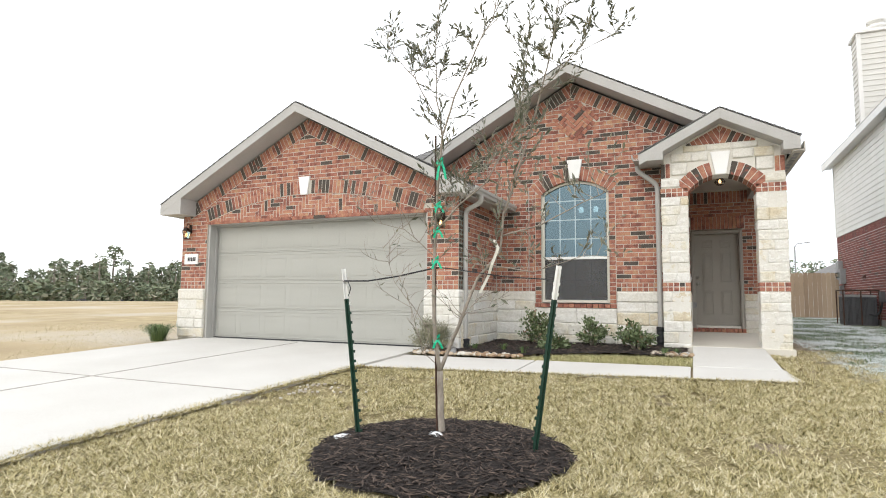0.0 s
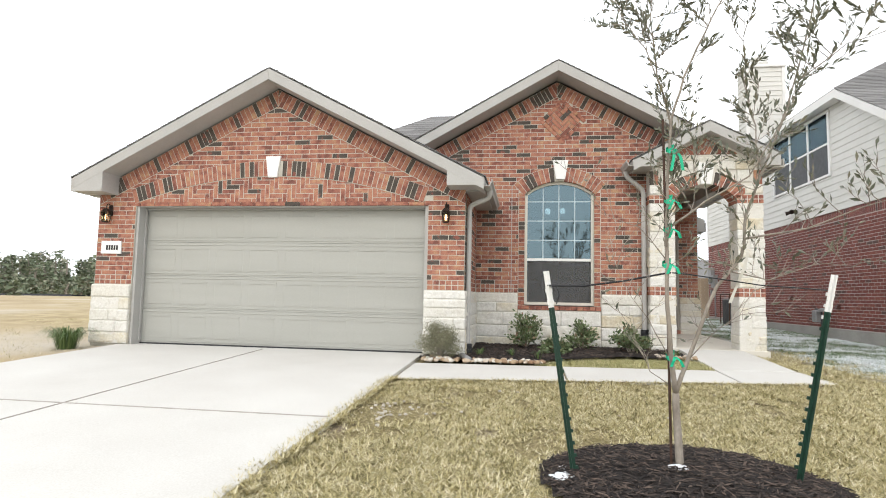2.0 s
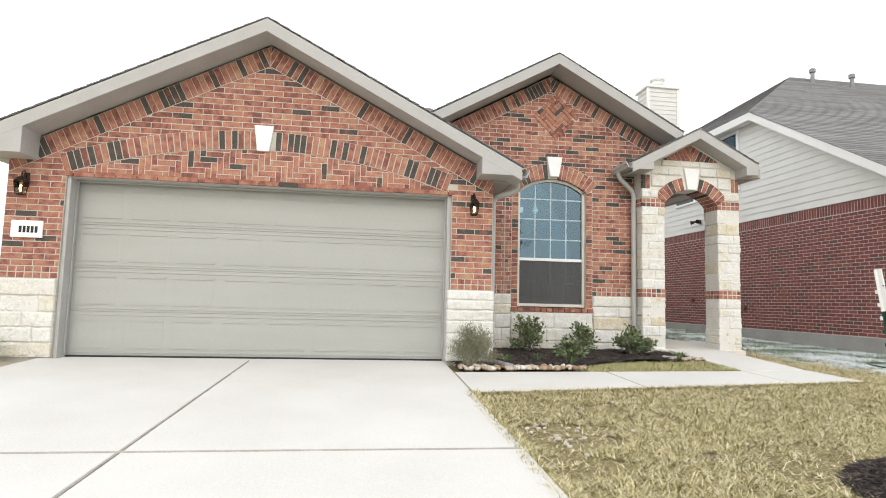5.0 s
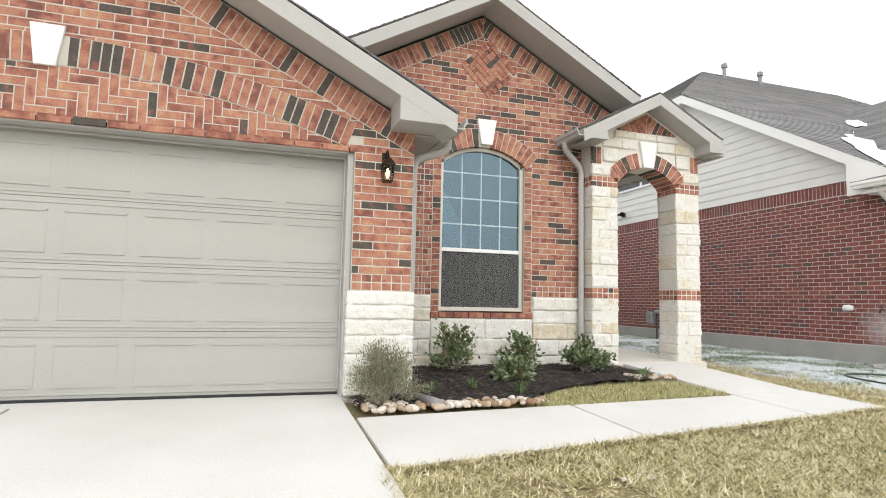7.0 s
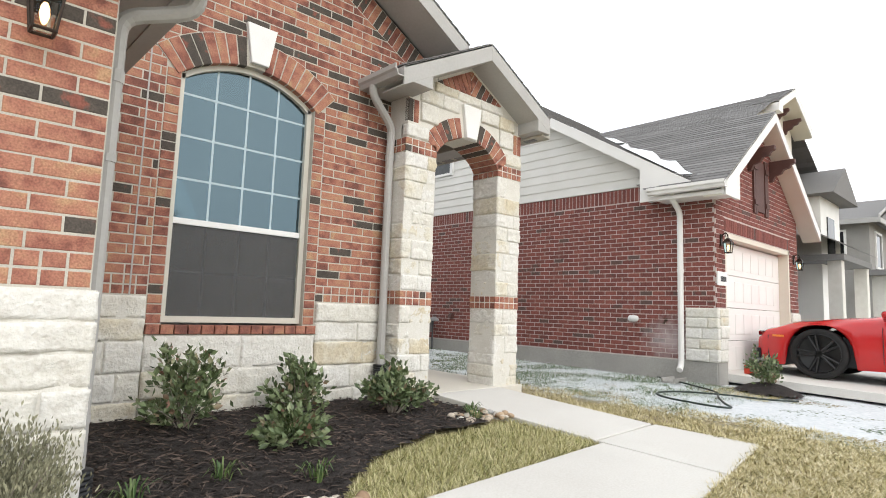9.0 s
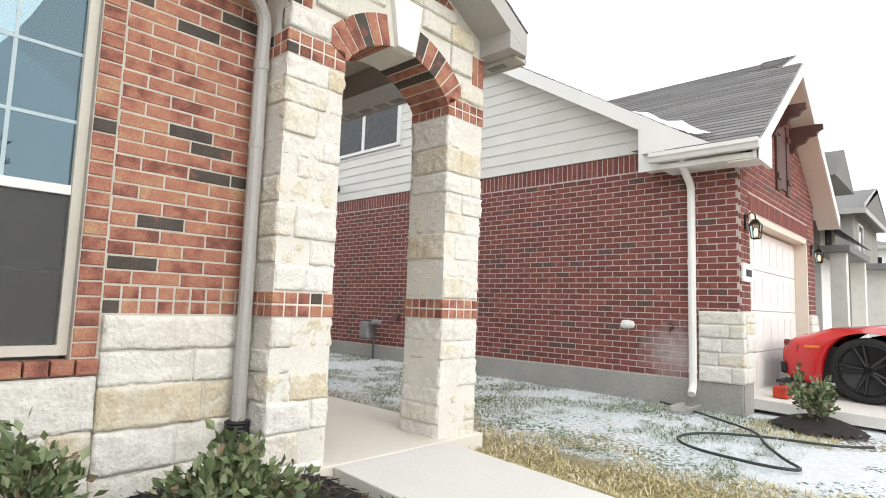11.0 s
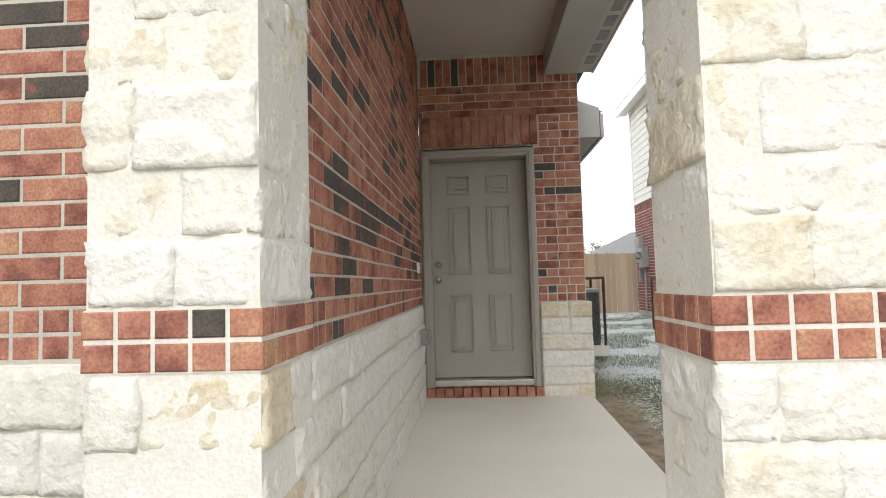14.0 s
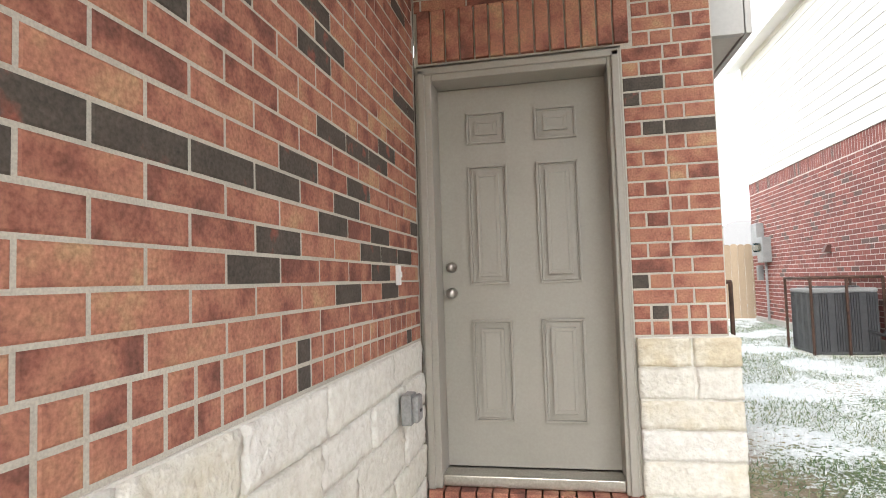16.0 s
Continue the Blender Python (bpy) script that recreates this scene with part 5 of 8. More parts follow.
def gable_roof(name, label, c, top, s, half_l, half_r, y0, y1, fascia, mat, rows, soffit_mat=None, wall_y=None, y1_eave=None):
    """A roof with its ridge along y: deck, shingles, rake boards and eave returns. top is the rake board's top."""
    roof = empty(name, label, "roof", "structure")
    zl, zr = top - s * half_l, top - s * half_r
    m = M[mat]
    deck = Geo()
    ye = y1 if y1_eave is None else y1_eave
    for side, zz in ((-half_l, zl), (half_r, zr)):
        v = [(c + side, y0, zz), (c, y0, top), (c, y1, top), (c + side, ye, zz)]
        deck.add(v + [(x, y, z - 0.02) for x, y, z in v], [(0, 1, 2, 3), (7, 6, 5, 4), (0, 4, 5, 1), (1, 5, 6, 2), (2, 6, 7, 3), (3, 7, 4, 0)])
    deck.make("deck", m, roof)
    rake = Geo()
    rake.prism([(c - half_l, zl - fascia), (c, top - fascia), (c, top), (c - half_l, zl)], front(y0), -0.025, 0.0)
    rake.make("rake_board", m, roof, "", 0.003)
    rake = Geo().prism([(c, top - fascia), (c + half_r, zr - fascia), (c + half_r, zr), (c, top)], front(y0), -0.025, 0.0)
    rake.make("rake_board", m, roof, "", 0.003)
    if wall_y:
        under = Geo()
        under.prism([(c - half_l, zl - fascia), (c, top - fascia), (c, top - fascia + 0.015), (c - half_l, zl - fascia + 0.015)], front(0), -wall_y, -y0 - 0.025)
        under.prism([(c, top - fascia), (c + half_r, zr - fascia), (c + half_r, zr - fascia + 0.015), (c, top - fascia + 0.015)], front(0), -wall_y, -y0 - 0.025)
        under.make("rake_soffit", M[soffit_mat or mat], roof)
    shingle_slope(roof, (c - half_l - 0.02, ye, zl + 0.002), (c - half_l - 0.02, y0 + 0.006, zl + 0.002), (c, y0 + 0.006, top + 0.004), (c, y1, top + 0.012), rows)
    shingle_slope(roof, (c + half_r + 0.02, y0 + 0.006, zr + 0.002), (c + half_r + 0.02, ye, zr + 0.002), (c, y1, top + 0.004), (c, y0 + 0.006, top + 0.004), rows)
    return roof


def eave_box(parent, x0, x1, y0, y1, z0, z1, mat="trim"):
    Geo().box(x0, x1, y0, y1, z0, z1).make("eave_return", M[mat], parent, "", 0.004)


groof = gable_roof("roof_garage", "grey shingle gable roof with greige fascia", GC, 4.185, GS, 3.28, 3.36, 7.55, 14.0, 0.19, "trim", 24, wall_y=GY + 0.02)
for x0, x1, side in ((GC - 3.28, GX0 + 0.33, -1), (GX1 - 0.24, GC + 3.36, 1)):
    zt = 4.16 - GS * 3.28
    inn = x1 if side < 0 else x0
    zin = 4.16 - GS * abs(inn - GC) - 0.1
    zb = 2.26 if side < 0 else 2.31
    chop = Geo().prism([(min(x0, x1), zb), (max(x0, x1), zb), (max(x0, x1), zin if side < 0 else zt - 0.05), (min(x0, x1), zt - 0.05 if side < 0 else zin)], front(7.552), -0.39, 0.0)
    chop.make("eave_return", M["trim"], groof, "", 0.004)
eave_box(groof, GX1, GC + 3.335, 7.945, WY, 2.29, 2.31)
eave_box(groof, GX0 - 0.2, GX0, 7.95, 13.0, 2.25, 2.27)
Geo().box(GC + 3.335, GC + 3.36, 7.945, WY + 0.1, 2.28, 2.42).make("fascia", M["trim"], groof)

hroof = gable_roof("roof_main_gable", "grey shingle gable roof with greige fascia", HC, 4.92, HS, 3.3, 2.25, 9.4, 17.0, 0.2, "trim", 24, wall_y=WY + 0.02)
shingle_slope(hroof, (2.0, 9.9, 2.967), (2.0, 17.0, 2.967), (0.68, 17.0, 3.69), (0.68, 9.9, 3.69), 9)
proof = gable_roof("roof_porch", "small shingle porch gable with greige fascia", PC, 3.72, PS, 1.23, 1.08, 9.25, 9.87, 0.19, "trim", 10, wall_y=CY0 + 0.02)
for x0, x1, side in ((PC - 1.23, 0.06, -1), (1.77, PC + 1.08, 1)):
    half = 1.23 if side < 0 else 1.08
    zt, inn = 3.72 - PS * half, (x1 if side < 0 else x0)
    zin = 3.72 - PS * abs(inn - PC) - 0.1
    Geo().prism([(x0, 2.94), (x1, 2.94), (x1, zin if side < 0 else zt - 0.03), (x0, zt - 0.03 if side < 0 else zin)], front(9.252), -0.32, 0.0).make("eave_return", M["trim"], proof, "", 0.004)
eave_box(proof, PC - 1.23, 0.0, 9.57, WY, 2.94, 2.96)

mroof = empty("roof_main", "grey shingle hip roof behind the gables", "roof", "structure")
ridge_a, ridge_b = (-5.0, 16.5, 6.25), (-3.0, 16.5, 6.25)
shingle_slope(mroof, (-9.4, 10.2, 2.45), (-2.4, 10.2, 2.45), ridge_b, ridge_a, 30)
shingle_slope(mroof, (-9.4, 23, 2.5), (-9.4, 10.2, 2.5), ridge_a, (-5.0, 17.0, 6.0), 30)
shingle_slope(mroof, (2.23, 14.1, 2.66), (2.23, 23, 2.66), (-3.0, 17.0, 6.2), ridge_b, 30)
shingle_slope(mroof, (2.23, 23, 2.5), (-9.4, 23, 2.5), (-5.0, 17.0, 6.0), (-3.0, 17.0, 6.0), 30)
shingle_slope(mroof, (-3.0, 14.04, 2.66), (2.23, 14.04, 2.66), ridge_b, (-3.05, 16.5, 6.25), 24)
Geo().box(1.5, 2.19, 14.05, 23, 2.412, 2.43).make("soffit", M["soffit"], mroof)
Geo().box(2.195, 2.23, 14.0, 23, 2.40, 2.63).make("fascia", M["trim"], mroof, "", 0.004)
Geo().prism([(1.5, 2.40), (2.19, 2.40), (2.19, 2.70), (1.5, 2.97)], front(14.0), -0.05, 0).make("eave_return", M["trim"], mroof, "", 0.004)
tagged(Geo().box(-9.1, -9.0, GY + 0.02, 22, -0.4, 2.5).box(-9.0, 1.9, 21.9, 22, -0.4, 2.6).make("wall_house_rear", M["mortar"]), "plain outer walls of the house", "wall", kind="structure")


def gutter(name, x, y0, y1, z, side, mat="trim", length_axis="y"):
    """An ogee gutter along an eave; side is the way that it stands out."""
    prof = [(0, 0), (0, 0.11), (0.012, 0.11), (0.012, 0.012), (0.075, 0.012), (0.088, 0.05), (0.105, 0.07), (0.105, 0.105), (0.12, 0.105), (0.12, 0.06), (0.1, 0.042), (0.085, 0)]
    g = Geo()
    k = len(prof)
    verts = [(x + side * a, yy, z + b) for yy in (y0, y1) for a, b in prof]
    g.add(verts, [tuple(range(k)), tuple(range(2 * k - 1, k - 1, -1))] + [(i, k + i, k + (i + 1) % k, (i + 1) % k) for i in range(k)])
    return tagged(g.make(name, M[mat]), "painted metal ogee gutter along the eave", "gutter", "gutters")


def downspout(path, r, label, mat="trim"):
    pts = [Vector(p) for p in path]
    fine = []
    for i, p in enumerate(pts):
        if 0 < i < len(pts) - 1:
            d0, d1 = (pts[i - 1] - p), (pts[i + 1] - p)
            q0, q1 = p + d0.normalized() * min(0.09, d0.length / 2), p + d1.normalized() * min(0.09, d1.length / 2)
            fine += [q0.lerp(p, s).lerp(p.lerp(q1, s), s) for s in (0, 0.25, 0.5, 0.75, 1)]
        else:
            fine.append(p)
    ds = empty("downspout", label, "downspout", group="downspouts")
    ds.location = pts[-1]
    Geo().tube(fine, r, 10).make("pipe", M[mat], ds, "", 0, False).location = -ds.location
    foot, head = pts[-1], pts[-2]
    if head.z - foot.z < 0.3:
        foot, head = pts[-2], pts[-3]
    for f in (0.12, 0.78):
        c = foot.lerp(head, f)
        Geo().tube([c - Vector((0, 0, 0.018)), c + Vector((0, 0, 0.018))], r + 0.004, 10).make("strap", M[mat], ds).location = -ds.location
    Geo().tube([head - Vector((0, 0, 0.03)), head + Vector((0, 0, 0.03))], r + 0.005, 10).make("collar", M[mat], ds).location = -ds.location
    return ds


gutter("gutter", PC - 1.23, 9.24, WY - 0.01, 2.95, -1)
gutter("gutter", GC + 3.36, 7.6, WY - 0.02, 2.3, 1)
downspout([(PC - 1.29, 9.66, 2.96), (PC - 1.29, 9.66, 2.86), (-0.06, 9.74, 2.62), (-0.06, 9.755, 2.3), (-0.06, 9.755, 0.05)], 0.042, "greige downspout running from the porch gutter into a black drain")
downspout([(GC + 3.42, 8.0, 2.32), (GC + 3.42, 8.02, 2.2), (GX1 + 0.045, 8.13, 2.1), (GX1 + 0.045, 8.13, 1.8), (GX1 + 0.045, 8.13, 0.0)], 0.04, "greige downspout at the garage corner into a black drain")


def drain(x, y, z, rings=8):
    g = Geo()
    prof = []
    for i in range(rings):
        prof += [(0.062, i * 0.022), (0.072, i * 0.022 + 0.008), (0.072, i * 0.022 + 0.014), (0.062, i * 0.022 + 0.021)]
    g.lathe(prof, (x, y, z), 18)
    tagged(g.make("drain_pipe", M["black_plastic"], smooth=True), "black corrugated drain pipe under a downspout", "drain pipe", "drains")


drain(-0.06, 9.755, -0.15, 16)
drain(GX1 + 0.05, 8.13, -0.18)


def wall_lantern(x, y, z, label):
    """A carriage lantern on a wall that faces the street; z is the middle of its glass."""
    lan = empty("wall_lantern", label, "lamp", group="wall lanterns")
    lan.location = (x, y, z)
    plate = Geo().box(-0.035, 0.035, -0.02, 0.0, 0.02, 0.2)
    plate.make("backplate", M["black_metal"], lan, "", 0.006)
    Geo().tube([(0, -0.015, 0.13), (0, -0.03, 0.19), (0, -0.07, 0.215), (0, -0.105, 0.19), (0, -0.11, 0.13)], 0.008, 8).make("arm", M["black_metal"], lan, "", 0, True)
    top = Geo()
    n = 4
    for (r0, z0), (r1, z1) in (((0.085, 0.07), (0.045, 0.115)), ((0.045, 0.115), (0.03, 0.13))):
        v = [(r * math.cos(math.pi / 4 + math.pi / 2 * j), -0.11 + r * math.sin(math.pi / 4 + math.pi / 2 * j), zz) for r, zz in ((r0, z0), (r1, z1)) for j in range(4)]
        top.add(v, [(j, (j + 1) % 4, 4 + (j + 1) % 4, 4 + j) for j in range(4)] + [(3, 2, 1, 0), (4, 5, 6, 7)])
    top.make("roof", M["black_metal"], lan)
    cage = Geo()
    for j in range(4):
        c, s = math.cos(math.pi / 4 + math.pi / 2 * j), math.sin(math.pi / 4 + math.pi / 2 * j)
        c2, s2 = math.cos(math.pi / 4 + math.pi / 2 * (j + 1)), math.sin(math.pi / 4 + math.pi / 2 * (j + 1))
        cage.tube([(0.078 * c, -0.11 + 0.078 * s, 0.07), (0.055 * c, -0.11 + 0.055 * s, -0.09)], 0.006, 6)
        cage.tube([(0.055 * c, -0.11 + 0.055 * s, -0.09), (0.055 * c2, -0.11 + 0.055 * s2, -0.09)], 0.007, 6)
    cage.make("cage", M["black_metal"], lan)
    gl = Geo()
    v = [(r * math.cos(math.pi / 4 + math.pi / 2 * j), -0.11 + r * math.sin(math.pi / 4 + math.pi / 2 * j), zz) for r, zz in ((0.052, -0.088), (0.074, 0.068)) for j in range(4)]
    gl.add(v, [(j, (j + 1) % 4, 4 + (j + 1) % 4, 4 + j) for j in range(4)])
    gl.make("glass", M["lamp_glass"], lan)
    Geo().lathe([(0.006, -0.06), (0.012, -0.05), (0.019, -0.02), (0.016, 0.01), (0.008, 0.03)], (0, -0.11, 0), 10).make("bulb", M["bulb"], lan, "lit warm bulb", 0, True)
    return lan


lantern = wall_lantern(-3.28, GY, 1.89, "lit dark bronze carriage lantern on the garage pier")
copy_thing(lantern, pose(-8.9, GY, 1.89))
soffit_lamp = empty("porch_light", "small faceted bronze flush light on the porch ceiling", "lamp")
soffit_lamp.location = (1.01, 12.2, 3.13)
Geo().lathe([(0.06, -0.02), (0.06, 0.0)], (0, 0, 0), 12).make("canopy", M["black_metal"], soffit_lamp)
for j in range(6):
    a, b = math.pi / 3 * j, math.pi / 3 * (j + 1)
    Geo().tube([(0.06 * math.cos(a), 0.06 * math.sin(a), -0.02), (0.10 * math.cos(a), 0.10 * math.sin(a), -0.07), (0.06 * math.cos(a), 0.06 * math.sin(a), -0.13)], 0.006, 6).make("rib", M["black_metal"], soffit_lamp)
    for rr, zz in ((0.10, -0.07), (0.06, -0.13)):
        Geo().tube([(rr * math.cos(a), rr * math.sin(a), zz), (rr * math.cos(b), rr * math.sin(b), zz)], 0.006, 6).make("hoop_bar", M["black_metal"], soffit_lamp)
Geo().lathe([(0.006, -0.1), (0.022, -0.085), (0.026, -0.06), (0.012, -0.025)], (0, 0, 0), 10).make("bulb", M["bulb"], soffit_lamp, "", 0, True)

plaque = empty("number_plaque", "white cast stone address plaque set in the brickwork", "plaque")
plaque.location = (-8.84, GY, 1.39)
Geo().box(-0.18, 0.18, -0.025, 0.0, -0.105, 0.105).make("plate", M["cast"], plaque, "", 0.004)
for i in range(5):
    Geo().box(-0.085 + i * 0.045, -0.055 + i * 0.045, -0.029, -0.025, -0.045, 0.035).make("bar", M["black_plastic"], plaque)

bell = empty("doorbell", "small white doorbell button on the brick", "doorbell")
bell.location = (SX, 13.12, 1.12)
Geo().box(0, 0.02, -0.015, 0.015, -0.045, 0.045).make("plate", M["white_vinyl"], bell, "", 0.004)
Geo().box(0.02, 0.026, -0.008, 0.008, -0.01, 0.015).make("button", M["cast"], bell, "", 0.002)
outlet = empty("outdoor_outlet", "grey weatherproof outlet box on the stone", "outlet")
outlet.location = (SX + 0.03, 13.08, 0.54)
Geo().box(0, 0.045, -0.05, 0.05, -0.065, 0.065).make("box", M["grey_plastic"], outlet, "", 0.006)
Geo().box(0.045, 0.075, -0.045, 0.045, -0.055, 0.06).make("cover", M["grey_plastic"], outlet, "", 0.012)
Geo().box(0.075, 0.079, -0.012, 0.012, -0.01, 0.0).make("latch", M["ac_grey"], outlet)


# ---- the house next door ----
NX, NY0, NY1, NTOP = 5.235, 8.56, 23.9, 2.93
NB = (M["nb_brick"], M["nb_brick_rest"])
P = left(NX)
RK0, RK1, EAVE2 = (9.22, 3.08), (13.5, 5.68), 5.68
SLOPE_N = (RK1[1] - RK0[1]) / (RK1[0] - RK0[0])
nb_core = Geo().prism([(-NY1, -0.5), (-NY0 - 0.02, -0.5), (-NY0 - 0.02, 2.75), (-9.22, 2.98), (-RK1[0], EAVE2 - 0.02), (-NY1, EAVE2 - 0.02)], P, -0.2, -0.003)
nb_wall = tagged(nb_core.make("wall_neighbour_side", M["nb_mortar"]), "dark red brick side wall of the house next door", "wall", kind="structure")
base_n = Geo().prism([(-NY1, -0.5), (-NY0 - 0.0, -0.5), (-NY0 - 0.0, 0.13), (-NY1, 0.13)], P, -0.2, 0.012)
tagged(base_n.make("foundation_neighbour", M["foundation"], bevel=0.01), "bare grey concrete foundation below the brick", "foundation", kind="structure")


def nb_spans(za, zb):
    return [(-NY1, -9.02 if zb < 0.94 else -NY0 - 0.015)]


nb_bricks = running(nb_spans, 0.14, 2.68, length=0.215, course=0.0755, joint=0.011, seed=41) + soldiers(-NY1, -NY0 - 0.015, 2.69, NTOP, 0.0765, 0.011)
lay(nb_wall, nb_bricks, P, -0.06, 0, NB, 300, near=lambda u, z: abs(u + 10.5) * 0.6 + abs(z - 0.9))
stonework(nb_wall, P, -9.02, -NY0 + 0.03, 0.13, 0.93, 42, axis="side", proud=0.03, long=(0.2, 0.42), low=0.15, high=0.2)

siding = tagged(Geo().prism([(-NY1, NTOP), (-9.32, NTOP), (-RK1[0], EAVE2 - 0.05), (-NY1, EAVE2 - 0.05)], P, -0.1, 0.004).make("wall_neighbour_siding", M["white_siding"]), "cream lap siding under the neighbour's eaves", "wall", kind="structure")
z = NTOP
while z < EAVE2 - 0.02:
    zt = min(z + 0.165, EAVE2 - 0.03)
    p = clip([(-NY1, z), (-9.1, z), (-9.1, zt), (-NY1, zt)], SLOPE_N, 1, RK0[1] - 0.1 - SLOPE_N * RK0[0])
    if len(p) > 2:
        k = len(p)
        verts = [P(a, q, 0.0) for a, q in p] + [P(a, q, 0.018 - 0.012 * (q - z) / 0.165) for a, q in p]
        Geo().add(verts, [tuple(range(k, 2 * k))] + [(i, (i + 1) % k, k + (i + 1) % k, k + i) for i in range(k)]).make("siding_board", M["white_siding"], siding)
    z += 0.165
tagged(Geo().box(NX - 0.03, NX + 0.06, NY1 - 0.09, NY1 + 0.02, NTOP, EAVE2).make("trim_corner", M["white_trim"]), "white corner board on the siding", "trim", kind="structure")

nb_roof = empty("roof_neighbour", "weathered grey shingle roof with white fascia and snow in its valley", "roof", "structure")
EX = NX - 0.3
hip = (11.2, 19.6, 9.55)
shingle_slope(nb_roof, (EX, 8.74, 2.80), (18, 8.74, 2.80), (18, RK1[0], EAVE2 + 0.03), (EX, RK1[0], EAVE2 + 0.03), 34)
shingle_slope(nb_roof, (EX, RK1[0], EAVE2 + 0.03), (18, RK1[0], EAVE2 + 0.03), (18, 19.6, 9.55), hip, 46)
shingle_slope(nb_roof, (EX, 24.3, EAVE2), (EX, RK1[0], EAVE2), hip, (11.2, 19.7, 9.55), 44)
shingle_slope(nb_roof, (18, 24, EAVE2), (EX, 24.3, EAVE2), (11.2, 19.7, 9.55), (18, 19.7, 9.55), 44)
PE = left(EX)
Geo().prism([(-RK0[0] + 0.1, RK0[1] - 0.24), (-RK0[0] + 0.1, RK0[1] - 0.04), (-RK1[0], EAVE2 + 0.01), (-RK1[0], EAVE2 - 0.19)][::-1], PE, -0.03, 0).make("rake_board", M["white_trim"], nb_roof)
Geo().prism([(-24.3, EAVE2 - 0.24), (-RK1[0], EAVE2 - 0.19), (-RK1[0], EAVE2 + 0.01), (-24.3, EAVE2 + 0.01)], PE, -0.03, 0).make("fascia", M["white_trim"], nb_roof)
Geo().prism([(-RK0[0] + 0.1, RK0[1] - 0.22), (-RK0[0] + 0.1, RK0[1] - 0.2), (-RK1[0], EAVE2 - 0.15), (-RK1[0], EAVE2 - 0.17)][::-1], PE, -0.3, -0.03).make("soffit", M["white_trim"], nb_roof)
Geo().box(EX + 0.03, NX, RK1[0], 24.3, EAVE2 - 0.17, EAVE2 - 0.15).make("soffit", M["white_trim"], nb_roof)
for x, y, z0 in ((11.5, 18.85, 8.95), (12.9, 18.6, 8.75)):
    Geo().tube([(x, y, z0 - 0.4), (x, y, z0 + 0.5)], 0.07, 10).lathe([(0.11, 0.5), (0.11, 0.62), (0.06, 0.66)], (x, y, z0), 12).make("vent_pipe", M["grey_plastic"], nb_roof)
tagged(Geo().box(NX + 0.1, 18, 23.75, 23.95, -0.4, EAVE2).box(17.8, 18, NY0 + 4, 23.4, -0.4, EAVE2).make("wall_neighbour_rear", M["stucco"]), "plain rear walls of the house next door", "wall", kind="structure")


# front of the house next door: garage gable
FYN = NY0
P = front(FYN)
NC, NAP, NSL = 7.18, 4.19, 0.715
NI = NX + 0.012
nf = Geo().prism([(NI, -0.5), (5.6, -0.5), (5.6, 2.12), (NI, 2.12)], P, -0.2, -0.006).prism([(8.75, -0.5), (9.25, -0.5), (9.25, 2.12), (8.75, 2.12)], P, -0.2, -0.006)
nf.prism([(NI, 2.12), (9.25, 2.12), (9.25, NAP - NSL * (9.25 - NC)), (NC, NAP), (NI, NAP - NSL * (NC - NI))], P, -0.2, -0.006)
nb_front = tagged(nf.make("wall_neighbour_front", M["nb_mortar"]), "dark red brick garage front of the house next door", "wall", kind="structure")
gp = [(-NSL, 1, NAP - NSL * NC), (NSL, 1, NAP + NSL * NC)]
NJ = NX + 0.004
nb_fr = running(lambda a, b: [(NJ, 5.6), (8.75, 9.25)] if b < 2.13 else ([(NJ, 9.25)] if a > 2.33 else [(NJ, 5.57), (8.78, 9.25)]), 0.94, 4.3, gp, 0.215, 0.0755, 0.011, 43)
lay(nb_front, nb_fr + soldiers(5.57, 8.78, 2.13, 2.34, 0.0765, 0.011), P, -0.06, 0, NB, 200)
stonework(nb_front, P, NX + 0.05, 5.6, 0.13, 0.93, 44, proud=0.03, long=(0.25, 0.5), low=0.15, high=0.2)
stonework(nb_front, P, 8.75, 9.25, 0.13, 0.93, 45, proud=0.03, long=(0.25, 0.5), low=0.15, high=0.2)
Geo().prism([(NX + 0.02, -0.5), (5.6, -0.5), (5.6, 0.13), (NX + 0.02, 0.13)], P, -0.1, 0.01).make("foundation", M["foundation"], nb_front)
nb_door = empty("garage_door", "white sectional garage door of the house next door", "garage door")
nb_door.location = (7.18, FYN + 0.2, -0.1)
for i in range(4):
    g = Geo().box(-1.55, 1.55, -0.02, 0.03, i * 0.53 + 0.004, (i + 1) * 0.53 - 0.004)
    sec = g.make("section", M["white_trim"], nb_door, "", 0.004)
    for k in range(8):
        Geo().box(-1.5 + k * 0.38, -1.2 + k * 0.38, -0.026, -0.02, i * 0.53 + 0.1, (i + 1) * 0.53 - 0.1).make("panel", M["white_trim"], sec, "", 0.004)
tagged(Geo().box(5.6, 5.66, FYN + 0.01, FYN + 0.3, -0.3, 2.12).box(8.69, 8.75, FYN + 0.01, FYN + 0.3, -0.3, 2.12).box(5.6, 8.75, FYN + 0.01, FYN + 0.3, 2.04, 2.12).make("trim_neighbour_garage", M["cream"]), "cream garage door jamb", "trim", kind="structure")
nb_gable = gable_roof("roof_neighbour_garage", "grey shingle garage gable with deep white rake boards", NC, 4.41, NSL, 2.32, 2.55, 8.26, 11.1, 0.2, "white_trim", 26, soffit_mat="cream", wall_y=FYN + 0.02, y1_eave=9.22)
Geo().box(NX - 0.37, NX + 0.05, 8.28, 9.32, 2.58, 2.64).make("eave_return", M["white_trim"], nb_gable)
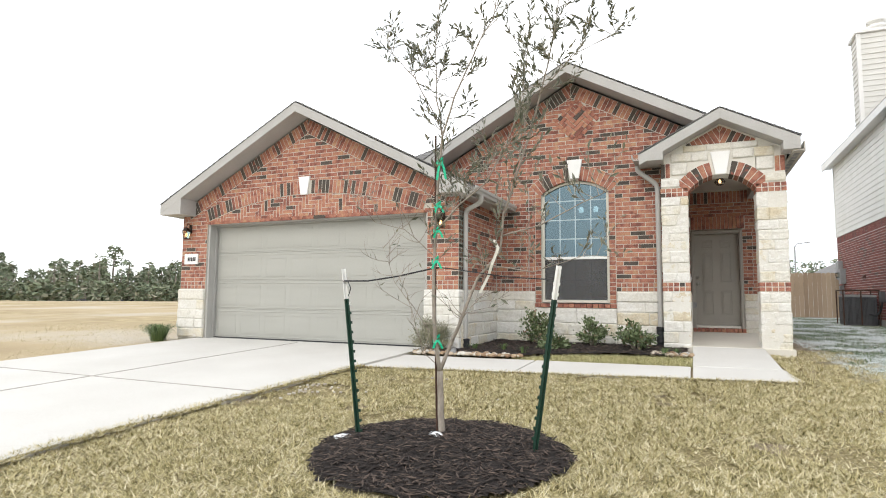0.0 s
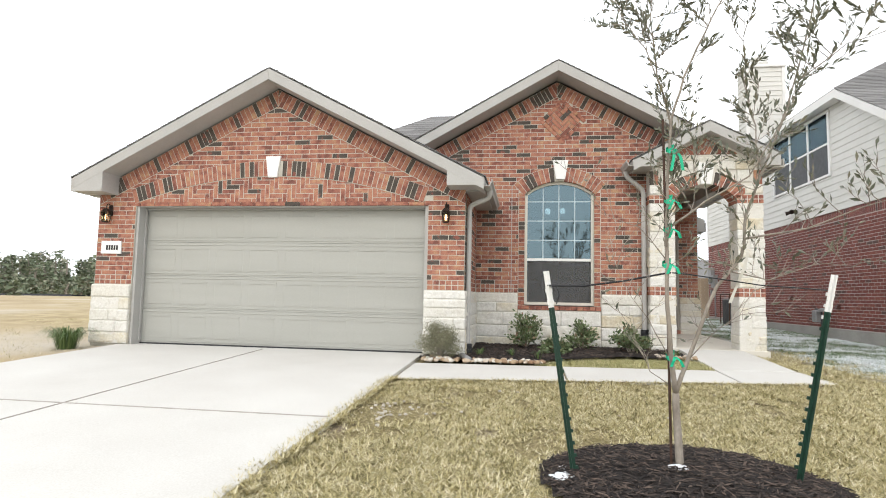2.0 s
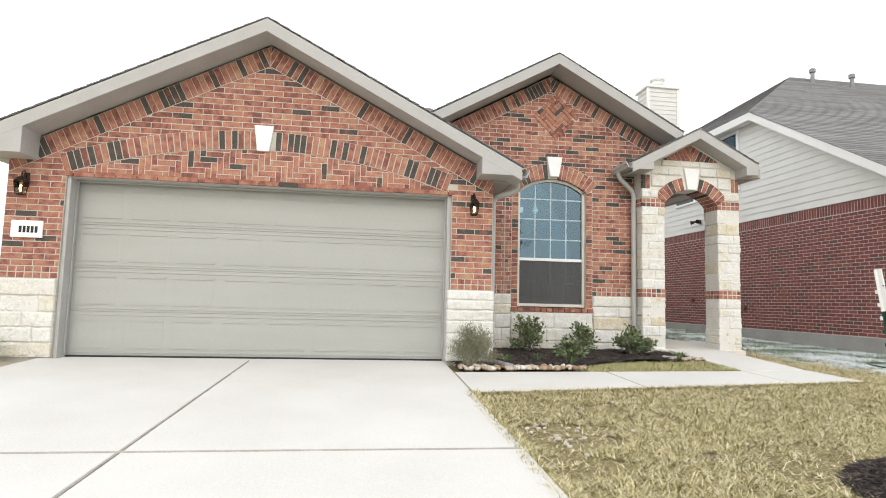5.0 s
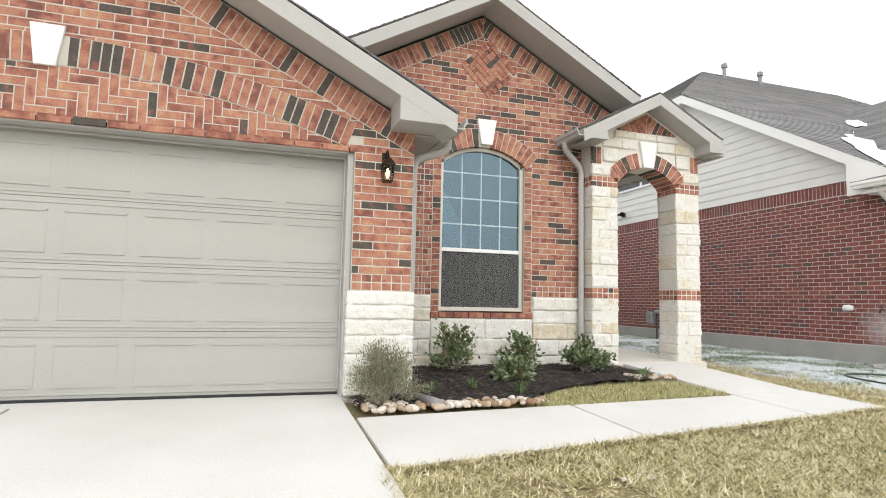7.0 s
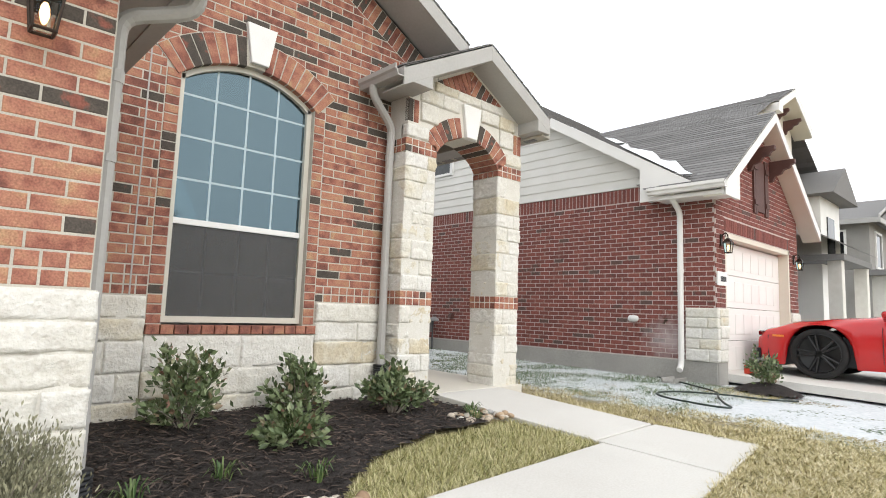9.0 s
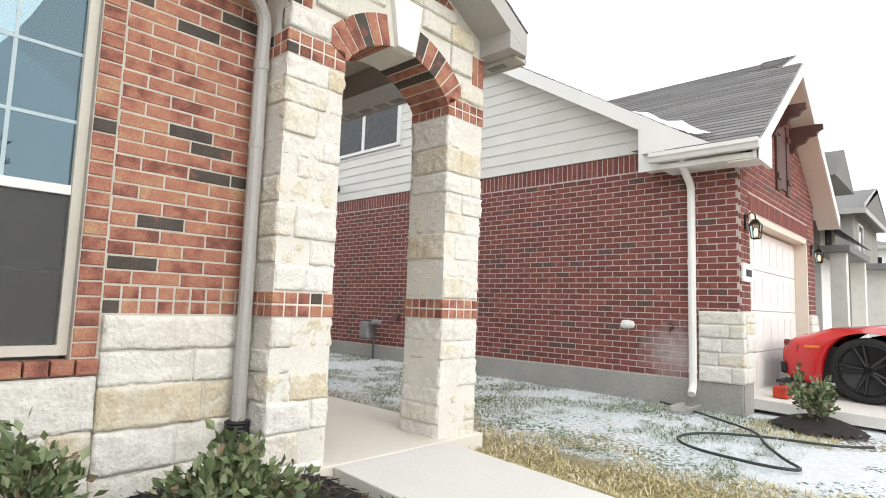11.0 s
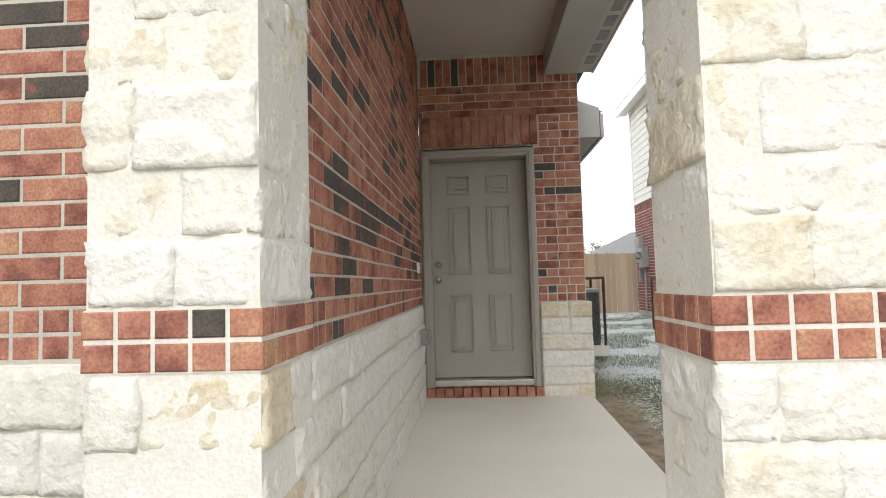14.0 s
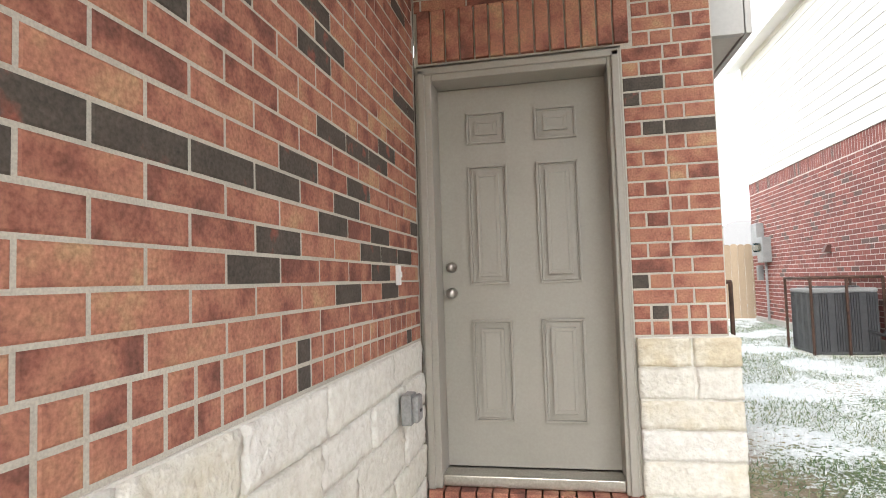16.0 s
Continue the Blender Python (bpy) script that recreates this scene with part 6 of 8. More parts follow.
Geo().prism([(NC - 2.32, 2.56), (NX + 0.2, 2.56), (NX + 0.2, 2.97), (NC - 2.32, 2.70)], front(8.27), -0.05, 0).make("eave_return", M["white_trim"], nb_gable)
gutter("gutter", NC - 2.32, 8.24, 9.42, 2.66, -1, "white_trim")
Geo().box(NX - 0.3, NX + 0.03, 9.02, 9.6, 2.64, 3.0).make("eave_return", M["white_trim"], nb_gable)
Geo().prism([(-9.62, 2.6), (-8.42, 2.6), (-8.42, 2.74), (-8.72, 2.80), (-9.12, 3.03), (-9.62, 3.31)], left(EX), -0.03, 0.003).make("eave_return", M["white_trim"], nb_gable)
nds = downspout([(NX - 0.35, 9.08, 2.74), (NX - 0.33, 9.08, 2.6), (NX - 0.05, 9.08, 2.42), (NX - 0.05, 9.08, 1.5), (NX - 0.05, 9.08, 0.06), (NX - 0.16, 9.06, -0.02)], 0.045, "white downspout at the brick corner next door", "white_trim")
shingle_slope(nb_roof, (4.86, 9.5, 2.78), (4.86, 9.05, 2.78), (12.5, 9.6, 6.7), (12.5, 16.6, 6.7), 56)
shingle_slope(nb_roof, (15.5, 9.6, 5.1), (15.5, 14.2, 5.1), (12.5, 16.6, 6.7), (12.5, 9.6, 6.7), 20)
upper = gable_roof("roof_neighbour_upper", "upper gable with white rake boards and brackets", 12.5, 6.72, 0.52, 1.25, 1.45, 9.35, 10.0, 0.22, "white_trim", 12, soffit_mat="cream", wall_y=9.8)
tagged(Geo().prism([(7.0, 2.9), (13.7, 2.9), (13.7, 5.9), (12.5, 6.5), (7.0, 3.62)], front(9.8), -0.2, 0).make("wall_neighbour_upper", M["cream"]), "cream stucco upper gable wall", "wall", kind="structure")

Geo().box(11.2, 11.5, 9.36, 9.85, 5.8, 6.0).make("eave_return", M["white_trim"], upper)


def bracket(x, y, z):
    g = Geo()
    prof = [(0, 0), (0.42, 0), (0.42, -0.07), (0.36, -0.1), (0.34, -0.15), (0.24, -0.17), (0.2, -0.24), (0.1, -0.27), (0.06, -0.36), (0, -0.38)]
    g.prism([(-a, b) for a, b in prof][::-1], lambda a, b, d: (x + d, y + a, z + b), 0, 0.09)
    return tagged(g.make("bracket", M["brown_wood"], bevel=0.006), "carved brown wooden bracket under the gable", "bracket", "gable brackets")


bracket(6.62, FYN, 3.66), bracket(7.7, FYN, 3.66), bracket(12.0, 9.8, 6.08), bracket(13.0, 9.8, 6.08)
vent = empty("gable_vent", "narrow gable opening between dark brown board shutters", "vent")
vent.location = (7.2, FYN, 3.1)
Geo().box(-0.17, 0.17, -0.02, 0.02, -0.45, 0.45).make("louvre", M["brown_wood"], vent)
for dx in (-0.36, 0.2):
    sh = Geo().box(dx, dx + 0.075, -0.03, 0, -0.5, 0.5).box(dx + 0.085, dx + 0.16, -0.03, 0, -0.5, 0.5).make("shutter", M["brown_wood"], vent)
    Geo().box(dx, dx + 0.16, -0.05, -0.03, -0.35, -0.27).make("batten", M["brown_wood"], sh)
    Geo().box(dx, dx + 0.16, -0.05, -0.03, 0.27, 0.35).make("batten", M["brown_wood"], sh)
copy_thing(lantern, pose(5.42, FYN, 1.86))
copy_thing(lantern, pose(8.98, FYN, 1.86))
plaque_n = copy_thing(plaque, pose(5.42, FYN, 1.38))


def valley_snow(x0, x1, wide, seed):
    """Old snow lying along the valley where the two roof slopes meet."""
    g, n = Geo(), 26
    verts = []
    for i in range(n + 1):
        x = x0 + (x1 - x0) * i / n
        dx = x - 4.86
        zv = 2.80 + (0.715 * dx if dx < 1.5 else max(1.0725 + 0.315 * (dx - 1.5), 0.513 * dx))
        y = 8.74 + (zv - 2.80) / 0.611
        k = 0.715 if dx < 1.5 else 0.3
        taper = min(1.0, 0.45 + i / 6, 0.25 + (n - i) / 5)
        w = wide * taper * (0.8 + 0.6 * noise.noise(Vector((x * 2.6, seed, 0))))
        v = 0.7 * wide * taper * (0.8 + 0.6 * noise.noise(Vector((x * 3.1, seed, 5))))
        verts += [(x, y + w * 0.9, zv + 0.55 * w + 0.035), (x, y - 0.05, zv + 0.10), (x + v, y, zv + k * v + 0.035)]
    faces = []
    for i in range(n):
        for k in (0, 1):
            faces.append((i * 3 + k, i * 3 + k + 1, i * 3 + k + 4, i * 3 + k + 3))
    return tagged(g.add(verts, faces).make("snow_patch", M["snow"], smooth=True), "strip of old snow lying in the roof valley", "snow", "snow patches")


valley_snow(4.92, 8.9, 0.36, 1)
valley_snow(9.05, 10.1, 0.46, 3)

chim = empty("chimney", "cream lap-sided chimney with a round metal cap", "chimney")
chim.location = (5.55, 19.1, 4.32)
Geo().box(-0.52, 0.6, -0.2, 0.6, 1.2, 4.1).make("core", M["white_siding"], chim)
for i in range(18):
    zb = 1.24 + i * 0.158
    Geo().box(-0.54, 0.615, -0.218, 0.615, zb, zb + 0.012).make("siding_board", M["white_siding"], chim)
for cx, cy in ((-0.52, -0.21), (0.6, -0.21)):
    Geo().box(cx - 0.05, cx + 0.05, cy - 0.02, cy + 0.06, 1.2, 4.1).make("corner_board", M["white_trim"], chim)
Geo().box(-0.6, 0.68, -0.27, 0.67, 4.08, 4.18).make("crown", M["white_trim"], chim, "", 0.02)
Geo().lathe([(0.2, 4.16), (0.2, 4.28), (0.26, 4.3), (0.26, 4.36), (0.2, 4.38), (0.2, 4.44), (0.27, 4.46), (0.27, 4.54), (0.1, 4.58)], (0.04, 0.2, 0.02), 20).make("cap", M["white_trim"], chim, "round galvanised cap", 0, True)


def side_window(y0, y1, z0, z1):
    """A pair of sash windows in the neighbour's side wall."""
    w = empty("window_2", "white twin sash window in the siding", "window", "structure")
    w.location = (NX, (y0 + y1) / 2, z0)
    off = -Vector(w.location)
    f = 0.06
    Geo().box(NX - 0.05, NX + 0.02, y0 - f, y1 + f, z0 - f, z0).box(NX - 0.05, NX + 0.02, y0 - f, y1 + f, z1, z1 + f).box(NX - 0.05, NX + 0.02, y0 - f, y0, z0, z1).box(NX - 0.05, NX + 0.02, y1, y1 + f, z0, z1).make("window_frame", M["white_vinyl"], w, "", 0.004).location = off
    n = 3
    # white panel added behind the panes; stands in for reflected pale sky
    Geo().box(NX - 0.012, NX - 0.008, y0, y1, z0, z1).make("blind", M["white_vinyl"], w, "white panel added behind the glass in place of sky reflection").location = off
    for i in range(n):
        a, b = y0 + (y1 - y0) * i / n, y0 + (y1 - y0) * (i + 1) / n
        Geo().box(NX - 0.035, NX + 0.01, a, b, (z0 + z1) / 2 - 0.025, (z0 + z1) / 2 + 0.025).box(NX - 0.04, NX + 0.01, a - 0.04, a + 0.04, z0, z1).make("sash", M["white_vinyl"], w).location = off
        Geo().box(NX - 0.025, NX - 0.02, a + 0.03, b - 0.03, z0, (z0 + z1) / 2).make("screen", M["screen_mesh"], w).location = off
        glass = Geo().box(NX - 0.022, NX - 0.019, a + 0.03, b - 0.03, (z0 + z1) / 2, z1).make("pane", M["pale_pane"], w)
        glass.location, glass.visible_shadow = off, False
    return w


side_window(14.35, 17.45, 3.88, 5.4)

# fittings on the neighbour's wall
flood = empty("flood_light", "twin-head dark outdoor flood light on the siding", "lamp")
flood.location = (NX - 0.02, 16.15, 3.2)
Geo().box(-0.03, 0, -0.06, 0.06, -0.05, 0.05).make("box", M["black_metal"], flood)
for dy in (-0.12, 0.12):
    Geo().tube([(-0.03, dy * 0.3, 0), (-0.08, dy, 0.02), (-0.2, dy * 1.5, -0.02)], [0.02, 0.03, 0.065], 10).make("head", M["black_metal"], flood)
bib = empty("hose_bib_cover", "white foam faucet cover on the brick", "faucet cover")
bib.location = (NX, 9.884, 0.734)
Geo().add(*(lambda g: (g.v, g.f))(Geo().lathe([(0.01, 0.1), (0.045, 0.08), (0.055, 0.02), (0.055, -0.05), (0.03, -0.07)], (0, 0, 0), 14))).make("cover", M["white_paint"], bib, "", 0, True).matrix_basis = pose(-0.05, 0, 0, 90, 0, 0)
tap = empty("hose_tap", "small brass hose tap on the brick", "tap")
tap.location = (NX, 9.33, 0.72)
Geo().tube([(0, 0, 0), (-0.06, 0, 0), (-0.09, 0, -0.05)], 0.014, 8).make("spout", M["rust"], tap)
Geo().lathe([(0.03, 0.03), (0.03, 0.04)], (-0.05, 0, 0), 10).make("handle", M["rust"], tap)


def dryer_hood(y, z):
    h = Geo().prism([(-0.06, -0.06), (0.06, -0.06), (0.06, 0.06), (-0.06, 0.06)], lambda a, b, d: (NX - d, y + a, z + b), 0, 0.02)
    h.prism([(-0.05, -0.05), (0.05, -0.05), (0.05, 0.05), (-0.05, 0.05)], lambda a, b, d: (NX - d - (0.05 - b) * (0.5 if d > 0.02 else 0), y + a, z + b), 0.02, 0.05)
    return tagged(h.make("vent_hood", M["brown_wood"]), "small dark vent hood on the brick", "vent", "vent hoods")


dryer_hood(16.6, 0.86), dryer_hood(20.4, 1.4), dryer_hood(14.2, 0.65)

gas = empty("gas_meter", "grey gas meter on a riser pipe by the brick wall", "meter")
gas.location = (NX - 0.2, 14.6, -0.1)
Geo().tube([(0, 0, 0), (0, 0, 0.62), (0, 0.12, 0.68), (0, 0.3, 0.68)], 0.02, 8).make("riser", M["ac_grey"], gas)
Geo().box(-0.09, 0.09, 0.1, 0.32, 0.36, 0.66).make("body", M["grey_plastic"], gas, "", 0.03)
Geo().lathe([(0.09, 0.0), (0.1, 0.02), (0.1, 0.05), (0.03, 0.09)], (0, -0.05, 0.62), 14).make("regulator", M["grey_plastic"], gas)

meter = empty("electric_meter", "grey electric meter boxes with conduit on the brick wall", "meter")
meter.location = (NX, 23.3, 1.3)
Geo().box(-0.14, 0, -0.15, 0.2, 0.1, 0.75).make("panel", M["ac_top"], meter, "", 0.01)
Geo().box(-0.16, 0, -0.5, -0.17, -0.05, 0.45).make("box", M["ac_top"], meter, "", 0.01)
Geo().add(*(lambda g: (g.v, g.f))(Geo().lathe([(0.09, 0.0), (0.09, 0.1), (0.05, 0.12)], (0, 0, 0), 14))).make("dial", M["lamp_glass"], meter).matrix_basis = pose(-0.16, -0.33, 0.25, 0, -90, 0)
Geo().tube([(-0.05, -0.3, -0.05), (-0.05, -0.3, -1.2)], 0.025, 8).make("conduit", M["grey_plastic"], meter)
Geo().box(-0.1, 0, 0.0, 0.12, -0.4, -0.1).make("junction_box", M["ac_top"], meter, "", 0.01)


def condenser(x, y, z, w, h, label, cage=True):
    """An air-conditioning unit with louvred sides, lid and fan guard, in a steel cage."""
    ac = empty("air_conditioner", label, "air conditioner", group="condensers")
    ac.location = (x, y, z)
    r = w / 2
    Geo().box(-r - 0.08, r + 0.08, -r - 0.08, r + 0.08, -0.14, 0).make("pad", M["concrete"], ac, "concrete pad", 0.01)
    Geo().box(-r + 0.03, r - 0.03, -r + 0.03, r - 0.03, 0.03, h - 0.05).make("core", M["black_plastic"], ac)
    Geo().box(-r, r, -r, r, 0, 0.04).make("base", M["ac_grey"], ac, "", 0.01)
    Geo().box(-r - 0.01, r + 0.01, -r - 0.01, r + 0.01, h - 0.06, h).make("lid", M["ac_top"], ac, "", 0.02)
    for i in range(24):
        u = -r + (i + 0.5) * w / 24
        wide = 0.011 if i % 6 else 0.02
        for bx in ((u - wide, u + wide, -r, -r + 0.012), (u - wide, u + wide, r - 0.012, r)):
            Geo().box(*bx, 0.04, h - 0.06).make("slat", M["ac_grey"], ac)
        for by in ((-r, -r + 0.012, u - wide, u + wide), (r - 0.012, r, u - wide, u + wide)):
            Geo().box(*by, 0.04, h - 0.06).make("slat", M["ac_grey"], ac)
    guard = Geo()
    for k in range(5):
        rr = r * (0.2 + 0.16 * k)
        guard.tube([(rr * math.cos(a * math.pi / 10), rr * math.sin(a * math.pi / 10), h + 0.015) for a in range(21)], 0.006, 5)
    guard.make("fan_guard", M["ac_grey"], ac)
    if cage:
        q = r + 0.05
        t = h + 0.14
        for px, py in ((-q, -q), (-q, q), (q, -q), (q, q), (0, -q)):
            Geo().tube([(px, py, 0), (px, py, t)], 0.018, 6).make("cage_post", M["rust"], ac, "rusty square steel post")
        for s in (-1, 1):
            Geo().tube([(-q, s * q, t), (q, s * q, t)], 0.018, 6).make("cage_rail", M["rust"], ac, "rusty square steel rail")
            Geo().tube([(s * q, -q, t), (s * q, q, t)], 0.018, 6).make("cage_rail", M["rust"], ac, "rusty square steel rail")
    return ac


condenser(4.76, 19.3, -0.03, 0.74, 0.86, "grey louvred air conditioner in a rusty cage near brick wall")
condenser(2.19, 16.5, 0.1, 0.74, 0.76, "grey louvred air conditioner in a rusty cage beside porch wall")
disc = empty("disconnect_box", "grey disconnect box with a drooping cable behind the air conditioner", "electrical box")
disc.location = (NX, 18.6, 0.75)
Geo().box(-0.1, 0, -0.1, 0.1, -0.12, 0.18).make("box", M["ac_grey"], disc)
Geo().tube([(-0.05, 0, -0.12), (-0.1, 0.02, -0.35), (-0.2, 0.05, -0.5), (-0.35, 0.08, -0.45)], 0.025, 8).make("cable", M["black_plastic"], disc)

# ---- fence and what stands behind it ----
fence = empty("fence", "weathered cedar privacy fence of upright pickets", "fence")
fence.location = (3.5, 24.5, 0)
rng = random.Random(61)
for i in range(36):
    x = -2.6 + i * 0.145
    t = 1.7 + rng.uniform(-0.015, 0.015)
    p = [(x, 0.02), (x + 0.138, 0.02), (x + 0.138, t - 0.03), (x + 0.11, t), (x + 0.03, t), (x, t - 0.03)]
    Geo().prism(p, front(0), 0, 0.016).make("picket", M["fence"], fence)
for z in (0.35, 1.35):
    Geo().box(-2.6, 2.6, 0.0, 0.04, z, z + 0.09).make("rail", M["fence"], fence)

lampost = empty("street_lamp", "tall thin grey street lamp far beyond the fence", "street lamp")
lampost.location = (12.5, 85, 0)
Geo().tube([(0, 0, 0), (0, 0, 7.6), (0.3, 0, 8.0), (1.2, 0, 8.1)], [0.12, 0.08, 0.06, 0.05], 8).make("pole", M["grey_plastic"], lampost)
Geo().box(1.1, 1.7, -0.15, 0.15, 8.02, 8.16).make("head", M["grey_plastic"], lampost)


def far_house(name, label, x0, x1, y0, y1, h, wall_mat, roof_h, ridge="x", windows=(), extras=(), over=0.4, base=-0.2):
    """A plain house with walls, hip or gable roof and windows; used beyond the near plots."""
    ho = empty(name, label, "house")
    ho.location = (x0, y0, base)
    o = -Vector(ho.location)
    Geo().box(x0, x1, y0, y1, base - 0.3, h).make("wall", M[wall_mat], ho).location = o
    cx, cy, top = (x0 + x1) / 2, (y0 + y1) / 2, h + roof_h
    a, b, c, d = (x0 - over, y0 - over, h), (x1 + over, y0 - over, h), (x1 + over, y1 + over, h), (x0 - over, y1 + over, h)
    if ridge == "x":
        k = (y1 - y0) / 2 * 0.55
        r0, r1 = (x0 + k, cy, top), (x1 - k, cy, top)
        verts, faces = [a, b, c, d, r0, r1], [(0, 1, 5, 4), (1, 2, 5), (2, 3, 4, 5), (3, 0, 4), (3, 2, 1, 0)]
    else:
        r0, r1 = (cx, y0 - over, top), (cx, y1, top)
        verts, faces = [a, b, c, d, r0, r1], [(0, 4, 5, 3), (4, 1, 2, 5), (0, 1, 4), (2, 3, 5), (3, 2, 1, 0)]
    Geo().add(verts, faces).make("roof", M["shingle"], ho).location = o
    Geo().box(x0 - over, x1 + over, y0 - over - 0.02, y0 - over + 0.03, h - 0.16, h + 0.02).box(x0 - over - 0.02, x0 - over + 0.03, y0 - over, y1 + over, h - 0.16, h + 0.02).make("fascia", M["trim"], ho).location = o
    if ridge == "y":
        Geo().prism([(x0, h), (x1, h), (cx, top - 0.25)], front(y0), -0.1, 0).make("gable", M[wall_mat], ho).location = o
        for s in (-1, 1):
            e0, e1 = (cx + s * ((x1 - x0) / 2 + over), h - 0.05), (cx, top)
            Geo().prism([e0, (e0[0], e0[1] + 0.18), (e1[0], e1[1] + 0.02), (e1[0], e1[1] - 0.2)], front(y0 - over), -0.04, 0).make("rake_board", M["trim"], ho).location = o
    for side, u0, u1, z0, z1, mat in windows:
        pl = front(y0) if side == "front" else left(x0)
        if side == "left":
            u0, u1 = -u1, -u0
        w = Geo()
        f = 0.08
        for q in ((u0 - f, u1 + f, z0 - f, z0), (u0 - f, u1 + f, z1, z1 + f), (u0 - f, u0, z0, z1), (u1, u1 + f, z0, z1)):
            w.prism([(q[0], q[2]), (q[1], q[2]), (q[1], q[3]), (q[0], q[3])], pl, 0, 0.05)
        wf = w.make("window" if mat == "dark_glass" else "door", M["white_trim"], ho)
        wf.location = o
        Geo().prism([(u0, z0), (u1, z0), (u1, z1), (u0, z1)], pl, 0.0, 0.012).make("pane" if mat == "dark_glass" else "leaf", M[mat], wf)
    return ho


h2 = far_house("stucco_house", "grey stucco two-storey house with a stone-trimmed window bay", 13.6, 19.5, 10.5, 20.9, 4.3, "stucco", 1.5, "x", [("left", 11.4, 12.4, 2.6, 3.7, "dark_glass"), ("front", 16.8, 19.0, -0.1, 2.1, "white_trim")])
o2 = -Vector(h2.location)
Geo().box(14.2, 16.2, 9.3, 10.6, -0.4, 4.25).make("bay", M["white_trim"], h2, "pale stone bay").location = o2
Geo().add([(13.8, 8.9, 4.2), (16.6, 8.9, 4.2), (16.6, 11.9, 4.2), (13.8, 11.9, 4.2), (15.2, 8.9, 5.1), (15.2, 12.9, 5.1)], [(0, 4, 5, 3), (4, 1, 2, 5), (0, 1, 4), (3, 2, 1, 0)]).make("gable_roof", M["shingle"], h2).location = o2
Geo().box(14.8, 15.5, 9.27, 9.32, 2.5, 3.7).make("window", M["dark_glass"], h2).location = o2
Geo().box(13.2, 16.4, 8.6, 10.5, 2.35, 2.5).make("porch_roof", M["shingle"], h2).location = o2
for px in (13.2, 16.0):
    Geo().box(px + 0.2, px + 0.5, 8.7, 9.0, -0.4, 2.35).make("pier", M["stone_mortar"], h2).location = o2
h3 = far_house("stucco_house", "grey stucco two-storey house with stone piers", 22.5, 29, 9.7, 19.7, 4.7, "stucco", 1.3, "y", [("left", 10.5, 11.3, 3.0, 4.3, "dark_glass"), ("front", 23.5, 24.5, 3.0, 4.3, "dark_glass"), ("front", 25.5, 28.3, -0.1, 2.1, "white_trim")])
o3 = -Vector(h3.location)
Geo().box(22.6, 25, 8.1, 9.7, -0.4, 2.6).make("porch", M["stone_mortar"], h3, "pale stone porch front").location = o3
Geo().box(22.2, 25.4, 7.8, 9.8, 2.6, 2.8).make("porch_roof", M["shingle"], h3).location = o3
far_house("white_house", "cream sided two-storey house further down the street", 38, 45, 9.6, 19, 5.0, "white_siding", 1.3, "x", [("left", 10.4, 11.4, 3.2, 4.4, "dark_glass"), ("front", 39, 40, 3.2, 4.4, "dark_glass")])
far_house("brick_house", "low red brick house at the far end of the street", 72, 84, 2, 12, 2.6, "nb_brick_rest", 1.6, "y", [("left", 1, 3, 0.8, 2.0, "dark_glass")])
far_house("rear_house", "low house with a pale grey shingle roof beyond the fence", 7.0, 18, 36, 46, 1.9, "white_siding", 1.7, "x", [("front", 5, 6, 0.9, 2.0, "dark_glass")])


# ---- the drive and the car next door ----
nb_drive = empty("neighbour_driveway", "pale concrete driveway of the house next door", "driveway", "structure")
slab("panel", [(5.6, -6.5), (9.2, -6.5), (9.1, 3.9), (5.6, 3.9)], 0.15, nb_drive)
slab("panel", [(5.6, 3.91), (9.1, 3.91), (9.0, FYN + 0.3), (5.6, FYN + 0.3)], 0.15, nb_drive)


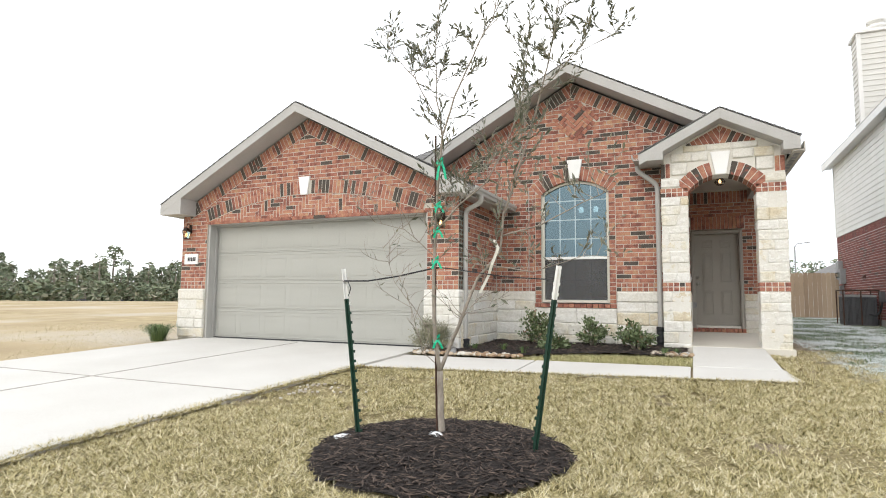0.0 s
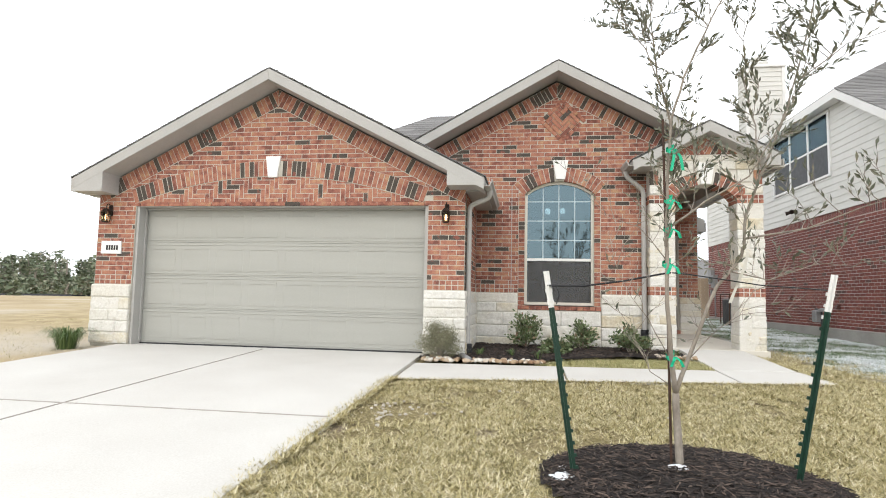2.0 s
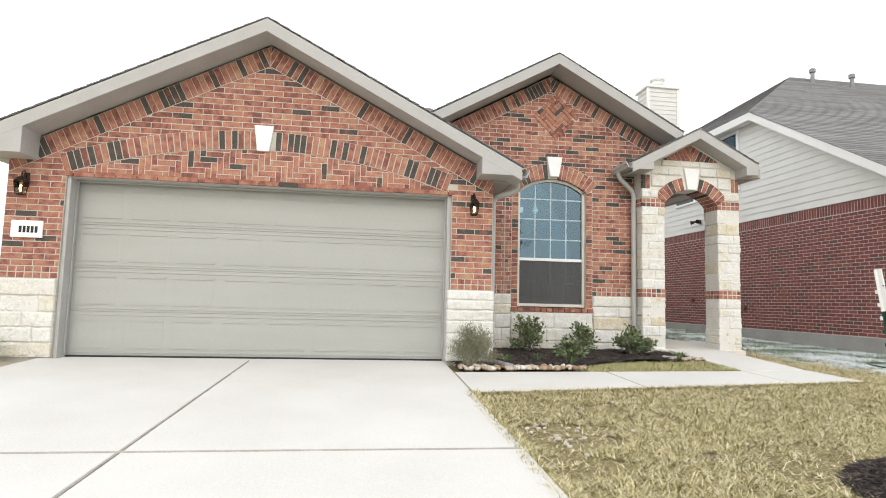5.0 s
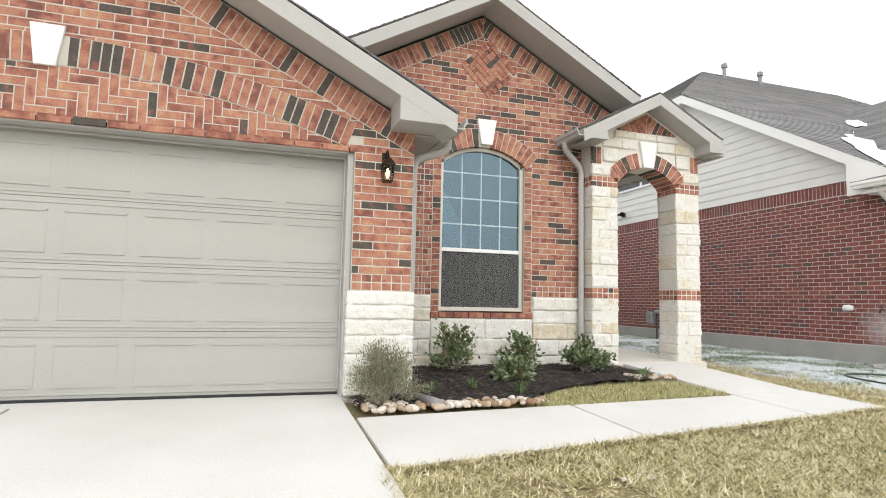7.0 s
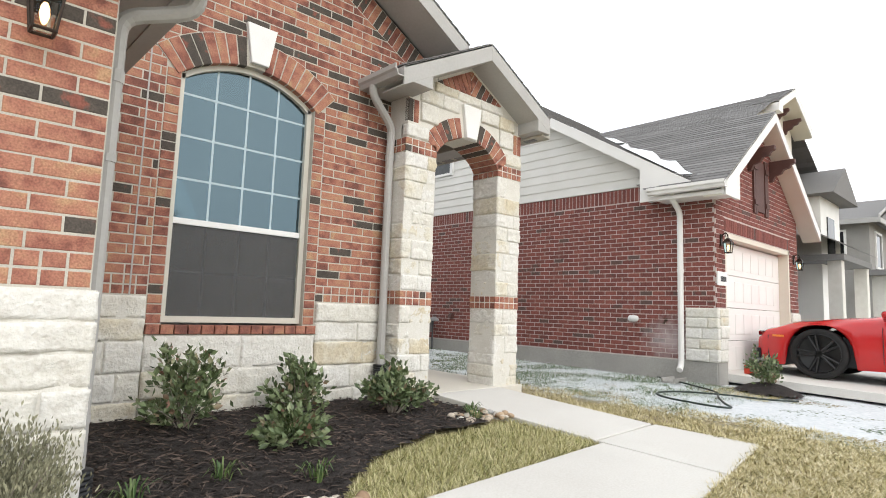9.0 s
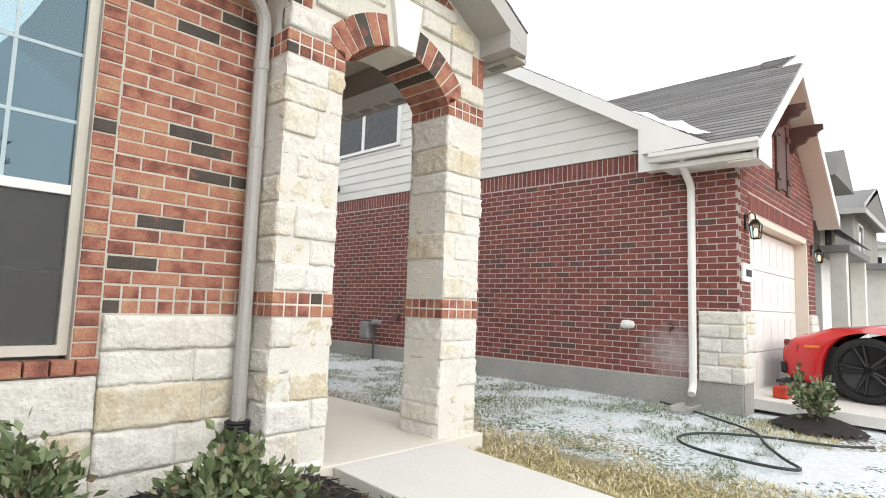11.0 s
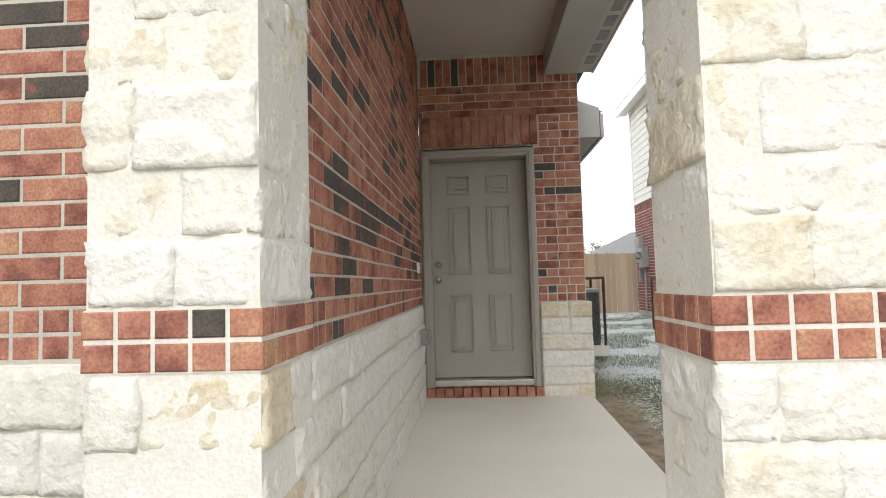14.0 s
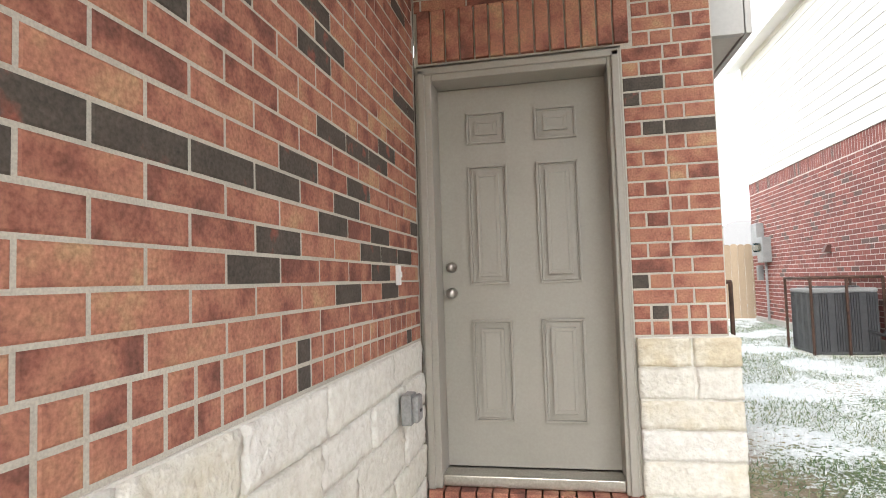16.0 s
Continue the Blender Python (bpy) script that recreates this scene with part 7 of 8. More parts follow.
def car_at(x, y, z):
    """A low red coupe, nose towards +y; x is its centre line, y its nose, z the ground."""
    car = empty("sports_car", "low glossy red sports coupe on black alloy wheels", "car")
    car.location = (x, y, z)
    L, W = 4.8, 0.95
    fw, rw, wr = -0.93, -3.78, 0.375

    def interp(s, table):
        for (a, va), (b, vb) in zip(table, table[1:]):
            if a >= s >= b:
                k = (a - s) / (a - b)
                k = k * k * (3 - 2 * k)
                return va + (vb - va) * k
        return table[-1][1]

    hood = [(0, 0.62), (-0.15, 0.74), (-0.6, 0.86), (-1.3, 0.93), (-1.75, 0.97), (-2.2, 0.99), (-3.6, 1.0), (-4.4, 0.98), (-4.8, 0.86)]
    belt = [(0, 0.55), (-0.2, 0.68), (-0.95, 0.80), (-1.75, 0.84), (-2.6, 0.86), (-3.7, 0.93), (-4.4, 0.92), (-4.8, 0.8)]
    wide = [(0, 0.62), (-0.12, 0.78), (-0.4, 0.90), (-0.95, 0.955), (-1.8, 0.925), (-2.8, 0.925), (-3.7, 0.965), (-4.5, 0.9), (-4.8, 0.78)]
    floor_ = [(0, 0.24), (-0.3, 0.17), (-1.0, 0.17), (-4.2, 0.19), (-4.8, 0.32)]
    st = [-i * 0.05 for i in range(97)]
    rings = []
    for s in st:
        w, b, h, f = interp(s, wide), interp(s, belt), interp(s, hood), interp(s, floor_)
        low = f
        for wy in (fw, rw):
            d = abs(s - wy)
            if d < wr + 0.06:
                low = max(low, wr + math.sqrt((wr + 0.06) ** 2 - d * d) - 0.0)
        side = [(w * 0.93, low), (w * 0.975, low + (b - low) * 0.2), (w, low + (b - low) * 0.55), (w * 0.985, low + (b - low) * 0.85), (w * 0.95, b), (w * 0.86, b + (h - b) * 0.55), (w * 0.6, b + (h - b) * 0.9), (w * 0.3, h), (0, h + 0.005)]
        ring = [(a, s, q) for a, q in side] + [(-a, s, q) for a, q in side[-2::-1]]
        rings.append(ring)
    n = len(rings[0])
    verts = [p for r in rings for p in r]
    faces = [(i * n + j, i * n + j + 1, (i + 1) * n + j + 1, (i + 1) * n + j) for i in range(len(rings) - 1) for j in range(n - 1)]
    faces += [tuple(range(n)), tuple((len(rings) - 1) * n + j for j in range(n - 1, -1, -1))]
    Geo().add(verts, faces).make("body", M["red_paint"], car, "", 0, True)
    Geo().box(-0.8, 0.8, -4.6, -0.2, 0.19, 0.62).make("underbody", M["black_plastic"], car)
    # glasshouse
    g, rr = Geo(), []
    roof = [(-1.95, 0.97, 0.80), (-2.25, 1.12, 0.74), (-2.6, 1.27, 0.64), (-3.0, 1.35, 0.58), (-3.45, 1.32, 0.58), (-3.95, 1.18, 0.64), (-4.4, 1.0, 0.74)]
    for s, h, w in roof:
        b = interp(s, belt) - 0.03
        rr.append([(0.86, s, b), (w + 0.06, s, b + (h - b) * 0.7), (w - 0.08, s, h - 0.02), (0, s, h), (-w + 0.08, s, h - 0.02), (-w - 0.06, s, b + (h - b) * 0.7), (-0.86, s, b)])
    v = [p for r in rr for p in r]
    k = 7
    g.add(v, [(i * k + j, i * k + j + 1, (i + 1) * k + j + 1, (i + 1) * k + j) for i in range(len(rr) - 1) for j in range(k - 1)])
    g.make("glazing", M["dark_glass"], car, "", 0, True)
    rf = Geo()
    rr2 = [r for r in rr if -3.6 < r[0][1] < -2.2]
    v = [(a * 1.01, s, q + 0.008) for r in rr2 for a, s, q in r[2:5]]
    rf.add(v, [(i * 3 + j, i * 3 + j + 1, (i + 1) * 3 + j + 1, (i + 1) * 3 + j) for i in range(len(rr2) - 1) for j in range(2)])
    rf.make("roof", M["red_paint"], car, "", 0, True)
    for sx in (-1, 1):
        for wy in (fw, rw):
            wheel = Geo()
            prof = [(wr - 0.07, -0.11), (wr - 0.02, -0.12), (wr, -0.09), (wr, 0.09), (wr - 0.02, 0.12), (wr - 0.07, 0.11)]
            m = 32
            verts = [(sx * (0.83 + d), wy + q * math.cos(2 * math.pi * j / m), wr + q * math.sin(2 * math.pi * j / m)) for q, d in prof for j in range(m)]
            wheel.add(verts, [(i * m + j, i * m + (j + 1) % m, (i + 1) * m + (j + 1) % m, (i + 1) * m + j) for i in range(5) for j in range(m)])
            wo = wheel.make("wheel", M["tyre"], car, "", 0, True)
            rim = Geo()
            rp = [(wr - 0.07, 0.10), (wr - 0.085, 0.105), (wr - 0.1, 0.04), (0.09, 0.0), (0.01, 0.0)]
            verts = [(sx * (0.83 + d), wy + q * math.cos(2 * math.pi * j / m), wr + q * math.sin(2 * math.pi * j / m)) for q, d in rp for j in range(m)]
            rim.add(verts, [(i * m + j, i * m + (j + 1) % m, (i + 1) * m + (j + 1) % m, (i + 1) * m + j) for i in range(4) for j in range(m)])
            for j in range(10):
                a = 2 * math.pi * (j // 2) / 5 + (0.16 if j % 2 else -0.16)
                c, s2 = math.cos(a), math.sin(a)
                rim.tube([(sx * 0.90, wy + 0.05 * c, wr + 0.05 * s2), (sx * 0.915, wy + (wr - 0.09) * c, wr + (wr - 0.09) * s2)], [0.022, 0.016], 6)
            rim.make("rim", M["rim"], wo)
        Geo().box(sx * 0.55 - 0.16, sx * 0.55 + 0.16, -0.16, -0.03, 0.60, 0.68).make("headlight", M["lamp_glass"], car, "", 0.02)
        Geo().box(sx * 0.9 - 0.012, sx * 0.9 + 0.012, -0.46, -0.3, 0.60, 0.63).make("side_marker", M["amber"], car)
        Geo().tube([(sx * 0.85, -1.75, 0.9), (sx * 1.0, -1.78, 0.98), (sx * 1.08, -1.8, 0.97)], [0.03, 0.06, 0.05], 8).make("mirror", M["red_paint"], car, "", 0, True)
        Geo().box(sx * 0.93 - 0.004, sx * 0.93 + 0.004, -3.1, -1.75, 0.185, 0.20).make("sill", M["black_plastic"], car)
        for yy in (-1.72, -3.05):
            Geo().box(sx * 0.934 - 0.004, sx * 0.934 + 0.004, yy - 0.004, yy + 0.004, 0.28, 0.80).make("door_gap", M["black_plastic"], car)
    Geo().box(-0.7, 0.7, -0.06, 0.01, 0.25, 0.40).make("grille", M["black_plastic"], car, "", 0.02)
    Geo().box(-0.85, 0.85, -0.35, 0.03, 0.14, 0.17).make("splitter", M["black_plastic"], car)
    Geo().box(-0.55, 0.55, -4.82, -4.76, 0.62, 0.76).make("tail_light", M["red_plastic"], car)
    return car


car_at(7.45, 8.52, ground_z(8, 7.4) + 0.15)

# ---- plants ----
def shrub(x, y, z, rx, rz, n, size, mat, label, seed, upright=False, wide=0.6, spread=0.15):
    rng = random.Random(seed)
    sh = empty("shrub", label, "shrub", group="bed shrubs")
    sh.location = (x, y, z)
    stems, spots = Geo(), []
    m = 26 if upright else 16
    for i in range(m):
        a, lean = 2 * math.pi * i / m + rng.uniform(-0.3, 0.3), rng.uniform(0.15, 1.0)
        tip = Vector((math.cos(a) * rx * lean, math.sin(a) * rx * lean, rz * rng.uniform(0.45, 1.0) * (1.1 - 0.6 * lean * lean)))
        mid = Vector((tip.x * 0.45, tip.y * 0.45, tip.z * 0.55))
        path = [Vector((0, 0, -0.03)), mid, tip]
        Geo().tube(path, [0.007, 0.005, 0.002], 5).make("stem", M["bark"], sh)
        for j in range(n // m):
            t = rng.uniform(0.3, 1.0) ** 0.7
            p = path[1].lerp(path[2], (t - 0.45) / 0.55) if t > 0.45 else path[0].lerp(path[1], t / 0.45)
            p = p + Vector((rng.gauss(0, 1), rng.gauss(0, 1), rng.gauss(0, 0.8))) * rx * spread
            p.z = max(p.z, 0.0)
            d = (p - Vector((0, 0, rz * 0.1))).normalized() + Vector((rng.uniform(-1, 1), rng.uniform(-1, 1), rng.uniform(-0.6, 0.7))) * 1.1
            if upright:
                d = Vector((d.x * 0.5, d.y * 0.5, abs(d.z) + 0.5))
            spots.append((p, d))
    leaf_cards(rng, spots, size, wide=wide).make("foliage", M[mat], sh)
    return sh


shrub(-3.3, 7.6, -0.2, 0.37, 0.5, 11000, 0.022, "sage_leaf", "rounded fine-leaved grey-green shrub beside the garage pier", 71, True, 0.4, 0.13)
shrub(-2.07, 9.34, -0.16, 0.30, 0.60, 900, 0.064, "shrub_leaf", "dark glossy evergreen shrub in black mulch", 72)
shrub(-1.12, 9.46, -0.16, 0.27, 0.48, 850, 0.064, "shrub_leaf", "dark glossy evergreen shrub in black mulch", 73)
shrub(-1.62, 8.62, -0.18, 0.27, 0.24, 900, 0.064, "shrub_leaf", "low spreading evergreen shrub with reddish leaves in mulch", 74)
shrub(-0.42, 9.08, -0.16, 0.31, 0.46, 1400, 0.064, "shrub_leaf", "dense dark evergreen shrub beside the stone pier", 75)
shrub(5.05, 7.85, -0.2, 0.26, 0.62, 700, 0.06, "shrub_leaf", "thin upright evergreen shrub by the neighbour's drive", 76)


def strap_clump(x, y, z, n, size, label, seed, mat="strap_leaf"):
    rng = random.Random(seed)
    g = Geo()
    for i in range(n):
        a, s = rng.uniform(0, 2 * math.pi), size * rng.uniform(0.6, 1.1)
        d, u = Vector((math.cos(a), math.sin(a), 0)), rng.uniform(0.2, 0.9)
        base = Vector((x, y, z)) + d * rng.uniform(0, size * 0.35)
        sd = Vector((-d.y, d.x, 0)) * 0.005
        pts = [base, base + d * s * 0.3 * u + Vector((0, 0, s * 0.55)), base + d * s * 0.7 * u + Vector((0, 0, s * 0.75)), base + d * s * u * 1.1 + Vector((0, 0, s * 0.5))]
        v = []
        for k, p in enumerate(pts):
            w = (1, 1, 0.7, 0.1)[k]
            v += [p - sd * w, p + sd * w]
        g.add(v, [(0, 1, 3, 2), (2, 3, 5, 4), (4, 5, 7, 6)])
    return tagged(g.make("grass_clump", M[mat]), label, "grass clump", "grass clumps")


strap_clump(-9.15, 7.5, -0.24, 380, 0.42, "green strap-leaved clump at the garage corner", 81)
for i, (x, y) in enumerate(((-2.3, 8.1), (-1.9, 7.85), (-2.75, 8.0), (0.05, 8.55), (0.2, 8.75))):
    strap_clump(x, y, -0.17, 22, 0.15, "tuft of green grass growing through the mulch", 83 + i)


# ---- mulch ----
def inside(poly, x, y):
    hit = False
    for (x0, y0), (x1, y1) in zip(poly, poly[1:] + poly[:1]):
        if (y0 > y) != (y1 > y) and x < (x1 - x0) * (y - y0) / (y1 - y0) + x0:
            hit = not hit
    return hit


BED_POLY = [(-3.55, 7.42), (-2.6, 7.48), (-1.95, 7.52), (-1.75, 7.75), (-1.3, 8.1), (-0.6, 8.35), (0.05, 8.4), (0.36, 8.7), (0.36, 9.6), (0.0, 9.84), (-2.98, 9.84), (-2.98, 8.0), (-3.55, 7.92)]


def bed_z(x, y):
    return ground_z(x, y) + 0.045 + 0.02 * noise.noise(Vector((x * 5, y * 5, 1)))


def ring_z(x, y):
    d = math.hypot(x + 1.12, y - 2.97)
    return ground_z(x, y) + 0.10 * max(0, 1 - (d / 0.95) ** 2) - 0.012 + 0.018 * noise.noise(Vector((x * 7, y * 7, 4)))


def sheet(name, poly, level, label, step=0.06):
    xs, ys = [p[0] for p in poly], [p[1] for p in poly]
    idx, verts, faces = {}, [], []

    def vid(i, j):
        if (i, j) not in idx:
            x, y = min(xs) + i * step, min(ys) + j * step
            idx[(i, j)] = len(verts)
            verts.append((x, y, level(x, y)))
        return idx[(i, j)]

    for i in range(int((max(xs) - min(xs)) / step) + 1):
        for j in range(int((max(ys) - min(ys)) / step) + 1):
            if inside(poly, min(xs) + (i + 0.5) * step, min(ys) + (j + 0.5) * step):
                faces.append((vid(i, j), vid(i + 1, j), vid(i + 1, j + 1), vid(i, j + 1)))
    return tagged(Geo().add(verts, faces).make(name, M["mulch"], smooth=True), label, "mulch", kind="stuff")


RING_POLY = [(-1.12 + (0.86 + 0.05 * math.sin(3 * a)) * math.cos(a), 2.97 + (0.86 + 0.05 * math.cos(2 * a)) * math.sin(a)) for a in [2 * math.pi * i / 40 for i in range(40)]]
sheet("mulch_bed", BED_POLY, bed_z, "black shredded mulch filling the planting bed")
sheet("mulch_ring", RING_POLY, ring_z, "mounded ring of black mulch round the young tree")
sheet("mulch_heap", [(5.08 + 0.42 * math.cos(a), 7.85 + 0.42 * math.sin(a)) for a in [2 * math.pi * i / 20 for i in range(20)]], lambda x, y: ground_z(x, y) + 0.14 * max(0, 1 - (math.hypot(x - 5.08, y - 7.85) / 0.44) ** 2), "black mulch heap round the neighbour's shrub")


def chips(name, poly, level, n, seed, label):
    rng = random.Random(seed)
    g = Geo()
    xs, ys = [p[0] for p in poly], [p[1] for p in poly]
    while n > 0:
        x, y = rng.uniform(min(xs) - 0.04, max(xs) + 0.04), rng.uniform(min(ys) - 0.04, max(ys) + 0.04)
        if not inside(poly, x, y):
            continue
        n -= 1
        a, l, w = rng.uniform(0, math.pi), rng.uniform(0.015, 0.055), rng.uniform(0.003, 0.009)
        d, s = Vector((math.cos(a), math.sin(a), rng.uniform(-0.35, 0.35))) * l, Vector((-math.sin(a), math.cos(a), rng.uniform(-0.4, 0.4))) * w
        p = Vector((x, y, level(x, y) + rng.uniform(0.0, 0.016)))
        g.add([p - d - s * 0.5, p - s, p + d, p + s, p + Vector((0, 0, w * 0.8))], [(0, 1, 4), (1, 2, 4), (2, 3, 4), (3, 0, 4)])
    return tagged(g.make(name, M["chips"]), label, "mulch", kind="stuff")


chips("mulch_chips", BED_POLY, bed_z, 7000, 91, "loose black bark chips on the planting bed")
chips("mulch_chips", RING_POLY, ring_z, 6500, 92, "loose black bark chips round the young tree")


# ---- river rocks ----
def pebble(seed):
    rng = random.Random(seed)
    bm = bmesh.new()
    bmesh.ops.create_icosphere(bm, subdivisions=2, radius=1)
    for v in bm.verts:
        v.co *= 1 + 0.3 * noise.noise(v.co * 1.3 + Vector((seed * 5, 0, 0))) + 0.12 * noise.noise(v.co * 3.1 + Vector((seed * 5, 3, 0)))
        v.co = Vector((v.co.x, v.co.y * 0.75, v.co.z * 0.6))
    me = bpy.data.meshes.new("river_rock")
    bm.to_mesh(me)
    bm.free()
    me.materials.append(M["rock"])
    me.polygons.foreach_set("use_smooth", [True] * len(me.polygons))
    return me


pebbles = [pebble(i + 1) for i in range(6)]
rng = random.Random(95)
rock_spots = [(rng.uniform(-3.52, -1.85), 7.0) for i in range(120)]
rock_spots = [(x, far_edge(x) + 0.03 + 0.2 * rng.random() ** 1.3) for x, y in rock_spots]
rock_spots += [(rng.uniform(-0.12, 0.42), 8.42 + rng.uniform(0.02, 0.34)) for i in range(46)]
rock_spots += [(rng.uniform(-3.56, -3.3), rng.uniform(7.35, 7.75)) for i in range(16)]
for i, (x, y) in enumerate(rock_spots):
    ro = tagged(new("river_rock", pebbles[i % 6]), "smooth tan and grey river rock edging the bed", "rock", "river rocks")
    s = rng.uniform(0.022, 0.052)
    ro.location, ro.rotation_euler, ro.scale = (x, y, ground_z(x, y) + 0.035 + s * 0.3), (rng.uniform(-0.3, 0.3), rng.uniform(-0.3, 0.3), rng.uniform(0, 6)), (s, s, s)
dr = tagged(Geo().tube([(-3.0, 7.75, -0.15), (-2.9, 7.5, -0.16), (-2.86, 7.38, -0.17)], [0.045, 0.045, 0.05], 14).make("drain_outlet", M["grey_plastic"], smooth=True), "grey plastic drain outlet among the river rocks", "drain pipe")

# ---- the young tree, its stakes and ties ----
TB = Vector((-1.162, 3.135, -0.36))
tree = empty("young_tree", "young staked live oak with sparse olive leaves", "tree")
tree.location = TB


def limb(points):
    return [Vector((x, y, z)) for x, y, z in points]


BOUGHS = [
    (limb([(0, 0, -0.05), (-0.005, 0, 0.2), (-0.02, 0, 0.5)]), (0.034, 0.027)),
    (limb([(-0.02, 0, 0.5), (-0.05, -0.02, 0.74), (-0.07, -0.02, 1.19), (-0.06, 0, 1.48), (-0.05, 0.0, 1.75), (-0.02, 0.02, 2.19), (0.06, 0.03, 2.48), (0.2, 0.05, 2.78), (0.34, 0.08, 3.05), (0.4, 0.1, 3.4)]), (0.022, 0.003)),
    (limb([(-0.02, 0, 0.5), (0.10, 0.03, 0.8), (0.24, 0.05, 1.15), (0.40, 0.07, 1.34), (0.43, 0.07, 1.6), (0.58, 0.05, 2.0), (0.73, 0.02, 2.48), (0.82, 0.0, 2.9), (0.88, -0.02, 3.3)]), (0.019, 0.003)),
    (limb([(-0.06, 0, 1.5), (0.15, -0.08, 1.66), (0.38, -0.14, 1.8), (0.55, -0.16, 2.1), (0.66, -0.2, 2.4)]), (0.011, 0.002)),
    (limb([(0.42, 0.07, 1.45), (0.72, -0.05, 1.5), (1.0, -0.12, 1.62), (1.25, -0.2, 1.7)]), (0.009, 0.002)),
    (limb([(0.3, 0.05, 1.25), (0.6, 0.2, 1.2), (0.95, 0.3, 1.32), (1.2, 0.35, 1.3)]), (0.007, 0.0015)),
    (limb([(-0.02, 0.02, 2.15), (-0.09, 0.06, 2.5), (-0.12, 0.1, 2.9), (-0.1, 0.12, 3.3)]), (0.009, 0.002)),
    (limb([(-0.05, 0, 2.3), (-0.2, -0.1, 2.62), (-0.35, -0.16, 2.8), (-0.42, -0.2, 3.0)]), (0.006, 0.0015)),
    (limb([(0.5, 0.05, 1.8), (0.55, 0.2, 2.2), (0.5, 0.3, 2.6), (0.55, 0.35, 3.0)]), (0.007, 0.0015)),
    (limb([(0.7, 0.0, 2.4), (0.95, -0.1, 2.6), (1.25, -0.15, 2.68)]), (0.006, 0.0015)),
    (limb([(-0.06, 0, 1.3), (-0.25, -0.12, 1.5), (-0.45, -0.2, 1.55), (-0.62, -0.22, 1.75)]), (0.005, 0.001)),
    (limb([(-0.05, 0, 0.7), (-0.2, -0.08, 0.95), (-0.32, -0.12, 1.12), (-0.45, -0.1, 1.4)]), (0.005, 0.001)),
    (limb([(-0.02, 0, 0.52), (-0.16, 0.03, 0.62), (-0.24, 0.05, 0.8), (-0.28, 0.05, 0.98)]), (0.005, 0.001)),
    (limb([(0.06, 0.02, 0.7), (0.2, -0.1, 0.9), (0.3, -0.16, 0.98), (0.4, -0.2, 1.2)]), (0.005, 0.001)),
    (limb([(-0.06, 0, 1.6), (0.05, 0.2, 1.75), (0.2, 0.35, 1.9), (0.25, 0.45, 2.2)]), (0.006, 0.0015)),
]
rng = random.Random(101)
leaf_spots = []


def curve_at(path, t):
    k = t * (len(path) - 1)
    i = min(int(k), len(path) - 2)
    return path[i].lerp(path[i + 1], k - i)


def twig(start, d, length, radius, depth, leafy):
    pts, p, d = [start], start, d.normalized()
    for i in range(4):
        d = (d + Vector((rng.uniform(-1, 1), rng.uniform(-1, 1), rng.uniform(-0.5, 0.9))) * 0.28).normalized()
        p = p + d * length / 4
        pts.append(p)
    twigs.tube(pts, [radius, radius * 0.8, radius * 0.6, radius * 0.45, radius * 0.25], 4)
    if leafy:
        for j in range(int(length * 46 * leafy)):
            q = curve_at(pts, 0.2 + 0.8 * (j + rng.uniform(0, 0.8)) / max(1, int(length * 46 * leafy)))
            ld = d * 0.9 + Vector((rng.uniform(-1, 1), rng.uniform(-1, 1), rng.uniform(-0.9, 0.9))) * 0.6
            leaf_spots.append((q, ld))
    if depth > 0:
        for j in range(2):
            t = rng.uniform(0.3, 0.9)
            twig(curve_at(pts, t), d + Vector((rng.uniform(-1, 1), rng.uniform(-1, 1), rng.uniform(-0.3, 1))) * 0.8, length * 0.55, radius * 0.6, depth - 1, leafy)


twigs = Geo()
for k, (path, (r0, r1)) in enumerate(BOUGHS):
    n = len(path)
    fine = [curve_at(path, i / (3 * (n - 1))) + Vector((rng.uniform(-1, 1), rng.uniform(-1, 1), 0)) * (0.006 if 0 < i < 3 * (n - 1) else 0) for i in range(3 * (n - 1) + 1)]
    m = len(fine)
    r0, r1 = r0 * 0.78, r1 * 0.78
    g = Geo().tube(fine, [r0 + (r1 - r0) * (i / (m - 1)) ** 0.8 for i in range(m)], 10 if k < 3 else 6)
    g.make("trunk" if k == 0 else "limb", M["bark"], tree, "", 0, True)
    if k == 0:
        continue
    length = sum((b - a).length for a, b in zip(path, path[1:]))
    for i in range(int(length * (11 if k < 3 else 13))):
        t = rng.uniform(0.22 if k < 3 else 0.15, 1.0)
        p = curve_at(path, t)
        leafy = 0 if p.z < 1.1 else (0.45 if p.z < 1.7 else 1.0)
        if k in (10, 11, 12, 13):
            leafy = 0.12
        d = Vector((rng.uniform(-1, 1), rng.uniform(-1, 1), rng.uniform(0.0, 1.5)))
        twig(p, d, rng.uniform(0.14, 0.36), 0.003, 1, leafy)
tagged(twigs.make("twig_spray", M["bark"], tree), kind="stuff")
leaf_cards(rng, leaf_spots, 0.056, 0.25, 0.30).make("crown", M["leaf"], tree)
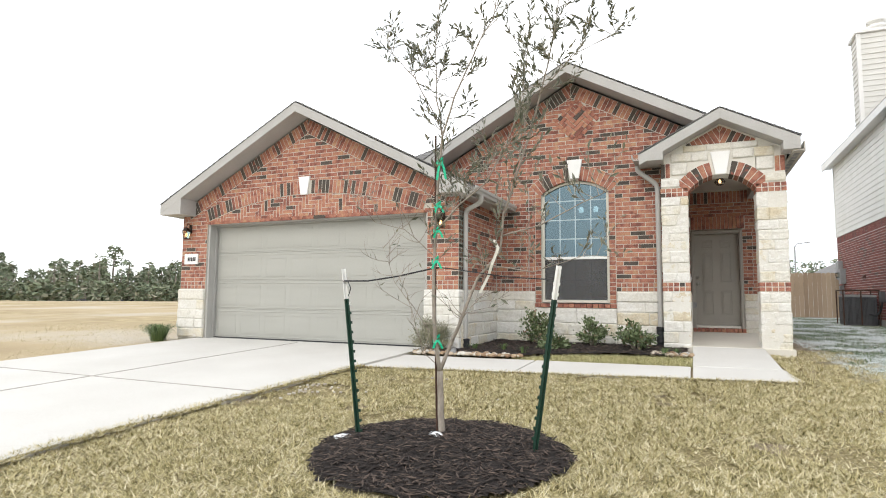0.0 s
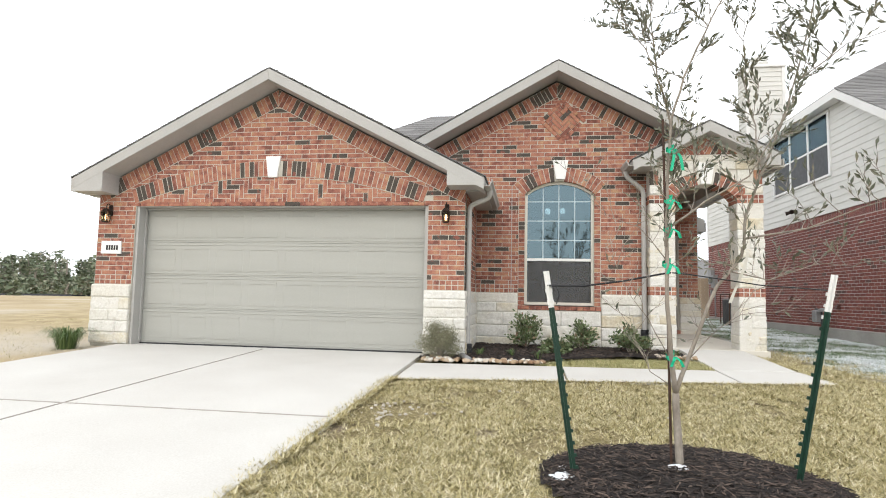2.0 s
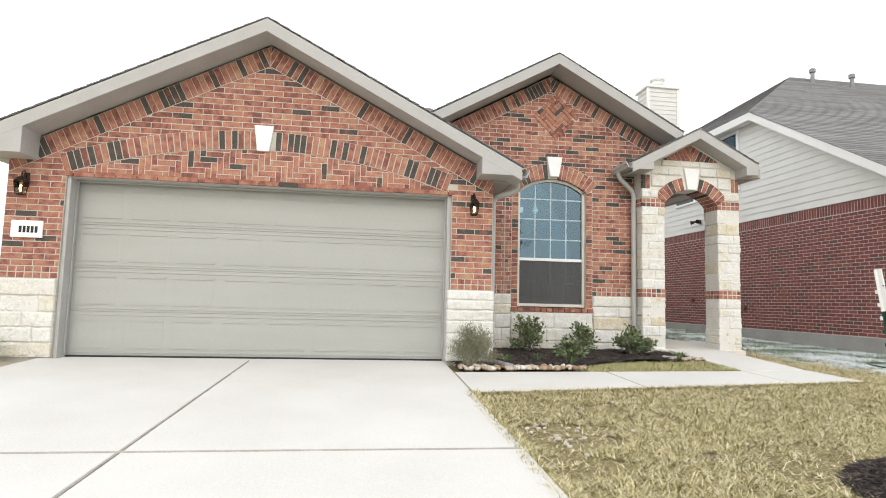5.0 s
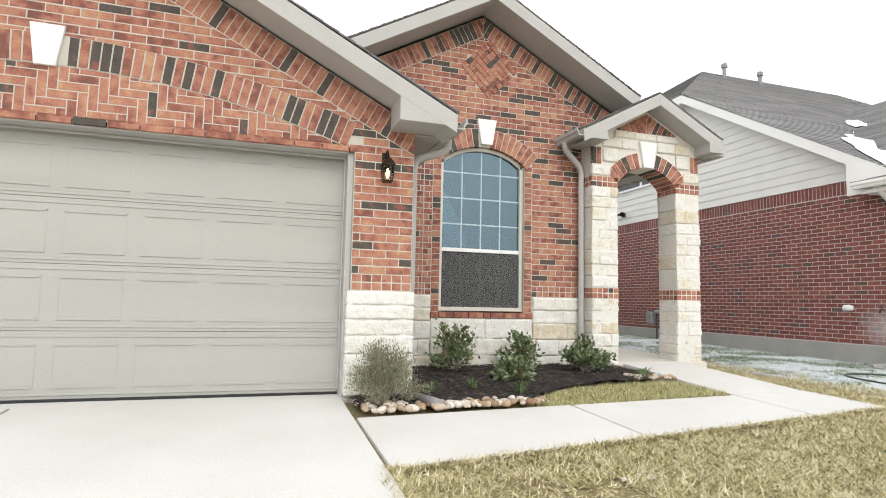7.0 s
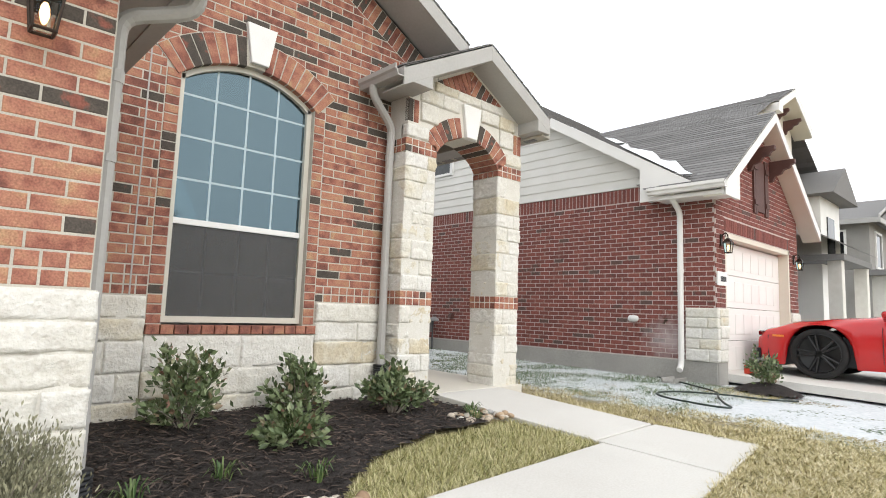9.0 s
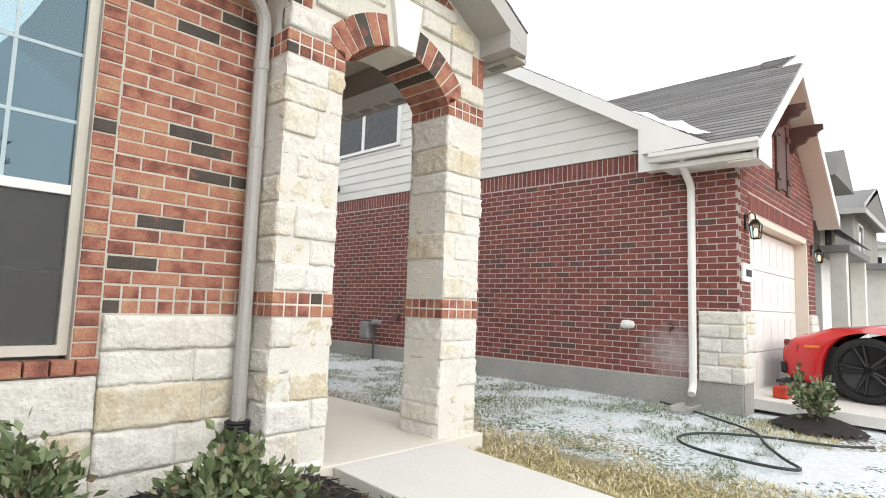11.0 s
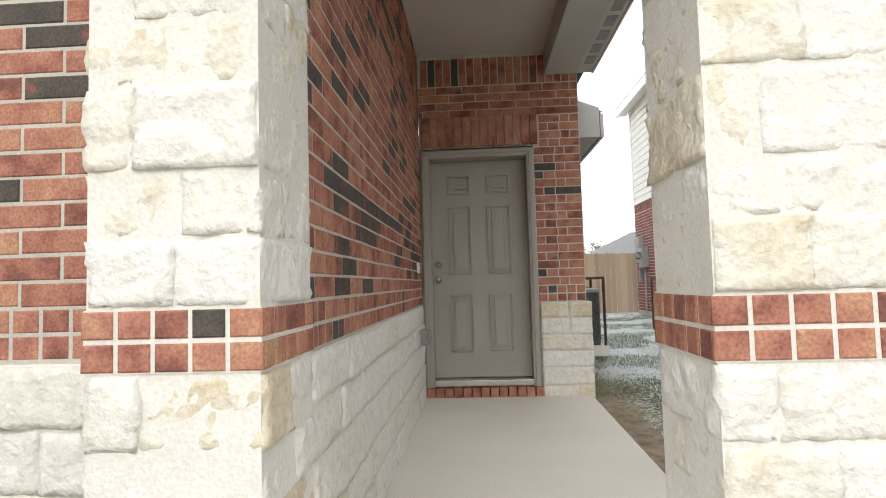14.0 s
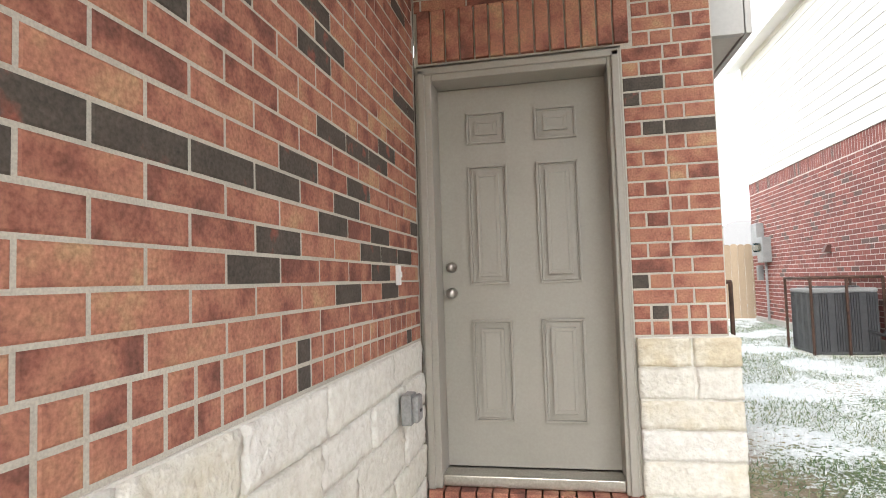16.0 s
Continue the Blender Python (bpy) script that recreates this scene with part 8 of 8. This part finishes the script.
for z, x in ((0.72, -0.05), (1.28, -0.065), (1.5, -0.055), (1.68, -0.05), (2.0, -0.035)):
    rb = Geo()
    for q in range(2):
        c = [Vector((x + 0.026 * math.cos(a), 0.0 + 0.026 * math.sin(a), z + 0.012 * q + 0.02 * math.sin(a + q))) for a in [2 * math.pi * i / 10 for i in range(11)]]
        rb.add([p + Vector((0, 0, s)) for p in c for s in (-0.008, 0.008)], [(2 * i, 2 * i + 2, 2 * i + 3, 2 * i + 1) for i in range(10)])
    tl = 0.06 if z < 1.9 else 0.14
    for sgn in (-1, 1):
        p = [Vector((x + 0.02, -0.03, z)), Vector((x + 0.03 + 0.02 * sgn, -0.045, z - tl * 0.4)), Vector((x + 0.03 + 0.035 * sgn, -0.04, z - tl))]
        rb.add([q + Vector((s, 0, 0)) for q in p for s in (-0.008, 0.01)], [(0, 1, 3, 2), (2, 3, 5, 4)])
    rb.make("ribbon", M["ribbon"], tree, "bright green plastic tie ribbon")
tagged(Geo().tube([TB + Vector((-0.045, 0.02, 0)), TB + Vector((-0.06, 0.0, 0.9)), TB + Vector((-0.075, 0.01, 2.2))], 0.008, 6).make("bamboo_stake", M["rust"]), "thin brown cane stake tied along the tree trunk", "stake")


tag = Geo()
strip = [Vector((0.37, 0.03, 1.42)), Vector((0.41, 0.0, 1.36)), Vector((0.37, -0.02, 1.24)), Vector((0.34, -0.01, 1.16)), Vector((0.29, -0.03, 1.05))]
tag.add([q + Vector((k, 0.3 * k, 0)) for q in strip for k in (-0.010, 0.010)], [(2 * i, 2 * i + 1, 2 * i + 3, 2 * i + 2) for i in range(4)])
tag.make("tag", M["vinyl"], tree, "limp white nursery tag hanging from a limb")


def t_post(foot, top, label):
    """A studded steel T-post, white at the tip."""
    post = empty("t_post", label, "post", group="tree posts")
    post.location = foot
    f, t = Vector((0, 0, -0.08)), Vector(top) - Vector(foot)
    up = t.normalized()
    sd = up.cross(Vector((0, 1, 0))).normalized()
    fw = sd.cross(up)

    def bar(a, b, w, d, off):
        g = Geo()
        v = []
        for p in (a, b):
            for i, j in ((-1, -1), (1, -1), (1, 1), (-1, 1)):
                v.append(p + sd * w * i + fw * (d * j + off))
        return g.add(v, [(3, 2, 1, 0), (4, 5, 6, 7), (0, 1, 5, 4), (1, 2, 6, 5), (2, 3, 7, 6), (3, 0, 4, 7)])

    cut = t * 0.82
    g = bar(f, cut, 0.018, 0.003, 0)
    b2 = bar(f, cut, 0.003, 0.014, -0.014)
    g.add(b2.v, b2.f)
    g.make("shaft", M["green_post"], post)
    g = bar(cut, t, 0.018, 0.003, 0)
    b2 = bar(cut, t, 0.003, 0.014, -0.014)
    g.add(b2.v, b2.f)
    g.make("tip", M["white_paint"], post, "white painted tip")
    n = 16
    for i in range(n):
        p = t * (0.06 + 0.9 * i / n)
        st = bar(p - up * 0.010, p + up * 0.010, 0.022, 0.007, 0.008)
        st.make("stud", M["green_post"] if i / n < 0.8 else M["white_paint"], post)
    return post


t_post((-1.775, 3.055, -0.39), (-1.962, 3.075, 0.865), "leaning green steel post with white tip beside the tree")
t_post((-0.512, 3.14, -0.33), (-0.315, 3.05, 0.865), "leaning green steel post with white tip beside the tree")
tagged(Geo().tube([(-1.95, 3.06, 0.775), (-1.75, 3.08, 0.775), (-1.5, 3.1, 0.81), (-1.26, 3.12, 0.86), (-1.2, 3.15, 0.87)], 0.006, 5).tube([(-1.955, 3.05, 0.775), (-1.9, 3.04, 0.77), (-1.88, 3.05, 0.72), (-1.9, 3.05, 0.66)], 0.004, 5).make("tie_wire", M["black_plastic"]), "black tie wire from post to tree", "wire", "tie wires")
tagged(Geo().tube([(-0.33, 3.07, 0.775), (-0.7, 3.1, 0.80), (-1.1, 3.13, 0.86), (-1.19, 3.16, 0.87)], 0.004, 5).make("tie_wire", M["black_plastic"]), "black tie wire from post to tree", "wire", "tie wires")


def snow_lump(x, y, z, s, seed, label):
    rng = random.Random(seed)
    bm = bmesh.new()
    bmesh.ops.create_icosphere(bm, subdivisions=3, radius=s)
    for v in bm.verts:
        k = 1 + 0.5 * noise.noise(v.co * (2 / s) + Vector((seed, 0, 0)))
        v.co = Vector((v.co.x * k, v.co.y * k, v.co.z * k * 0.35))
    me = bpy.data.meshes.new("snow")
    bm.to_mesh(me)
    bm.free()
    me.materials.append(M["snow"])
    ob = tagged(new("snow_lump", me), label, "snow", "snow lumps")
    ob.location = (x, y, z)


snow_lump(-1.19, 3.06, ring_z(-1.19, 3.06), 0.06, 3, "small lump of old snow at the tree's foot")
snow_lump(-1.86, 2.97, ground_z(-1.8, 3.0) + 0.02, 0.07, 4, "lump of old snow at the post's foot")
snow_lump(-1.83, 3.13, ground_z(-1.8, 3.1) + 0.02, 0.05, 5, "lump of old snow at the post's foot")

# ---- hose, splash block and small things in the side yard ----
hose = [(5.2, 9.6), (5.15, 9.45), (4.95, 9.1), (4.6, 8.6), (4.25, 8.2), (3.8, 8.0), (3.4, 7.78), (3.15, 7.62), (3.04, 7.85), (3.1, 8.28), (3.3, 8.54), (3.6, 8.58), (3.88, 8.42), (4.12, 8.05), (4.3, 7.6), (4.62, 7.3), (4.8, 7.2)]
hp = []
for i in range(1, len(hose) - 2):
    q0, q1, q2, q3 = (Vector((*q, 0)) for q in hose[i - 1:i + 3])
    for k in range(5):
        u = k / 5
        p = q1 + (q2 - q0) * 0.5 * u + (q0 * 2 - q1 * 5 + q2 * 4 - q3) * 0.5 * u * u + (q1 * 3 - q0 - q2 * 3 + q3) * 0.5 * u ** 3
        hp.append((p.x, p.y, ground_z(p.x, p.y) + 0.015))
tagged(Geo().tube(hp, 0.012, 6).make("garden_hose", M["hose"], smooth=True), "dark green garden hose lying across the frosty grass", "hose")
tagged(Geo().prism([(-0.12, 0), (0.12, 0), (0.15, 0.09), (0.11, 0.09), (0.09, 0.04), (-0.09, 0.04), (-0.11, 0.09), (-0.15, 0.09)], lambda a, z, d: (NX - 0.15 - d, 9.06 + a * 0.75, -0.19 + z * 0.8), 0, 0.4).make("splash_block", M["foundation"], bevel=0.006), "grey concrete splash block under the white downspout", "splash block")
box = empty("utility_box", "small red and black charger on the neighbour's drive", "charger")
box.location = (6.0, 8.35, ground_z(6, 8) + 0.15)
Geo().box(-0.12, 0.12, -0.08, 0.08, 0, 0.14).make("case", M["red_plastic"], box, "", 0.02)
Geo().tube([(-0.08, 0, 0.14), (-0.08, 0, 0.2), (0.08, 0, 0.2), (0.08, 0, 0.14)], 0.012, 6).make("handle", M["black_plastic"], box)


# ---- grass ----
def blades(name, area_of, count, size, mat, seed, label, keep=lambda x, y: True, flat=0.8, lift=0.0):
    """Loose grass blades, one thin triangle each."""
    r = np.random.RandomState(seed)
    x0, x1, y0, y1 = area_of
    xy = np.column_stack((r.uniform(x0, x1, count), r.uniform(y0, y1, count)))
    xy = np.array([p for p in xy if keep(p[0], p[1])])
    n = len(xy)
    z = np.array([ground_z(a, b) for a, b in xy]) - 0.012 + lift
    ang, lean, length = r.uniform(0, 2 * np.pi, n), r.uniform(0.05, 1.0, n) ** flat, size * r.uniform(0.5, 1.3, n)
    d = np.column_stack((np.cos(ang) * np.sqrt(1 - (1 - lean) ** 2), np.sin(ang) * np.sqrt(1 - (1 - lean) ** 2), np.maximum(0.22, 1 - lean))) * length[:, None]
    s = np.column_stack((-np.sin(ang), np.cos(ang), np.zeros(n))) * (0.0032 * r.uniform(0.7, 1.6, n))[:, None]
    base = np.column_stack((xy, z))
    v = np.stack((base - s, base + s, base + d), axis=1).reshape(-1, 3)
    me = bpy.data.meshes.new(name)
    me.vertices.add(3 * n)
    me.vertices.foreach_set("co", v.astype(np.float32).ravel())
    me.loops.add(3 * n)
    me.loops.foreach_set("vertex_index", np.arange(3 * n, dtype=np.int32))
    me.polygons.add(n)
    me.polygons.foreach_set("loop_start", np.arange(0, 3 * n, 3, dtype=np.int32))
    me.update()
    me.validate()
    me.materials.append(M[mat])
    return tagged(new(name, me), label, "grass", kind="stuff")


def lawn_ok(x, y):
    if math.hypot(x + 1.12, y - 2.97) < 0.84 or x < -3.66 + (max(0, 1.6 - y)) * 0.22 + 0.10 * noise.noise(Vector((0, y * 3, 0))) + 0.05 * noise.noise(Vector((0, y * 11, 4))):
        return False
    if near_edge(x) - 0.0 + 0.03 * noise.noise(Vector((x * 4, 0, 0))) < y < 9.6 and x < 1.5:
        return False
    if math.hypot((x + 3.25) / 0.55, (y - 4.5) / 0.5) + 0.7 * noise.noise(Vector((x * 5, y * 5, 1))) < 0.8:
        return random.random() < 0.12
    return noise.noise(Vector((x * 0.9, y * 0.9, 7))) + 0.5 * noise.noise(Vector((x * 3.1, y * 3.1, 2))) > -0.34 or random.random() < 0.22


rng_g = random.Random(55)
for i in range(46):                                     # stray gravel on the worn patch and in the lawn
    gx, gy = (rng_g.gauss(-3.22, 0.2), rng_g.gauss(4.5, 0.28)) if i < 34 else (rng_g.uniform(-2.5, 3.5), rng_g.uniform(3.6, 6.2))
    s = rng_g.uniform(0.008, 0.022)
    if gx > -3.6:
        rough_block(s * 1.6, s * 1.2, s, i + 900, s * 0.3, s * 0.5).make("gravel_stone", M["rock_pale"], None)
        tagged(bpy.data.objects["gravel_stone"], "small pale gravel stone in the lawn", "stone", "gravel")
        bpy.data.objects["gravel_stone"].location = (gx, gy, ground_z(gx, gy) + s * 0.4)
        bpy.data.objects["gravel_stone"].name = "loose_stone"
blades("lawn", (-3.7, 2.3, 0.2, 7.0), 330000, 0.062, "grass", 201, "short dormant tan lawn grass", lawn_ok, 0.45)
def drive_edge(y):
    for (y0, x0), (y1, x1) in zip(((-6.5, -2.2), (-1.5, -2.9), (0.2, -3.35), (1.4, -3.55), (2.4, -3.65)), ((-1.5, -2.9), (0.2, -3.35), (1.4, -3.55), (2.4, -3.65), (6.2, -3.63))):
        if y0 <= y <= y1:
            return x0 + (x1 - x0) * (y - y0) / (y1 - y0)
    return -3.63


def ragged(x, y):
    return abs(x - drive_edge(y) - 0.05 * noise.noise(Vector((0, y * 2.3, 0))) - 0.045 * noise.noise(Vector((0, y * 9, 4)))) < 0.065


blades("lawn_edge", (-3.85, -2.6, -1.4, 6.0), 120000, 0.06, "grass", 209, "ragged dormant grass growing over the drive's edge", ragged, 0.45, 0.03)
blades("lawn", (2.3, 5.4, -0.6, 7.3), 90000, 0.06, "grass", 206, "short dormant tan lawn grass", lambda x, y: lawn_ok(x, y) and not (x > 2.7 + 0.4 * noise.noise(Vector((x * 2, y * 2, 6))) and y > 5.9), 0.45)
blades("lawn", (-3.7, 2.3, -1.4, 0.2), 40000, 0.05, "grass", 207, "short dormant tan lawn grass", lawn_ok, 0.45)
blades("lawn", (1.5, 5.2, 6.7, 10.5), 38000, 0.055, "grass", 202, "short dormant tan lawn grass", lambda x, y: x > 1.58 and not (y > 9.5 and x < 1.95) and (x < 2.6 + 0.5 * noise.noise(Vector((x * 2, y * 2, 6))) or (y > 7.6 and y < 8.4 and x > 4.2)) and noise.noise(Vector((x * 1.3, y * 1.3, 3))) > -0.3)
blades("lawn_edge", (-3.6, 1.7, 5.9, 6.95), 60000, 0.055, "grass", 210, "ragged dormant grass growing over the walk's edge", lambda x, y: abs(y - near_edge(x) - 0.03 * noise.noise(Vector((x * 3, 0, 0))) + 0.02) < 0.045, 0.45, 0.012)
blades("lawn_edge", (1.44, 1.7, 6.7, 9.4), 12000, 0.055, "grass", 211, "ragged dormant grass growing over the walk's edge", lambda x, y: abs(x - 1.54 + 0.03 * noise.noise(Vector((0, y * 3, 0)))) < 0.05, 0.45, 0.012)
blades("lawn_strip", (-1.95, 0.42, 7.3, 8.45), 34000, 0.065, "lawn_green", 203, "greenish tan grass between bed and walk", lambda x, y: y > far_edge(x) + 0.01 and not inside(BED_POLY, x, y))
blades("side_lawn", (1.95, 5.2, 7.9, 24), 105000, 0.05, "frost_grass", 204, "thin green grass showing through frost", lambda x, y: (x > 2.4 or y > 13.8) and noise.noise(Vector((x * 1.1, y * 1.1, 5))) + 0.6 * noise.noise(Vector((x * 4, y * 4, 2))) > -0.02)
blades("frosted_grass", (2.2, 5.2, 7.7, 24), 80000, 0.04, "frost", 208, "white frosted grass blades", lambda x, y: noise.noise(Vector((x * 1.1, y * 1.1, 5))) + 0.6 * noise.noise(Vector((x * 4, y * 4, 2))) < 0.22)
blades("field_grass", (-16, -8.7, 2.0, 16), 16000, 0.06, "grass", 205, "sparse dry grass beside the drive", lambda x, y: x < -8.85 and noise.noise(Vector((x * 0.5, y * 0.5, 9))) > -0.05)


# ---- far woods ----
def woods(name, seed, arc0, arc1, count, near, far, h0, h1, label):
    rng = random.Random(seed)
    g, t = Geo(), Geo()
    for i in range(count):
        a, d = radians(rng.uniform(arc0, arc1)), rng.uniform(near, far)
        x, y, h = d * math.cos(a), d * math.sin(a), rng.uniform(h0, h0 + (h1 - h0) * (1.0 if rng.random() < 0.12 else 0.62))
        pine = rng.random() < 0.6
        bare = rng.random() < 0.12
        t.tube([(x, y, -0.8), (x + rng.uniform(-0.2, 0.2), y, h * 0.5), (x + rng.uniform(-0.4, 0.4), y, h * 0.95)], [0.16, 0.12, 0.03], 5, False)
        n = 40 if bare else 170
        for k in range(n):
            f = rng.uniform(0.62, 1.0) if h > h1 * 0.85 else rng.uniform(0.02, 1.0)
            r = h * (0.26 * (1.05 - f) + 0.06) * (1.0 if pine else 1.35)
            b, q = rng.uniform(0, 2 * math.pi), r * math.sqrt(rng.random())
            c = Vector((x + q * math.cos(b), y + q * math.sin(b), h * f))
            s = rng.uniform(0.12, 0.45) * (0.5 if bare else 1)
            v = [c + Vector((rng.uniform(-1, 1), rng.uniform(-1, 1), rng.uniform(-0.7, 0.7))) * s for _ in range(4)]
            g.add(v, [(0, 1, 2), (0, 2, 3)])
    t.make("trunks", M["bark"], None)
    tagged(bpy.context.scene.objects["trunks"] if "trunks" in bpy.context.scene.objects else None, "grey trunks among the far trees", "trees", kind="stuff")
    bpy.data.objects["trunks"].name = "far_trunks"
    tagged(g.make(name, M["pine"]), label, "trees", kind="stuff")


woods("far_woods", 301, 118, 168, 330, 75, 100, 3.0, 6.6, "dark mixed pine woods along the far edge of the field")
woods("low_scrub", 302, 112, 172, 220, 62, 76, 1.2, 2.6, "low green scrub in front of the far woods")
woods("back_woods", 303, 55, 100, 110, 95, 125, 5, 8.5, "distant trees beyond the fence")
# out-of-view treeline, added to close the horizon in window reflections
woods("street_woods", 304, 185, 340, 160, 90, 130, 4, 9, "unseen treeline added across the street for horizon and reflections")
tagged(Geo().tube([(-60, 34, -0.05), (-48, 44, -0.05), (-30, 58, -0.05)], 0.25, 6).make("silt_fence", M["black_plastic"]), "low black silt fence along the field edge", "fence")
